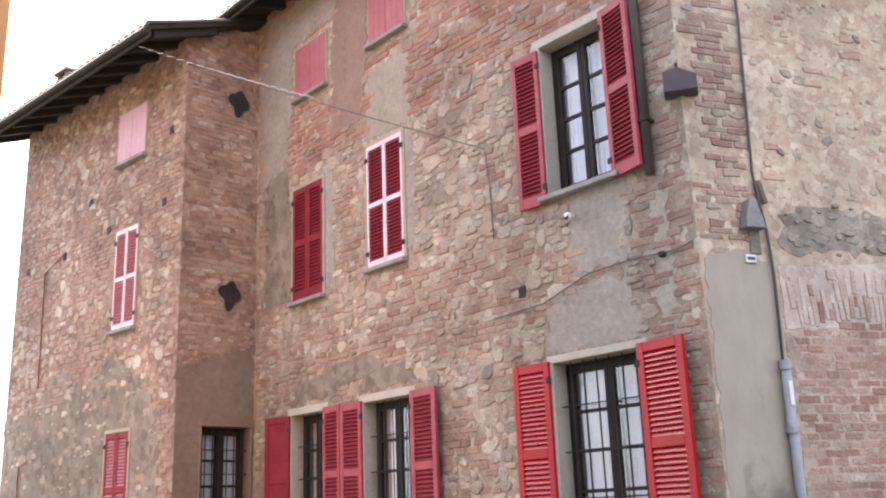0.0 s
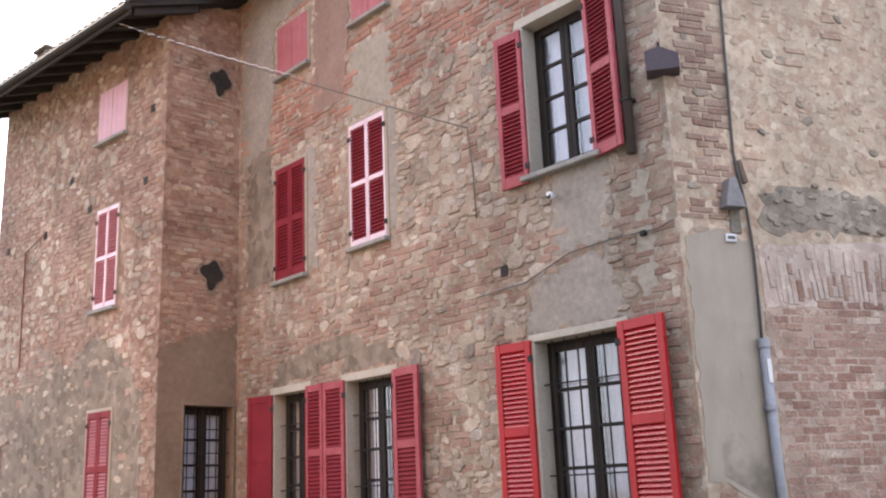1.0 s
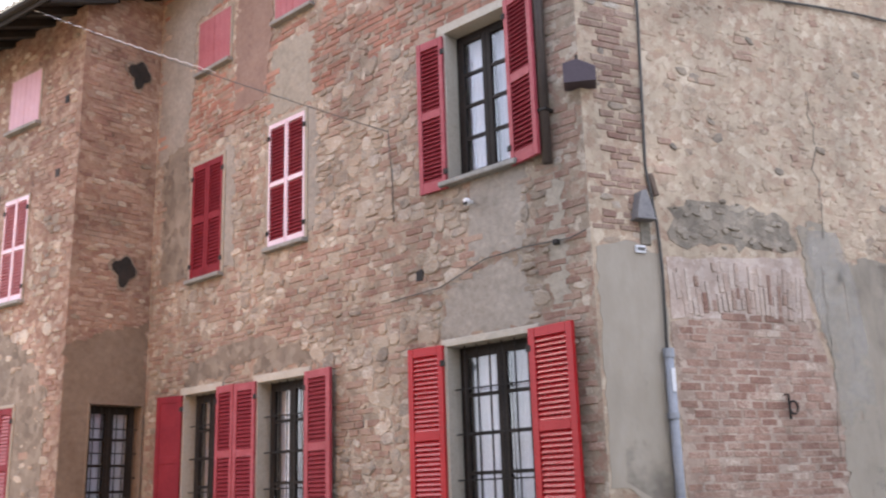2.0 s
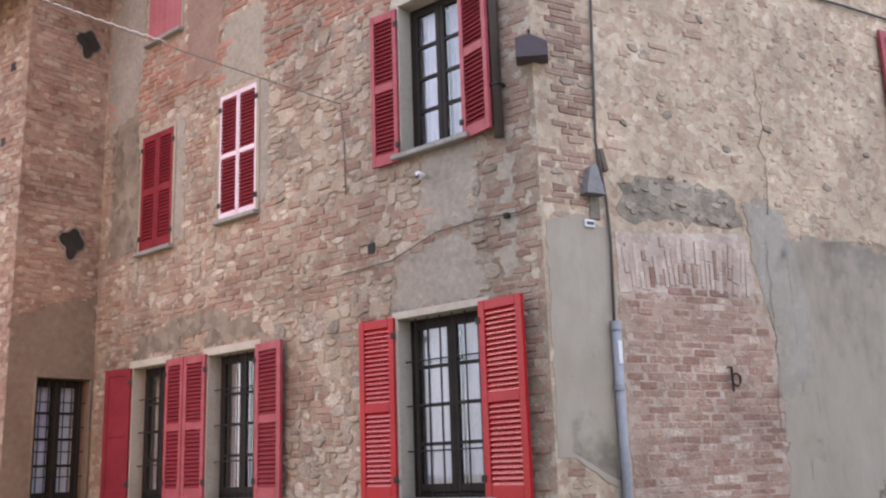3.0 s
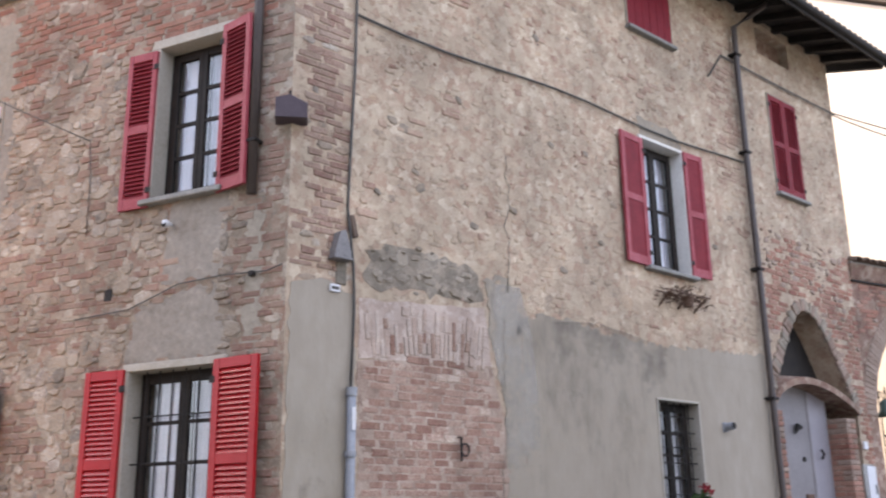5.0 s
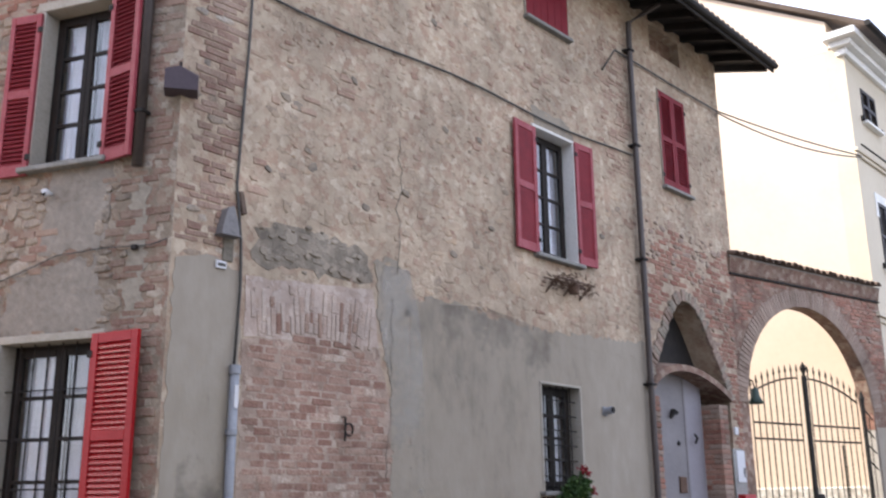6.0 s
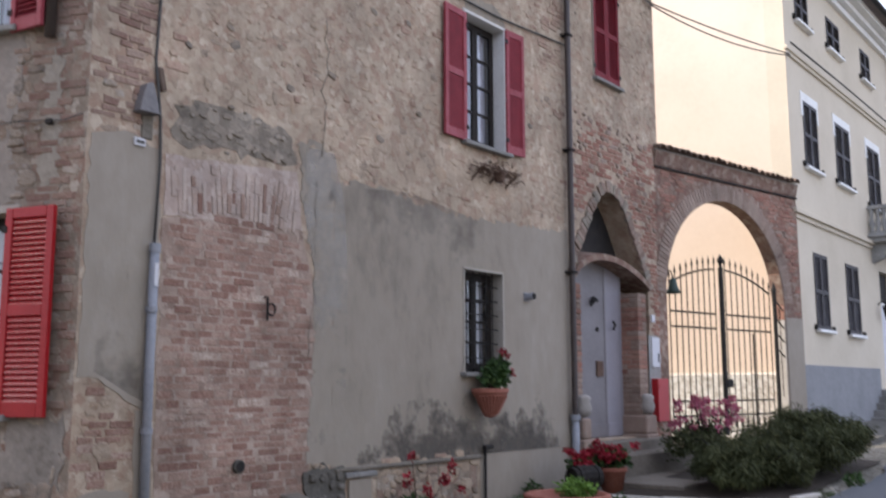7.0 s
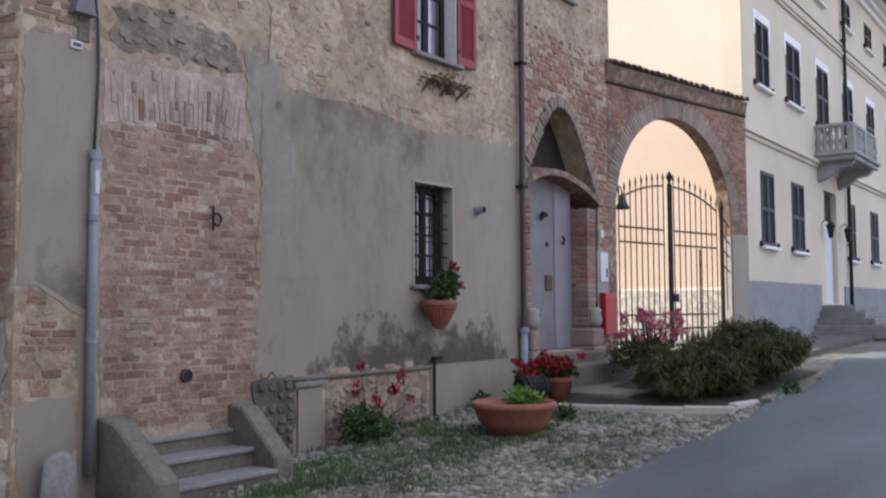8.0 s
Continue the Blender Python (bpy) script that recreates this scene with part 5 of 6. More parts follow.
wire("wall_crack", [(2.58 + rng.uniform(-0.02, 0.02) + 0.1 * math.sin(z), -0.016, z) for z in [0.2 + 0.11 * k for k in range(18)]], 0.003, DAMP, "dark joint beside the bricked-up doorway", "crack", F_B)
# round wall lamp by the barred window
wlp = thing("wall_lamp", F_B @ pose(6.71, 0, 1.12), "small grey bulkhead wall lamp", "lamp")
part("base", box(-0.05, 0.05, -0.03, 0, -0.06, 0.06, 0.008), GREYPIPE, wlp)
part("head", tube([(0, -0.02, 0), (0, -0.14, 0.01)], 0.05, 14), GREYPIPE, wlp)
part("lens", tube([(0, -0.14, 0.01), (0, -0.155, 0.01)], 0.042, 14), IRON, wlp)
# dark bracket shelf with dried stems under the upper window
br = thing("window_box_bracket", F_B @ pose(0.13, 0, 0), "rusty iron window-box bracket with dried stems", "bracket")
for x in (5.36, 5.75, 6.12):
    part("arm", tube([(x, 0, 2.58), (x, -0.12, 2.68), (x, -0.2, 2.73)], 0.014, 6), RUST, br)
for y in (-0.05, -0.19):
    part("rail", tube([(5.27, y, 2.75), (6.22, y, 2.75)], 0.011, 6), RUST, br)
part("small_pot", lathe([(0.005, 0.0), (0.06, 0.0), (0.085, 0.13), (0.07, 0.13), (0.01, 0.11)], 14), RUST, br, "little rusty tin pot", pose(5.82, -0.12, 2.6))
rng = random.Random(8)
v, f = [], []
for k in range(420):
    g = rng.choice((5.42, 5.5, 5.62, 5.78, 6.0, 6.1))
    p = Vector((g + rng.gauss(0, 0.07), rng.uniform(-0.22, -0.03), 2.74 + rng.gauss(0.0, 0.055) + 0.05 * math.sin(g * 9)))
    d = Vector((rng.uniform(-1, 1), rng.uniform(-1, 1), rng.uniform(-0.8, 0.5))).normalized() * rng.uniform(0.03, 0.09)
    s = d.cross(Vector((0.3, 0.5, 0.8))).normalized() * rng.uniform(0.003, 0.009)
    o = len(v)
    v += [p - s, p + s, p + d + s * 0.4, p + d - s * 0.4]
    f.append((o, o + 1, o + 2, o + 3))
tagged(link("dried_plant", v, f, RUST, br), kind="stuff")


# ---- the porch ----
RNG = random.Random(21)
porch = thing("porch", F_B, "brick porch niche with a pointed arch and a rounded hood", "porch", "", "structure")
part("niche_back", box(7.9, 10.7, 0.56, 0.62, -1.3, 3.1), MORTAR_RED, porch)
# Black panel: the hollow's shade is put into its colour.
part("niche_shade", box(8.02, 10.4, 0.40, 0.44, 1.8, 3.05), IRON, porch, "black panel painting the shade of the hollow above the hood")
jm = bmesh.new()
add_box(jm, 7.9, 8.0, 0.452, 0.56, -1.3, 3.1), add_box(jm, 10.5, 10.6, 0.452, 0.56, -1.3, 3.1)
part("niche_side", jm, MORTAR_RED, porch)
for k in range(50):                                    # bricks on edge round the pointed opening
    x = 8.0 + 2.5 * (k + 0.5) / 50
    d = (ogee(x + 0.01) - ogee(x - 0.01)) / 0.02
    tx, tz = 1 / math.hypot(1, d), d / math.hypot(1, d)
    arc = 0.05 * math.hypot(1, d)
    n = max(1, round(arc / 0.065))
    for s in range(n):
        off = (s + 0.5) / n - 0.5
        hw = arc / n * 0.48
        xx = x + off * 2.5 / 50
        brick = part("brick", box(-hw, hw, -0.02 - 0.02 * RNG.random(), 0.03, RNG.uniform(-0.012, 0.012), RNG.uniform(0.14, 0.21), 0.008), M["grey_stone" if RNG.random() < 0.35 else "dull", "object"], porch)
        brick.matrix_basis = pose(xx, 0, ogee(xx) - 0.01, 0, -math.degrees(math.atan2(tz, tx)) + RNG.uniform(-6, 6), 0)
hood = bmesh.new()
prev = None
for k in range(17):
    x = 7.98 + 2.46 * k / 16
    z = 1.5 + 0.36 * math.sin(math.pi * (k / 16) ** 0.8) ** 0.8
    ring = [hood.verts.new(p) for p in ((x, -0.07, z), (x, -0.07, z + 0.10), (x, 0.5, z + 0.2), (x, 0.5, z))]
    if prev:
        for a in range(4):
            hood.faces.new((prev[a], prev[(a + 1) % 4], ring[(a + 1) % 4], ring[a]))
    else:
        hood.faces.new(ring)
    prev = ring
hood.faces.new(prev[::-1])
part("hood", hood, MORTAR_RED, porch, "rounded weathered hood over the door")
for x0, x1 in ((7.98, 8.12), (9.97, 10.27)):
    part("pier_core", box(x0 + 0.008, x1 - 0.008, -0.05, 0.45, -1.0, 1.42), MORTAR_RED, porch)
    z = -0.98
    while z < 1.42:
        for a, b in ((x0, (x0 + x1) / 2), ((x0 + x1) / 2, x1)) if x1 - x0 > 0.2 and RNG.random() < 0.5 else ((x0, x1),):
            cut = RNG.choice((0.09, 0.16, 0.22, 0.3))
            out = 0.012 * RNG.random()
            part("brick", box(a + 0.004 - out * 0.5, b - 0.004, -0.06 - out, cut - 0.006, z, z + 0.062, 0.005), M["red_brick" if z > 0.1 and RNG.random() < 0.6 else "dull", "object"], porch)
            part("brick", box(a + 0.004 - 0.005 * RNG.random(), b - 0.004, cut + 0.006, 0.46, z, z + 0.062, 0.005), M["red_brick" if z > 0.1 and RNG.random() < 0.7 else "dull", "object"], porch)
        z += 0.078
    part("capital", lathe([(0.05, -0.12), (0.1, -0.1), (0.13, 0.0), (0.1, 0.1), (0.12, 0.16), (0.06, 0.2)], 12), LIME, porch, "worn pale stone capital", pose((x0 + x1) / 2, -0.1, -0.42), True)
    part("base_block", box(x0 - 0.06, x1 + 0.06, -0.2, 0.3, -1.25, -0.86, 0.02), M["dull", "object"], porch)
    part("base_block", box(x0 - 0.04, x1 + 0.04, -0.18, 0.3, -0.855, -0.56, 0.025), M["dull", "object"], porch)
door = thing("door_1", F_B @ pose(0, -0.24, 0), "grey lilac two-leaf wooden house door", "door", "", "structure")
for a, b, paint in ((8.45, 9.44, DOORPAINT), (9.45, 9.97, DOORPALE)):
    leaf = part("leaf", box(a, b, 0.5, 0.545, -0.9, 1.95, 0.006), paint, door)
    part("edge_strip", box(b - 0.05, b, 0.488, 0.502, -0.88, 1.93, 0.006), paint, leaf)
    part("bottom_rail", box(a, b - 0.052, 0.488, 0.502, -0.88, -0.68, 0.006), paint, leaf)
part("letter_slot", box(9.1, 9.3, 0.47, 0.502, 0.06, 0.3, 0.006), RUST, door, "brown letter slot")
part("door_handle", tube([(9.6, 0.44, 0.95), (9.6, 0.40, 0.89), (9.6, 0.44, 0.81)], 0.022, 8), IRON, door)
part("knocker", tube([(8.9 + 0.1 * k, 0.45, 1.16 + 0.05 * k + (0.06 if k == 1 else 0)) for k in range(3)], [0.012, 0.05, 0.03], 8), IRON, door)
part("lock_plate", lathe([(0.01, 0), (0.04, 0.0), (0.035, 0.012), (0.01, 0.014)], 12), IRON, door, "", pose(9.16, 0.49, 0.8, 90, 0, 0))
for nm, r, zt in (("door_step", (8.0, 10.48, -0.35, 0.56), -0.92), ("door_step", (7.85, 10.5, -0.75, -0.352), -1.07)):
    tagged(part(nm, box(r[0], r[1], r[2], r[3], -1.7, zt, 0.015), CHEEK, None, matrix=F_B.copy()), "worn stone doorstep below the porch", "step", kind="structure")
tagged(part("terrace", box(12.2, 15.5, 4.85, 5.99, -1.9, -1.37, 0.012), CHEEK, None), "low stone terrace before the porch", "terrace", kind="structure")
sp = thing("street_plate", F_B, "pale rendered panel with a small notice plate beside the gate", "plate")
part("panel", box(10.42, 10.84, -0.02, 0.0, -0.7, 0.75, 0.004), CONCRETE, sp)
part("plate", box(10.5, 10.78, -0.045, -0.02, 0.22, 0.72, 0.005), PLATE, sp, "white notice plate")
part("slot", box(10.7, 10.74, -0.05, -0.045, 0.3, 0.45), IRON, sp)
part("number_tile", box(10.55, 10.67, -0.03, -0.0, 0.98, 1.1, 0.004), PLATE, sp)
rb = thing("letterbox", F_B @ pose(0.05, 0, 0), "flat red metal letterbox on the wall", "letterbox")
part("body", box(10.42, 10.82, -0.14, -0.02, -0.68, 0.03, 0.008), REDMETAL, rb)
part("flap", box(10.46, 10.78, -0.15, -0.14, -0.12, -0.05, 0.003), REDMETAL, rb)
bl = thing("gate_bell", F_R @ pose(0.40, -0.02, 1.63), "small dark green hanging bell lamp at the gate", "lamp")
part("bell", lathe([(0.02, 0.16), (0.06, 0.12), (0.08, 0.0), (0.13, -0.1), (0.11, -0.12)], 14), GREENTIN, bl, smooth=True)
part("arm", tube([(-0.2, 0.1, 0.28), (-0.05, 0, 0.28), (0, 0, 0.16)], 0.014, 6), IRON, bl)

# ---- the gateway ----
voussoirs(wall_r, 2.13, 1.46, 1.91, 2.21, 2, 178, 74, 0.014, 0.05, M["dull", "object"])
part("string_course", box(0, 4.68, -0.035, 0.0, 3.72, 3.76, 0.006), EAVEWOOD, wall_r, "thin dark ledge")
part("pier_render", box(4.04, 4.66, -0.02, 0.0, BASE, 1.25, 0.004), CEMENT, wall_r, "grey render on the gate pier")
part("pier_render", box(4.01, 4.032, 0.0, 0.26, BASE, 1.2, 0.004), LIME, wall_r, "pale render inside the arch")
for k in range(30):
    z = 1.22 + 0.068 * (k % 15)
    a = math.asin(min(1, max(0, (z - 1.46) / 1.90))) if z > 1.46 else 0
    xr = 2.13 + 1.90 * math.cos(a)
    y0 = 0.01 if k < 15 else 0.135
    part("brick", box(xr - 0.008, xr + 0.03, y0, y0 + 0.12, z, z + 0.062, 0.004), M["red_brick", "object"], wall_r)
gr = thing("roof_gateway", F_R, "single row of old curved tiles on the gateway", "roof", "", "structure")
part("deck", slab([(-0.02, 4.03), (4.68, 4.0), (4.68, 4.03), (-0.02, 4.06)], -0.07, 0.75), CEMENT_DARK, gr)
tile = bmesh.new()
n = 6
for y, s, z in ((-0.17, 1.0, 0.0), (0.35, 0.86, 0.12)):
    for k in range(n + 1):
        a = math.pi * k / n
        tile.verts.new((-0.095 * s * math.cos(a), y, z + 0.085 * s * math.sin(a)))
    for k in range(n + 1):
        a = math.pi * k / n
        tile.verts.new((-0.078 * s * math.cos(a), y, z + 0.066 * s * math.sin(a)))
tile.verts.ensure_lookup_table()
tv = tile.verts
for k in range(n):
    for o in (0, n + 1):
        tile.faces.new((tv[o + k], tv[o + k + 1], tv[o + k + 2 * n + 3], tv[o + k + 2 * n + 2]))
    tile.faces.new((tv[k], tv[k + 1], tv[n + 2 + k], tv[n + 1 + k]))
tile_me = bpy.data.meshes.new("roof_tile")
bmesh.ops.recalc_face_normals(tile, faces=tile.faces)
tile.to_mesh(tile_me)
tile.free()
TILE_OB = surface("mossy_roof_tile", [(0.07, 0.05, 0.04), (0.14, 0.095, 0.07), (0.20, 0.14, 0.105)], 0.92, 3, 30, 0.4, "object", 0.6)
tile_me.materials.append(TILE_OB)
for k in range(25):
    ob = new("roof_tile", tile_me)
    ob.parent = gr
    ob.matrix_basis = pose(0.09 + 0.183 * k, RNG.uniform(-0.02, 0.02), 4.05 - 0.007 * k * 0.18 + RNG.uniform(-0.008, 0.008), RNG.uniform(-3, 3), RNG.uniform(-3, 3), RNG.uniform(-2, 2))
    ob = new("roof_tile", tile_me)
    ob.parent = gr
    ob.matrix_basis = pose(0.09 + 0.183 * k, 0.5, 4.2, 0, 0, RNG.uniform(-2, 2))
cove = bmesh.new()
cv = [[cove.verts.new((x, y, z)) for y, z in ((0.0, 3.77), (-0.02, 3.8), (-0.04, 3.9), (-0.07, 4.03), (0.0, 4.03))] for x in (0.0, 4.68)]
cove.faces.new(cv[0]), cove.faces.new(cv[1][::-1])
for i in range(5):
    cove.faces.new((cv[0][i], cv[0][(i + 1) % 5], cv[1][(i + 1) % 5], cv[1][i]))
part("cove", cove, MORTAR_RED, wall_r, "stained plaster cove under the tiles")

gate = thing("iron_gate", F_R @ pose(0, 0.08, 0), "tall wrought-iron double gate with spear tips", "gate")


def gate_top(x):
    return 2.06 - 0.14 * (x - 2.0) ** 2


for xs in ([0.42 + 0.172 * k for k in range(9)], [2.13 + 0.186 * k for k in range(9)]):
    leaf = thing("gate_leaf", Matrix.Identity(4), "", "")
    leaf.parent = gate
    for x in xs:
        zt = gate_top(x) + 0.1
        part("bar", tube([(x, 0, -0.98), (x, 0, zt), (x, 0, zt + 0.04), (x, 0, zt + 0.16)], [0.012, 0.012, 0.024, 0.002], 6), IRON, leaf)
    a, b = xs[0], xs[-1]
    part("top_rail", tube([(a + (b - a) * k / 10, 0, gate_top(a + (b - a) * k / 10)) for k in range(11)], 0.018, 6), IRON, leaf)
    for z in (1.22, 0.95, -0.36, -0.62, -0.92):
        part("rail", box(a, b, -0.012, 0.012, z - 0.016, z + 0.016), IRON, leaf)
    for x in xs[:-1]:
        c = x + 0.088
        part("scroll", tube([(c + 0.06 * math.cos(q), 0, -0.77 + 0.12 * math.sin(q)) for q in [2 * math.pi * k / 10 for k in range(11)]], 0.008, 5), IRON, leaf)
part("meeting_post", box(1.96, 2.05, -0.03, 0.03, -0.98, 2.11, 0.006), IRON, gate)
part("finial", tube([(2.005, 0, 2.11), (2.005, 0, 2.16), (2.005, 0, 2.24), (2.005, 0, 2.36)], [0.02, 0.03, 0.065, 0.004], 8), IRON, gate)
part("lock_box", box(2.02, 2.2, -0.05, 0.03, -0.12, 0.03, 0.008), IRON, gate)
part("hinge_post", tube([(3.8, 0, -1.2), (3.8, 0, 1.72), (3.8, 0, 1.78), (3.8, 0, 1.95)], [0.04, 0.04, 0.055, 0.005], 8), IRON, gate)
part("drop_bolt", tube([(2.95, -0.03, -0.95), (2.95, -0.03, 0.9)], 0.02, 6), IRON, gate)
for z, dz in ((1.62, -0.5), (1.25, -0.45), (0.95, -0.4), (0.65, -0.4)):
    part("stay", tube([(3.8, 0, z), (4.0, -0.05, z + dz * 0.45)], 0.014, 6), IRON, gate)
part("stay_bar", tube([(3.92, -0.03, -0.3), (3.92, -0.03, 1.45)], 0.01, 6), IRON, gate)
tagged(part("rubble_plinth", box(-0.06, 0.0, 0.5, 13, BASE, 0.17, 0.02), surface("whitewashed_rubble", [(0.45, 0.42, 0.37), (0.66, 0.64, 0.6), (0.35, 0.31, 0.26), (0.75, 0.73, 0.7)], 0.9, 7, 20, 0.8), None, matrix=F_C.copy()), "sunlit whitewashed rubble foot of the side wall", "wall", kind="structure")

# ---- details of the yellow house ----
part("plinth", box(-0.004, 5.9, -0.045, 0.0, BASE, 0.33, 0.006), PLINTH, wall_c, "blue-grey painted plinth")
part("plinth", box(8.5, 22, -0.045, 0.0, BASE, 0.33, 0.006), PLINTH, wall_c, "blue-grey painted plinth")
for z0, z1, out in ((3.36, 3.46, 0.05), (3.46, 3.56, 0.11), (6.90, 6.98, 0.05), (6.98, 7.06, 0.09)):
    part("string_course", box(-out, 22, -out, 0.0, z0, z1, 0.008), CREAM, wall_c, "moulded band")
for z0, z1, out in ((9.18, 9.34, 0.1), (9.34, 9.47, 0.24), (9.47, 9.62, 0.42)):
    part("cornice", box(-out, 22, -out, 0.08 + out * 0.5, z0, z1, 0.012), WHITE, wall_c, "white moulded cornice")
part("corner_strip", box(-0.012, 0.2, -0.014, 0.0, 0.335, 9.17, 0.004), CREAM, wall_c, "pale corner strip")
rf = thing("roof_yellow", F_C, "dark tiled roof edge of the yellow house", "roof", "", "structure")
rb_ = bmesh.new()
pts = [(-0.16, -0.6, 9.63), (22, -0.6, 9.63), (22, 6.5, 13.9), (-0.16, 6.5, 13.9)]
lo = [rb_.verts.new(p) for p in pts]
hi = [rb_.verts.new((p[0], p[1], p[2] + 0.12)) for p in pts]
rb_.faces.new(lo[::-1]), rb_.faces.new(hi)
for i in range(4):
    rb_.faces.new((lo[i], lo[(i + 1) % 4], hi[(i + 1) % 4], hi[i]))
part("slope", rb_, TILE, rf)
part("gutter", tube([(-0.3, -0.66, 9.64), (22, -0.66, 9.64)], 0.07, 8), IRON, rf)
gs = bmesh.new()
side = [(0.3, 9.4), (13, 9.4), (13, 10.0), (6.5, 13.85), (0.3, 10.1)]
ga = [gs.verts.new((0, y, z)) for y, z in side]
gb = [gs.verts.new((0.4, y, z)) for y, z in side]
gs.faces.new(ga), gs.faces.new(gb[::-1])
for i in range(5):
    gs.faces.new((ga[i], ga[(i + 1) % 5], gb[(i + 1) % 5], gb[i]))
part("gable", gs, PEACH, rf)


def house_window(k, r):
    w = thing("window_%d" % (19 + k), F_C, "closed blackish-brown louvred shutters on a cream wall", "window", "", "structure")
    x0, x1, z0, z1 = r
    part("window_sill", box(x0 - 0.1, x1 + 0.1, -0.12, 0.1, z0 - 0.07, z0, 0.01), WHITE, w)
    if 4 < z0 < 5:
        part("lintel", box(x0 - 0.12, x1 + 0.12, -0.02, 0.0, z1, z1 + 0.2, 0.006), WHITE, w, "white painted lintel")
        part("trim", box(x0 - 0.12, x0 - 0.002, -0.018, 0.0, z1 - 0.35, z1, 0.004), WHITE, w)
        part("trim", box(x1 + 0.002, x1 + 0.12, -0.018, 0.0, z1 - 0.35, z1, 0.004), WHITE, w)
    xm = (x0 + x1) / 2
    for a, b in ((x0, xm - 0.004), (xm + 0.004, x1)):
        bm = bmesh.new()
        for p, q, c, d in ((a, a + 0.06, z0, z1), (b - 0.06, b, z0, z1), (a + 0.06, b - 0.06, z0, z0 + 0.08), (a + 0.06, b - 0.06, z1 - 0.08, z1), (a + 0.06, b - 0.06, (z0 + z1) / 2 - 0.04, (z0 + z1) / 2 + 0.04)):
            add_box(bm, p, q, -0.02, 0.03, c, d)
        leaf = part("shutter_leaf", bm, BROWNSHUT, w)
        sl = bmesh.new()
        m = int((z1 - z0 - 0.16) / 0.055)
        for j in range(m):
            z = z0 + 0.08 + (z1 - z0 - 0.16) * (j + 0.5) / m
            add_box(sl, a + 0.06, b - 0.06, -0.004, 0.004, z - 0.026, z + 0.026, 0, Matrix.Translation((0, 0.005, z)) @ pose(0, 0, 0, -35, 0, 0) @ Matrix.Translation((0, 0, -z)))
        part("louvres", sl, BROWNSHUT, leaf)
    for x in (x0 - 0.14, x1 + 0.14):
        part("shutter_stop", box(x - 0.03, x + 0.03, -0.07, 0.0, z0 - 0.02, z0 + 0.1, 0.008), IRON, w)


for k, r in enumerate(C_WINS):
    house_window(k, r)
dr = thing("door_2", F_C, "pale grey panelled entrance door with a dark transom", "door", "", "structure")
part("leaf", box(6.6, 7.2, 0.12, 0.17, -0.16, 2.0, 0.006), PLATE, dr)
part("leaf", box(7.21, 7.8, 0.12, 0.17, -0.16, 2.0, 0.006), PLATE, dr)
part("transom", box(6.6, 7.8, 0.14, 0.17, 2.06, 2.82), IRON, dr)
part("frame", box(6.55, 7.85, 0.1, 0.18, 2.0, 2.06, 0.004), WHITE, dr)
for x in (6.25, 8.2):
    ln = thing("wall_lantern", F_C @ pose(x, -0.22, 1.75), "black iron wall lantern beside the door", "lantern", "lanterns by the yellow house's door")
    part("body", lathe([(0.05, -0.2), (0.11, 0.1), (0.13, 0.12), (0.03, 0.24)], 6), IRON, ln)
    part("arm", tube([(0, 0, 0.24), (0, 0.1, 0.3), (0, 0.22, 0.2)], 0.014, 6), IRON, ln)
cpipe = thing("downpipe", F_C, "dark downpipe on the yellow house", "downpipe")
part("pipe", tube([(9.0, -0.09, 9.2), (9.0, -0.09, -0.9)], 0.05, 10), IRON, cpipe, smooth=True)
for z in (1.5, 4.2, 7.4):
    part("bracket", box(8.93, 9.07, -0.15, 0, z, z + 0.04), IRON, cpipe)
wire("facade_cable", [(0.02, -0.13, 7.12), (4, -0.13, 7.15), (9, -0.13, 7.13), (16, -0.13, 7.17), (22, -0.13, 7.15)], 0.022, CABLE, "dark cable along the yellow facade", "cable", F_C)
bal = thing("balcony", F_C, "grey cast-stone balcony with a balustrade on scrolled brackets", "balcony")
part("slab", box(5.72, 8.55, -0.98, 0.0, 3.50, 3.62, 0.02), CONCRETE, bal)
part("slab_moulding", box(5.66, 8.61, -1.04, 0.0, 3.62, 3.70, 0.02), CONCRETE, bal)
for a, b, c, d in ((5.78, 8.5, -0.95, -0.8), (5.78, 5.93, -0.8, 0.0), (8.35, 8.5, -0.8, 0.0)):
    part("hand_rail", box(a, b, c, d, 4.36, 4.46, 0.012), CONCRETE, bal)
    part("bottom_rail", box(a, b, c, d, 3.70, 3.78, 0.01), CONCRETE, bal)
for x, y in ((5.855, -0.875), (8.425, -0.875), (7.14, -0.875)):
    part("pier", box(x - 0.09, x + 0.09, y - 0.09, y + 0.09, 3.70, 4.40, 0.01), CONCRETE, bal)
BAL_PROFILE = [(0.06, 3.78), (0.04, 3.84), (0.075, 3.98), (0.035, 4.16), (0.055, 4.28), (0.06, 4.36)]
for k in range(7):
    part("baluster", lathe(BAL_PROFILE, 10), CONCRETE, bal, "", pose(6.06 + 0.16 * k, -0.875, 0), True)
    part("baluster", lathe(BAL_PROFILE, 10), CONCRETE, bal, "", pose(7.34 + 0.16 * k, -0.875, 0), True)
for k in range(5):
    part("baluster", lathe(BAL_PROFILE, 10), CONCRETE, bal, "", pose(5.855, -0.68 + 0.15 * k, 0), True)
for x in (5.95, 8.1):
    part("bracket", slab([(0.0, 3.5), (0.92, 3.5), (0.8, 3.36), (0.5, 3.3), (0.28, 3.12), (0.0, 3.0)], 0, 0.24), CONCRETE, bal, "scrolled bracket", pose(x, 0, 0, 0, 0, -90))
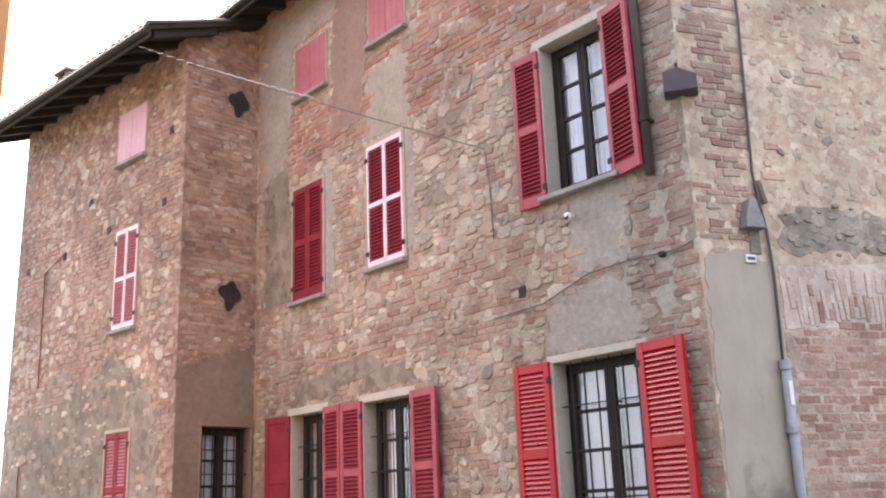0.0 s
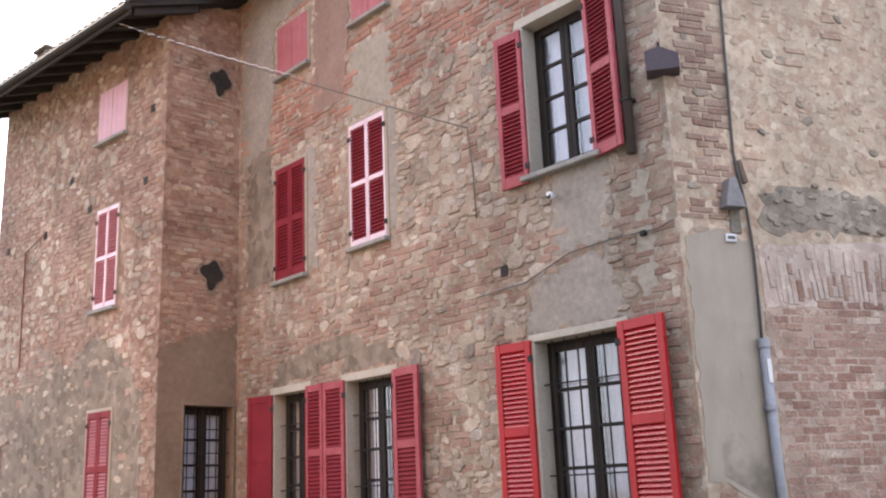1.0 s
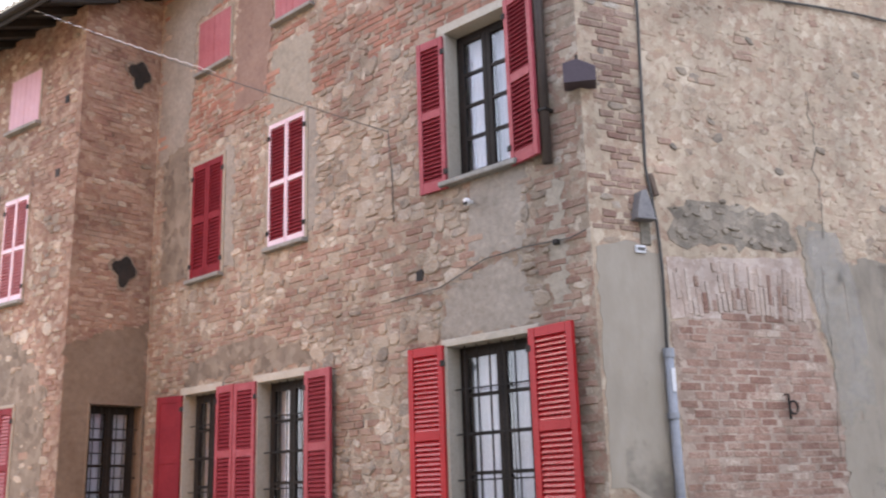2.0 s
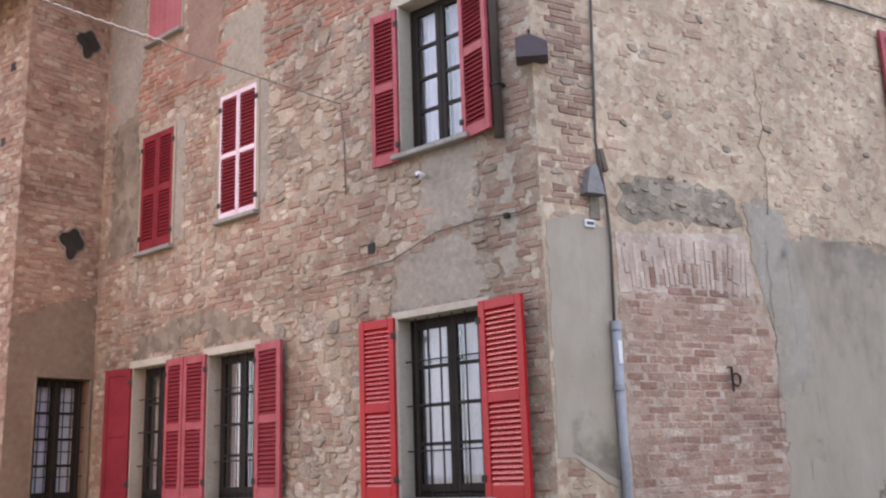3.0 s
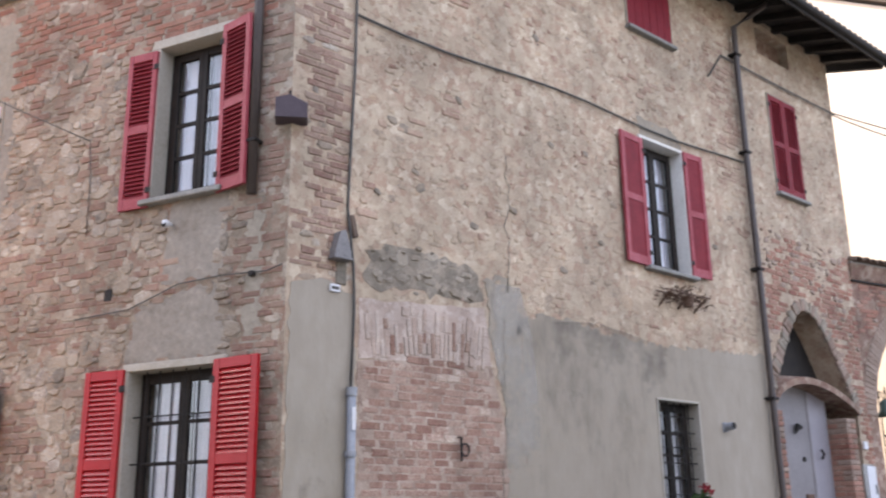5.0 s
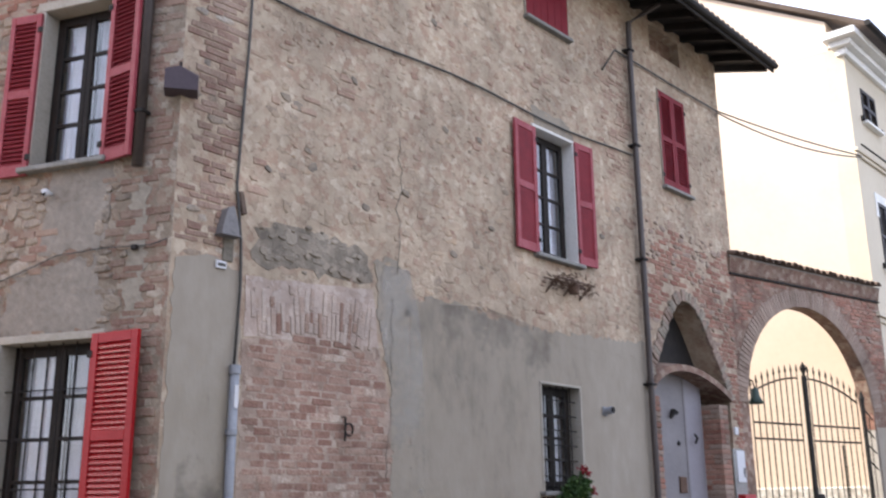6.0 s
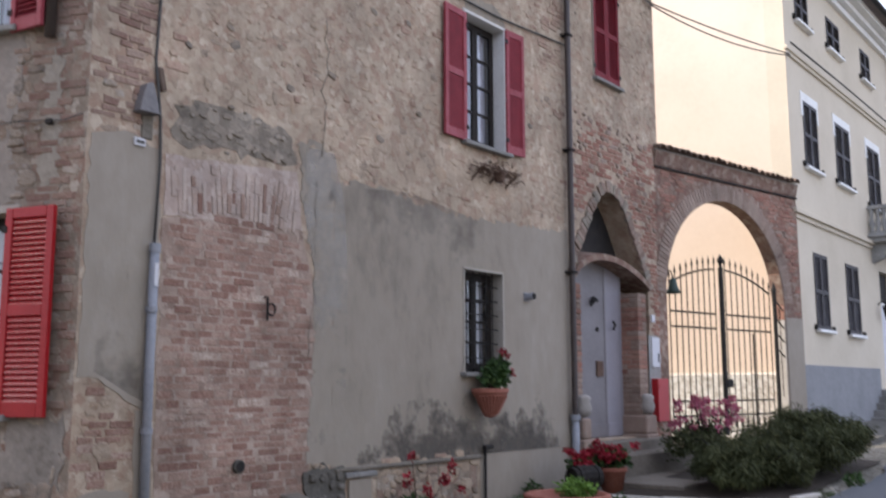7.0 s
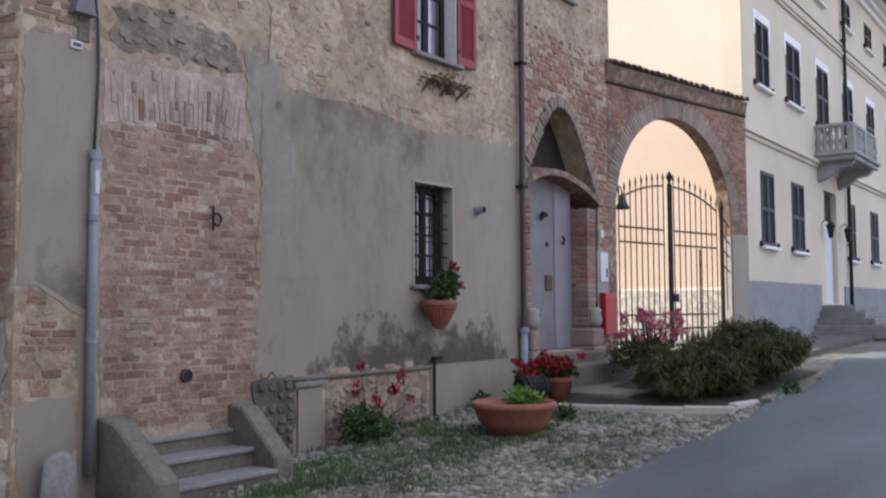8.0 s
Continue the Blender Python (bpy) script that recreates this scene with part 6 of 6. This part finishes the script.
for k in range(5):
    z1 = -0.19 - 0.165 * k
    e = 0.28 * k
    tagged(part("entrance_step", box(5.85 - e, 8.55 + e, -0.85 - e, -0.045, z1 - 0.163, z1, 0.012), STEPSTONE, None, matrix=F_C.copy()), "grey stone entrance step of the yellow house", "step", "entrance steps", "structure")
pv = bmesh.new()
prev = None
for k in range(24):
    x = 19.2 + 1.0 * k
    z = ground_z(x, 5) + 0.11
    ring = [pv.verts.new(p) for p in ((x, 4.35, z - 0.3), (x, 4.35, z), (x, 5.9, z + 0.02), (x, 5.9, z - 0.3))]
    if prev:
        for a in range(4):
            pv.faces.new((prev[a], prev[(a + 1) % 4], ring[(a + 1) % 4], ring[a]))
    else:
        pv.faces.new(ring)
    prev = ring
pv.faces.new(prev[::-1])
tagged(part("pavement", pv, OLDCONC, None), "worn raised pavement before the yellow house", "pavement", kind="structure")

# ---- steps below the bricked-up doorway ----
for r, z in (((1.0, 2.26, -0.06, 0.0), -1.38), ((1.0, 2.26, -0.36, 0.0), -1.54), ((1.0, 2.26, -0.68, 0.0), -1.72)):
    st = tagged(part("stone_step", box(r[0], r[1], r[2], r[3], -2.1, z - 0.05), CHEEK, None, matrix=F_B.copy()), "worn stone step with a pale slab tread", "step", "old doorway steps", "structure")
    part("tread", box(r[0] - 0.0, r[1], r[2] - 0.03, r[3], z - 0.048, z, 0.012), STEPSTONE, st, "pale worn slab")
for x0, x1, yf in ((0.77, 1.0, -0.84), (2.26, 2.5, -0.66)):
    ck = bmesh.new()
    pr = [(0.0, -2.1), (0.0, -1.14), (yf * 0.3, -1.18), (yf, -1.62), (yf - 0.06, -2.1)]
    a = [ck.verts.new((x0, y, z)) for y, z in pr]
    b = [ck.verts.new((x1, y, z)) for y, z in pr]
    ck.faces.new(a), ck.faces.new(b[::-1])
    for i in range(len(pr)):
        j = (i + 1) % len(pr)
        ck.faces.new((a[i], a[j], b[j], b[i]))
    bmesh.ops.bevel(ck, geom=ck.edges[:], offset=0.02, segments=1, affect="EDGES")
    tagged(part("step_cheek", ck, CHEEK, None, matrix=F_B.copy()), "weathered sloping cheek wall of the old steps", "cheek wall", kind="structure")
patch(wall_b, [(2.62, -1.9), (2.6, -0.92), (3.2, -0.92), (3.15, -1.9)], OLDCONC, "dark weathered footing", 0.03, 71, 0.1, 0.05)
for row in range(8):                                   # broken stones in the footing
    for col in range(4):
        if RNG.random() < 0.85:
            a, c = 2.62 + 0.135 * col + RNG.uniform(-0.03, 0.03), -1.86 + 0.115 * row + RNG.uniform(-0.02, 0.02)
            pts, out = stone_shape(RNG, a, a + RNG.uniform(0.08, 0.13), c, c + RNG.uniform(0.06, 0.1), "stone")
            v, f = [], []
            piece_mesh(v, f, pts, out + 0.012)
            link("stone", [(x, y - 0.03, z) for x, y, z in v], f, FOOTSTONE, wall_b)
md = thing("meter_hatch", F_B, "grey rendered meter hatch with a stone lintel", "hatch")
part("hatch", box(3.22, 3.58, -0.03, 0.0, -1.8, -1.08, 0.006), CEMENT, md)
part("lintel", box(3.15, 3.64, -0.06, 0.0, -1.06, -1.0, 0.01), STEPSTONE, md)
part("ledge", box(3.0, 5.62, -0.05, 0.0, -0.99, -0.945, 0.012), DAMP, wall_b, "rough edge of the render")
wp = thing("water_pipe", F_B, "thin dark pipe with a tap head by the wall", "pipe")
part("pipe", tube([(5.68, -0.04, -1.75), (5.68, -0.04, -0.84)], 0.018, 8), IRON, wp)
part("head", box(5.64, 5.82, -0.08, -0.02, -0.88, -0.83, 0.008), IRON, wp)
gd = part("wheel_guard", lathe([(0.16, -2.0), (0.15, -1.7), (0.12, -1.42), (0.05, -1.36)], 10), STEPSTONE, None, matrix=F_B @ pose(0.32, -0.18, 0), smooth=True)
tagged(gd, "worn pale stone wheel guard at the house corner", "guard stone")


# ---- plants and pots ----
def leaves(name, material, parent, spots, size, seed, thin=0.5, droop=0.0):
    """Many small two-faced leaves scattered in ellipsoids: spots are (centre, radii, how many)."""
    rng, v, f = random.Random(seed), [], []
    for c, r, n in spots:
        for _ in range(n):
            while True:
                q = Vector((rng.uniform(-1, 1), rng.uniform(-1, 1), rng.uniform(-1, 1)))
                if q.length < 1:
                    break
            q = q * (0.55 + 0.45 * rng.random()) if q.length > 0.5 else q
            p = Vector((c[0] + q.x * r[0], c[1] + q.y * r[1], c[2] + q.z * r[2]))
            d = Vector((q.x + rng.uniform(-0.8, 0.8), q.y + rng.uniform(-0.8, 0.8), rng.uniform(-0.6, 0.8) - droop)).normalized()
            s = d.cross(Vector((rng.uniform(-1, 1), rng.uniform(-1, 1), rng.uniform(-1, 1)))).normalized()
            ln = size * rng.uniform(0.6, 1.3)
            up = d.cross(s) * ln * 0.12
            o = len(v)
            v += [p, p + d * ln * 0.5 + s * ln * thin * 0.5 + up, p + d * ln, p + d * ln * 0.5 - s * ln * thin * 0.5 + up]
            f += [(o, o + 1, o + 2), (o, o + 2, o + 3)]
    ob = link(name, v, f, material, parent)
    return tagged(ob, kind="stuff")


def stems(parent, base, tips, radius=0.008):
    for t in tips:
        mid = Vector(base).lerp(Vector(t), 0.5) + Vector((0, 0, 0.05))
        part("stem", tube([base, mid, t], [radius, radius * 0.8, radius * 0.4], 5), EAVEWOOD, parent)


# big oval bowl with lime-green leaves
PX, PY = 9.81, 5.15
pz = ground_z(PX, PY)
bowl = thing("planter_bowl", Matrix.Translation((PX, PY, pz)), "wide terracotta bowl planter half filled with green leaves", "planter")
part("bowl", lathe([(0.22, 0.0), (0.27, 0.01), (0.40, 0.16), (0.45, 0.29), (0.48, 0.31), (0.485, 0.36), (0.45, 0.375), (0.42, 0.36), (0.40, 0.27), (0.2, 0.26)], 36), TERRACOTTA, bowl, smooth=True)
part("soil", lathe([(0.02, 0.27), (0.405, 0.28), (0.405, 0.29), (0.02, 0.30)], 24), SOIL, bowl)
leaves("foliage", LIMELEAF, bowl, [((0.18, 0.02, 0.40), (0.24, 0.2, 0.14), 420), ((0.3, -0.05, 0.36), (0.16, 0.16, 0.1), 160)], 0.06, 1)
# wall pot with red geraniums under the barred window
wp_ = thing("wall_planter", F_B @ pose(5.54, -0.22, -0.18), "fluted terracotta wall pot with a red geranium", "planter")
prof = [(0.03, -0.30), (0.09, -0.28), (0.16, -0.16), (0.225, -0.04), (0.255, 0.0), (0.27, 0.01), (0.27, 0.06), (0.24, 0.06), (0.23, 0.0), (0.05, 0.0)]
part("pot", lathe(prof, 28, 0.8), TERRACOTTA, wp_)
for k in range(14):
    a = -math.pi * (k + 0.5) / 14
    part("flute", tube([(0.11 * math.cos(a), 0.088 * math.sin(a), -0.26), (0.24 * math.cos(a), 0.19 * math.sin(a), -0.03)], [0.008, 0.018], 6), TERRACOTTA, wp_)
leaves("foliage", LEAF, wp_, [((0.1, 0.0, 0.2), (0.22, 0.15, 0.2), 420), ((0.22, 0, 0.32), (0.16, 0.12, 0.18), 200)], 0.07, 2, 0.9)
for k, spot in enumerate([((0.18, -0.08, 0.52), (0.07, 0.06, 0.05), 60), ((0.3, -0.05, 0.46), (0.05, 0.05, 0.04), 40), ((0.34, -0.1, 0.25), (0.05, 0.05, 0.05), 40)]):
    leaves("flower_head", REDPETAL, wp_, [spot], 0.035, 30 + k, 0.9)
stems(wp_, (0, 0, 0), [(0.18, -0.08, 0.5), (0.3, -0.05, 0.44), (0.34, -0.1, 0.24), (-0.05, 0, 0.3)])
# geraniums by the porch
for x, y, s, seed in ((11.75, 6.05, 1.0, 11), (12.05, 5.8, 1.1, 12)):
    gp = thing("flower_pot", Matrix.Translation((x, y, ground_z(x, y))) @ Matrix.Scale(s, 4), "terracotta pot full of red geraniums beside the terrace", "flower pot", "geranium pots")
    part("pot", lathe([(0.11, 0), (0.12, 0.0), (0.17, 0.24), (0.19, 0.25), (0.19, 0.3), (0.16, 0.3), (0.15, 0.26), (0.03, 0.26)], 20), TERRACOTTA, gp, smooth=True)
    leaves("foliage", LEAF, gp, [((0, 0, 0.38), (0.24, 0.24, 0.16), 300)], 0.07, seed, 0.9)
    r3 = random.Random(seed)
    for k in range(11):
        leaves("flower_head", REDPETAL, gp, [((r3.uniform(-0.24, 0.24), r3.uniform(-0.24, 0.1), r3.uniform(0.40, 0.58)), (0.07, 0.07, 0.055), 60)], 0.04, seed * 20 + k, 0.9)
    stems(gp, (0, 0, 0.25), [(0.15, 0, 0.5), (-0.15, 0.1, 0.5), (0, -0.15, 0.5)])
kg = thing("wooden_tub", Matrix.Translation((11.42, 5.85, ground_z(11.4, 5.9) + 0.28)) @ pose(0, 0, 0, 90, 0, 70), "small dark wooden tub lying on its side on a stone", "tub")
part("stone", box(-0.15, 0.15, -0.3, -0.158, -0.2, 0.2, 0.02), OLDCONC, kg)
# Solid black plug; the shade inside the tub is its colour.
part("core", lathe([(0.01, -0.2), (0.12, -0.2), (0.145, 0.0), (0.12, 0.2), (0.01, 0.2)], 14), IRON, kg, "black plug painting the tub's shaded inside")
for k in range(14):
    stave = bmesh.new()
    rings = [[stave.verts.new((r * math.cos(a), r * math.sin(a), z)) for r in (ro - 0.018, ro) for a in (2 * math.pi * (k + 0.04) / 14, 2 * math.pi * (k + 0.96) / 14)] for ro, z in ((0.13, -0.22), (0.155, -0.08), (0.155, 0.08), (0.13, 0.22))]
    for lo_, hi_ in zip(rings, rings[1:]):
        for i, j in ((0, 1), (1, 3), (3, 2), (2, 0)):
            stave.faces.new((lo_[i], lo_[j], hi_[j], hi_[i]))
    for e_ in (rings[0], rings[-1]):
        stave.faces.new((e_[0], e_[1], e_[3], e_[2]))
    bmesh.ops.recalc_face_normals(stave, faces=stave.faces)
    part("stave", stave, EAVEWOOD, kg)
for z in (-0.14, 0.14):
    part("hoop", lathe([(0.15, z - 0.02), (0.159, z - 0.02), (0.159, z + 0.02), (0.15, z + 0.02)], 16), IRON, kg)
# climbing red flowers against the rubble foot
rp = thing("flowering_plant", Matrix.Translation((4.76 + 4.05, 6.45, ground_z(8.8, 6.4))), "dark green plant with small coral-red flower spikes by the wall", "plant")
leaves("foliage", LEAF, rp, [((-0.1, 0, 0.22), (0.42, 0.22, 0.26), 700), ((0.25, 0, 0.15), (0.3, 0.2, 0.16), 260)], 0.07, 21, 0.45)
for k, spot in enumerate([((-0.15, -0.02, 0.86), (0.03, 0.03, 0.08), 40), ((-0.2, 0, 0.6), (0.04, 0.04, 0.12), 60), ((0.45, 0, 0.55), (0.07, 0.05, 0.09), 90), ((0.6, 0, 0.7), (0.04, 0.04, 0.1), 50), ((0.1, -0.05, 0.45), (0.05, 0.05, 0.1), 60), ((0.8, 0, 0.42), (0.04, 0.04, 0.06), 30)]):
    leaves("flower_head", REDPETAL, rp, [spot], 0.04, 220 + k, 0.8)
stems(rp, (0, 0, 0), [(-0.15, -0.02, 0.85), (-0.2, 0, 0.6), (0.45, 0, 0.55), (0.6, 0, 0.7), (0.1, -0.05, 0.45), (0.8, 0, 0.4)], 0.006)
# planting bed with the drooping shrub
bed = thing("planting_bed", Matrix.Identity(4), "planting bed edged with pale stone kerbs", "bed", "", "structure")
kerb_line = [(11.38, 5.75), (11.62, 4.3), (11.95, 3.42), (12.7, 3.3)]
for (xa, ya), (xb, yb) in zip(kerb_line, kerb_line[1:]):
    n = max(1, round(math.hypot(xb - xa, yb - ya) / 0.55))
    for k in range(n):
        t = (k + 0.5) / n
        x, y = xa + (xb - xa) * t, ya + (yb - ya) * t
        part("kerb_stone", box(-0.3, 0.3, -0.06, 0.06, -0.2, 0.085 + RNG.uniform(-0.008, 0.008), 0.012), KERB, bed, "", pose(x, y, ground_z(x, y), 0, 0, math.degrees(math.atan2(yb - ya, xb - xa)) + RNG.uniform(-3, 3)))
sb = bmesh.new()
prev = None
for k in range(10):
    x = 11.75 + 0.5 * k
    ring = [sb.verts.new((x, y, ground_z(x, y) + h)) for y, h in ((3.9 if k == 0 else 3.45, 0.03), (4.1, 0.07), (5.6, 0.05))]
    if prev:
        sb.faces.new((prev[0], prev[1], ring[1], ring[0])), sb.faces.new((prev[1], prev[2], ring[2], ring[1]))
    prev = ring
part("soil", sb, SOIL, bed)
for cx, cy, rx, ry, h, n, seed in ((12.8, 4.2, 0.98, 0.72, 0.7, 26000, 31), (14.55, 3.95, 1.4, 0.72, 0.88, 26000, 32)):
    z = ground_z(cx, cy) + 0.08
    sh = thing("drooping_shrub", Matrix.Translation((cx, cy, z)), "low spreading evergreen shrub with drooping twigs", "shrub", "shrubs in the bed")
    spots = [((0, 0, h * 0.42), (rx * 0.82, ry * 0.82, h * 0.48), n // 3)]
    r2 = random.Random(seed)
    for k in range(44):
        a, q = 2 * math.pi * k / 44 + r2.uniform(-0.1, 0.1), r2.uniform(0.3, 0.95)
        spots.append(((rx * q * math.cos(a), ry * q * math.sin(a), h * (r2.uniform(0.55, 1.05) - 0.4 * q)), (rx * r2.uniform(0.1, 0.26), ry * r2.uniform(0.12, 0.3), h * r2.uniform(0.12, 0.32)), n // 64))
    leaves("foliage", NEEDLE, sh, spots, 0.10, seed, 0.085, 0.9)
    tips = [(rx * 0.85 * math.cos(a) * r2.uniform(0.6, 1.1), ry * 0.85 * math.sin(a), h * r2.uniform(0.3, 0.9)) for a in [2 * math.pi * k / 18 for k in range(18)]]
    stems(sh, (0, 0, 0), tips, 0.016)
vl = thing("valerian_plant", Matrix.Translation((14.6, 5.55, -1.22)), "tall loose plant with dusty pink flower heads by the gate", "plant")
leaves("foliage", NEEDLE, vl, [((0, 0, 0.3), (0.8, 0.3, 0.35), 900), ((-0.7, 0.1, 0.28), (0.5, 0.25, 0.3), 500)], 0.09, 41, 0.4)
r2 = random.Random(43)
heads = [(r2.uniform(-1.0, 1.2), r2.uniform(-0.25, 0.25), r2.uniform(0.5, 0.95)) for _ in range(54)]
for k, p in enumerate(heads):
    leaves("flower_head", PINKPETAL, vl, [(p, (0.07, 0.06, 0.07), 40)], 0.04, 420 + k, 0.8)
stems(vl, (0, 0, 0), heads, 0.006)
for x, y, seed in ((13.6, 3.15, 51), (10.75, 5.0, 52), (11.3, 6.55, 53)):
    wd_ = thing("weed_tuft", Matrix.Translation((x, y, ground_z(x, y))), "small green weed tuft by the kerb", "weed", "weed tufts")
    leaves("foliage", LEAF, wd_, [((0, 0, 0.1), (0.16, 0.12, 0.12), 160)], 0.07, seed, 0.4)

ws = thing("wall_shrub", F_V @ pose(0.35, -0.5, -1.9), "leafy green shrub below the wing's side window", "shrub")
leaves("foliage", LEAF, ws, [((0, 0, 0.75), (0.38, 0.3, 0.72), 1500), ((0.1, 0, 1.3), (0.2, 0.18, 0.25), 300)], 0.08, 71, 0.5)
stems(ws, (0, 0, 0), [(0.1, 0, 1.4), (-0.2, 0.1, 1.1), (0.25, -0.1, 1.0), (0, 0.1, 1.2)], 0.014)

# ---- loose ground cover ----
rng = random.Random(61)
v, f = [], []
count = 0
while count < 9000:
    x, y = rng.uniform(5.5, 13.5), rng.uniform(2.9, 6.7)
    edge = road_edge(x)
    if y < edge - 0.12 or (x > 11.5 and y > 3.4):
        continue
    if rng.random() > (0.95 if y < 4.9 else 0.45):
        continue
    count += 1
    r = rng.choice((0.012, 0.02, 0.028, 0.04, 0.055)) * rng.uniform(0.8, 1.2)
    z = ground_z(x, y) + 0.004
    o, n, a0 = len(v), 6, rng.uniform(0, 1)
    sx = rng.uniform(0.8, 1.4)
    for k in range(n):
        a = 2 * math.pi * (k + a0) / n
        v.append((x + r * sx * math.cos(a) * rng.uniform(0.85, 1.1), y + r * math.sin(a) * rng.uniform(0.85, 1.1), z - 0.005))
    for k in range(n):
        q = v[o + k]
        v.append((x + (q[0] - x) * 0.7, y + (q[1] - y) * 0.7, z + r * rng.uniform(0.3, 0.6)))
    for k in range(n):
        j = (k + 1) % n
        f.append((o + k, o + j, o + n + j, o + n + k))
    f.append(tuple(o + n + k for k in range(n)))
tagged(link("cobbles", v, f, PEBBLE), "loose grey cobbles and pebbles set in dirt", "cobbles", kind="stuff")
v, f = [], []
count = 0
while count < 19000:
    x, y = rng.uniform(6.0, 13.0), rng.uniform(2.7, 6.72)
    dens = noise.noise((x * 1.3, y * 1.9, 7.0)) + 0.12 + (0.3 if 4.7 < y < 6.3 else -0.12)
    if x > 11.4 and y > 3.4 or y < road_edge(x) + 0.05 or rng.random() > dens:
        continue
    count += 1
    z = ground_z(x, y)
    h, a = rng.uniform(0.03, 0.09), rng.uniform(0, 6.28)
    dx, dy = 0.006 * math.cos(a), 0.006 * math.sin(a)
    lx, ly = rng.uniform(-0.03, 0.03), rng.uniform(-0.03, 0.03)
    o = len(v)
    v += [(x - dx, y - dy, z), (x + dx, y + dy, z), (x + lx, y + ly, z + h)]
    f.append((o, o + 1, o + 2))
tagged(link("grass", v, f, GRASS), "patchy short grass between the cobbles", "grass", kind="stuff")
# orange house across the street
tagged(part("wall_orange", box(-5.0, -0.80, 6.4, 7.0, -2.2, 8.5, 0.01), ORANGE, None), "smooth orange rendered wall of the opposite house", "wall", kind="structure")
# unseen blocks added behind and beside the walk: close the street, dim low walls
for nm, r, top, mat, text in (("sky_blocker_side", (-9.0, -3.6, -9.0, 6.38), 7.2, BLOCKERGREY, "unseen plain block added to shade the lower walls from the side"), ("sky_blocker_back", (-3.5, 13.0, -11.0, -7.5), 5.8, BLOCKERGREY, "unseen plain block added to shade the lower walls from behind")):
    tagged(part(nm, box(r[0], r[1], r[2], r[3], -2.6, top, 0.02), mat, None), text, "wall", kind="structure")
# bricks set upright over the bricked-up doorway
for k in range(27):
    x = 0.87 + 1.53 * (k + 0.5) / 27
    z = 1.46 + 0.09 * math.sin(math.pi * k / 26) + RNG.uniform(-0.03, 0.03)
    lean = 7.0 * (k - 13) / 13 + RNG.uniform(-3.5, 3.5)
    end = z + RNG.uniform(0.40, 0.5)
    while z < end - 0.06:
        h = min(end - z, RNG.choice((0.12, 0.2, 0.26, 0.3))) * RNG.uniform(0.85, 1.1)
        w = RNG.uniform(0.02, 0.029)
        if RNG.random() > 0.14:
            part("brick", box(-w, w, -0.008 - 0.012 * RNG.random(), 0.01, -h / 2, h / 2 - 0.012, 0.004), M["chalk" if RNG.random() < 0.85 else "pale", "object"], wall_b, "", pose(x + RNG.uniform(-0.006, 0.006), 0, z + h / 2, 0, lean, 0))
        x += math.tan(radians(lean)) * h
        z += h

# dark river cobbles set in the pale wall
COBBLE = surface("dark_river_cobble", [(0.10, 0.088, 0.075), (0.16, 0.138, 0.115), (0.21, 0.175, 0.135)], 0.8, 4, 30, 0.4, "object", 0.6, smear=(0.33, 0.255, 0.185), smear_most=0.6)
rc = random.Random(77)
for x, z, w in ((1.19, 3.91, 0.15), (1.36, 3.86, 0.15), (1.55, 3.26, 0.14), (1.48, 3.42, 0.1), (3.58, 4.25, 0.12), (2.1, 4.4, 0.11), (2.9, 3.3, 0.12), (3.7, 2.75, 0.13), (4.2, 4.3, 0.11), (1.0, 3.1, 0.1), (2.3, 3.0, 0.12), (4.4, 3.2, 0.1), (3.4, 5.6, 0.12), (6.9, 3.6, 0.12)):
    pts, out = stone_shape(rc, -w / 2, w / 2, -w * 0.3, w * 0.3, "stone")
    v, f = [], []
    piece_mesh(v, f, pts, out * 0.5 + 0.004)
    link("stone", v, f, COBBLE, wall_b, pose(x, 0, z, 0, rc.uniform(-30, 30), 0))

# ---- loose pieces of the walls, last ----
masonry(wall_a, -7.38, -0.005, BASE + 0.1, 4.7, style_a, 11, (-2.9, -0.2, 0.4, 3.6), 300, "", 0.65)
masonry(wall_a, -7.38, -0.005, 4.72, EAVE - 0.05, style_a, 19, None, 0, "red_", 0.65)
masonry(wall_b, 0.005, 0.70, 2.09, EAVE - 0.05, style_b, 21, None, 0, "", 0.5)
masonry(wall_b, 0.005, 0.70, BASE + 0.1, 2.08, style_b, 22, None, 0, "light_", 0.3)
masonry(wall_b, 0.705, 7.94, BASE + 0.1, EAVE - 0.05, style_b, 12, (0.78, 2.7, -1.3, 2.0), 300, "light_", 0.3)
masonry(wall_b, 7.95, 11.02, -1.5, 4.1, style_b, 16, (8, 11.03, 1.5, 4.0), 150, "red_")
masonry(wall_b, 7.95, 11.02, 4.1, EAVE_B - 0.05, style_b, 20, None, 0, "light_", 0.4)
masonry(wall_b, 0.84, 2.42, 2.12, 2.66, style_band, 18, None, 0, "grey_", 1.0)
masonry(wall_b, 2.62, 5.58, -1.9, -0.98, style_low, 17, (3.6, 5.6, -1.9, -0.9), 120, "light_", 1.0)
masonry(wall_v, 0.005, 1.15, BASE + 0.1, 7.25, style_v, 13, (0, 1.2, 1.5, 7.3), 250, "", 0.6)
masonry(wall_w, -5.03, -0.005, BASE + 0.1, 6.8, style_w, 14, (-1.7, 0, 1.0, 6.0), 300, "", 0.6)
masonry(wall_r, 0.01, 4.67, BASE + 0.2, 3.9, style_r, 15, (0, 4.68, 1.0, 3.3), 150, "red_")
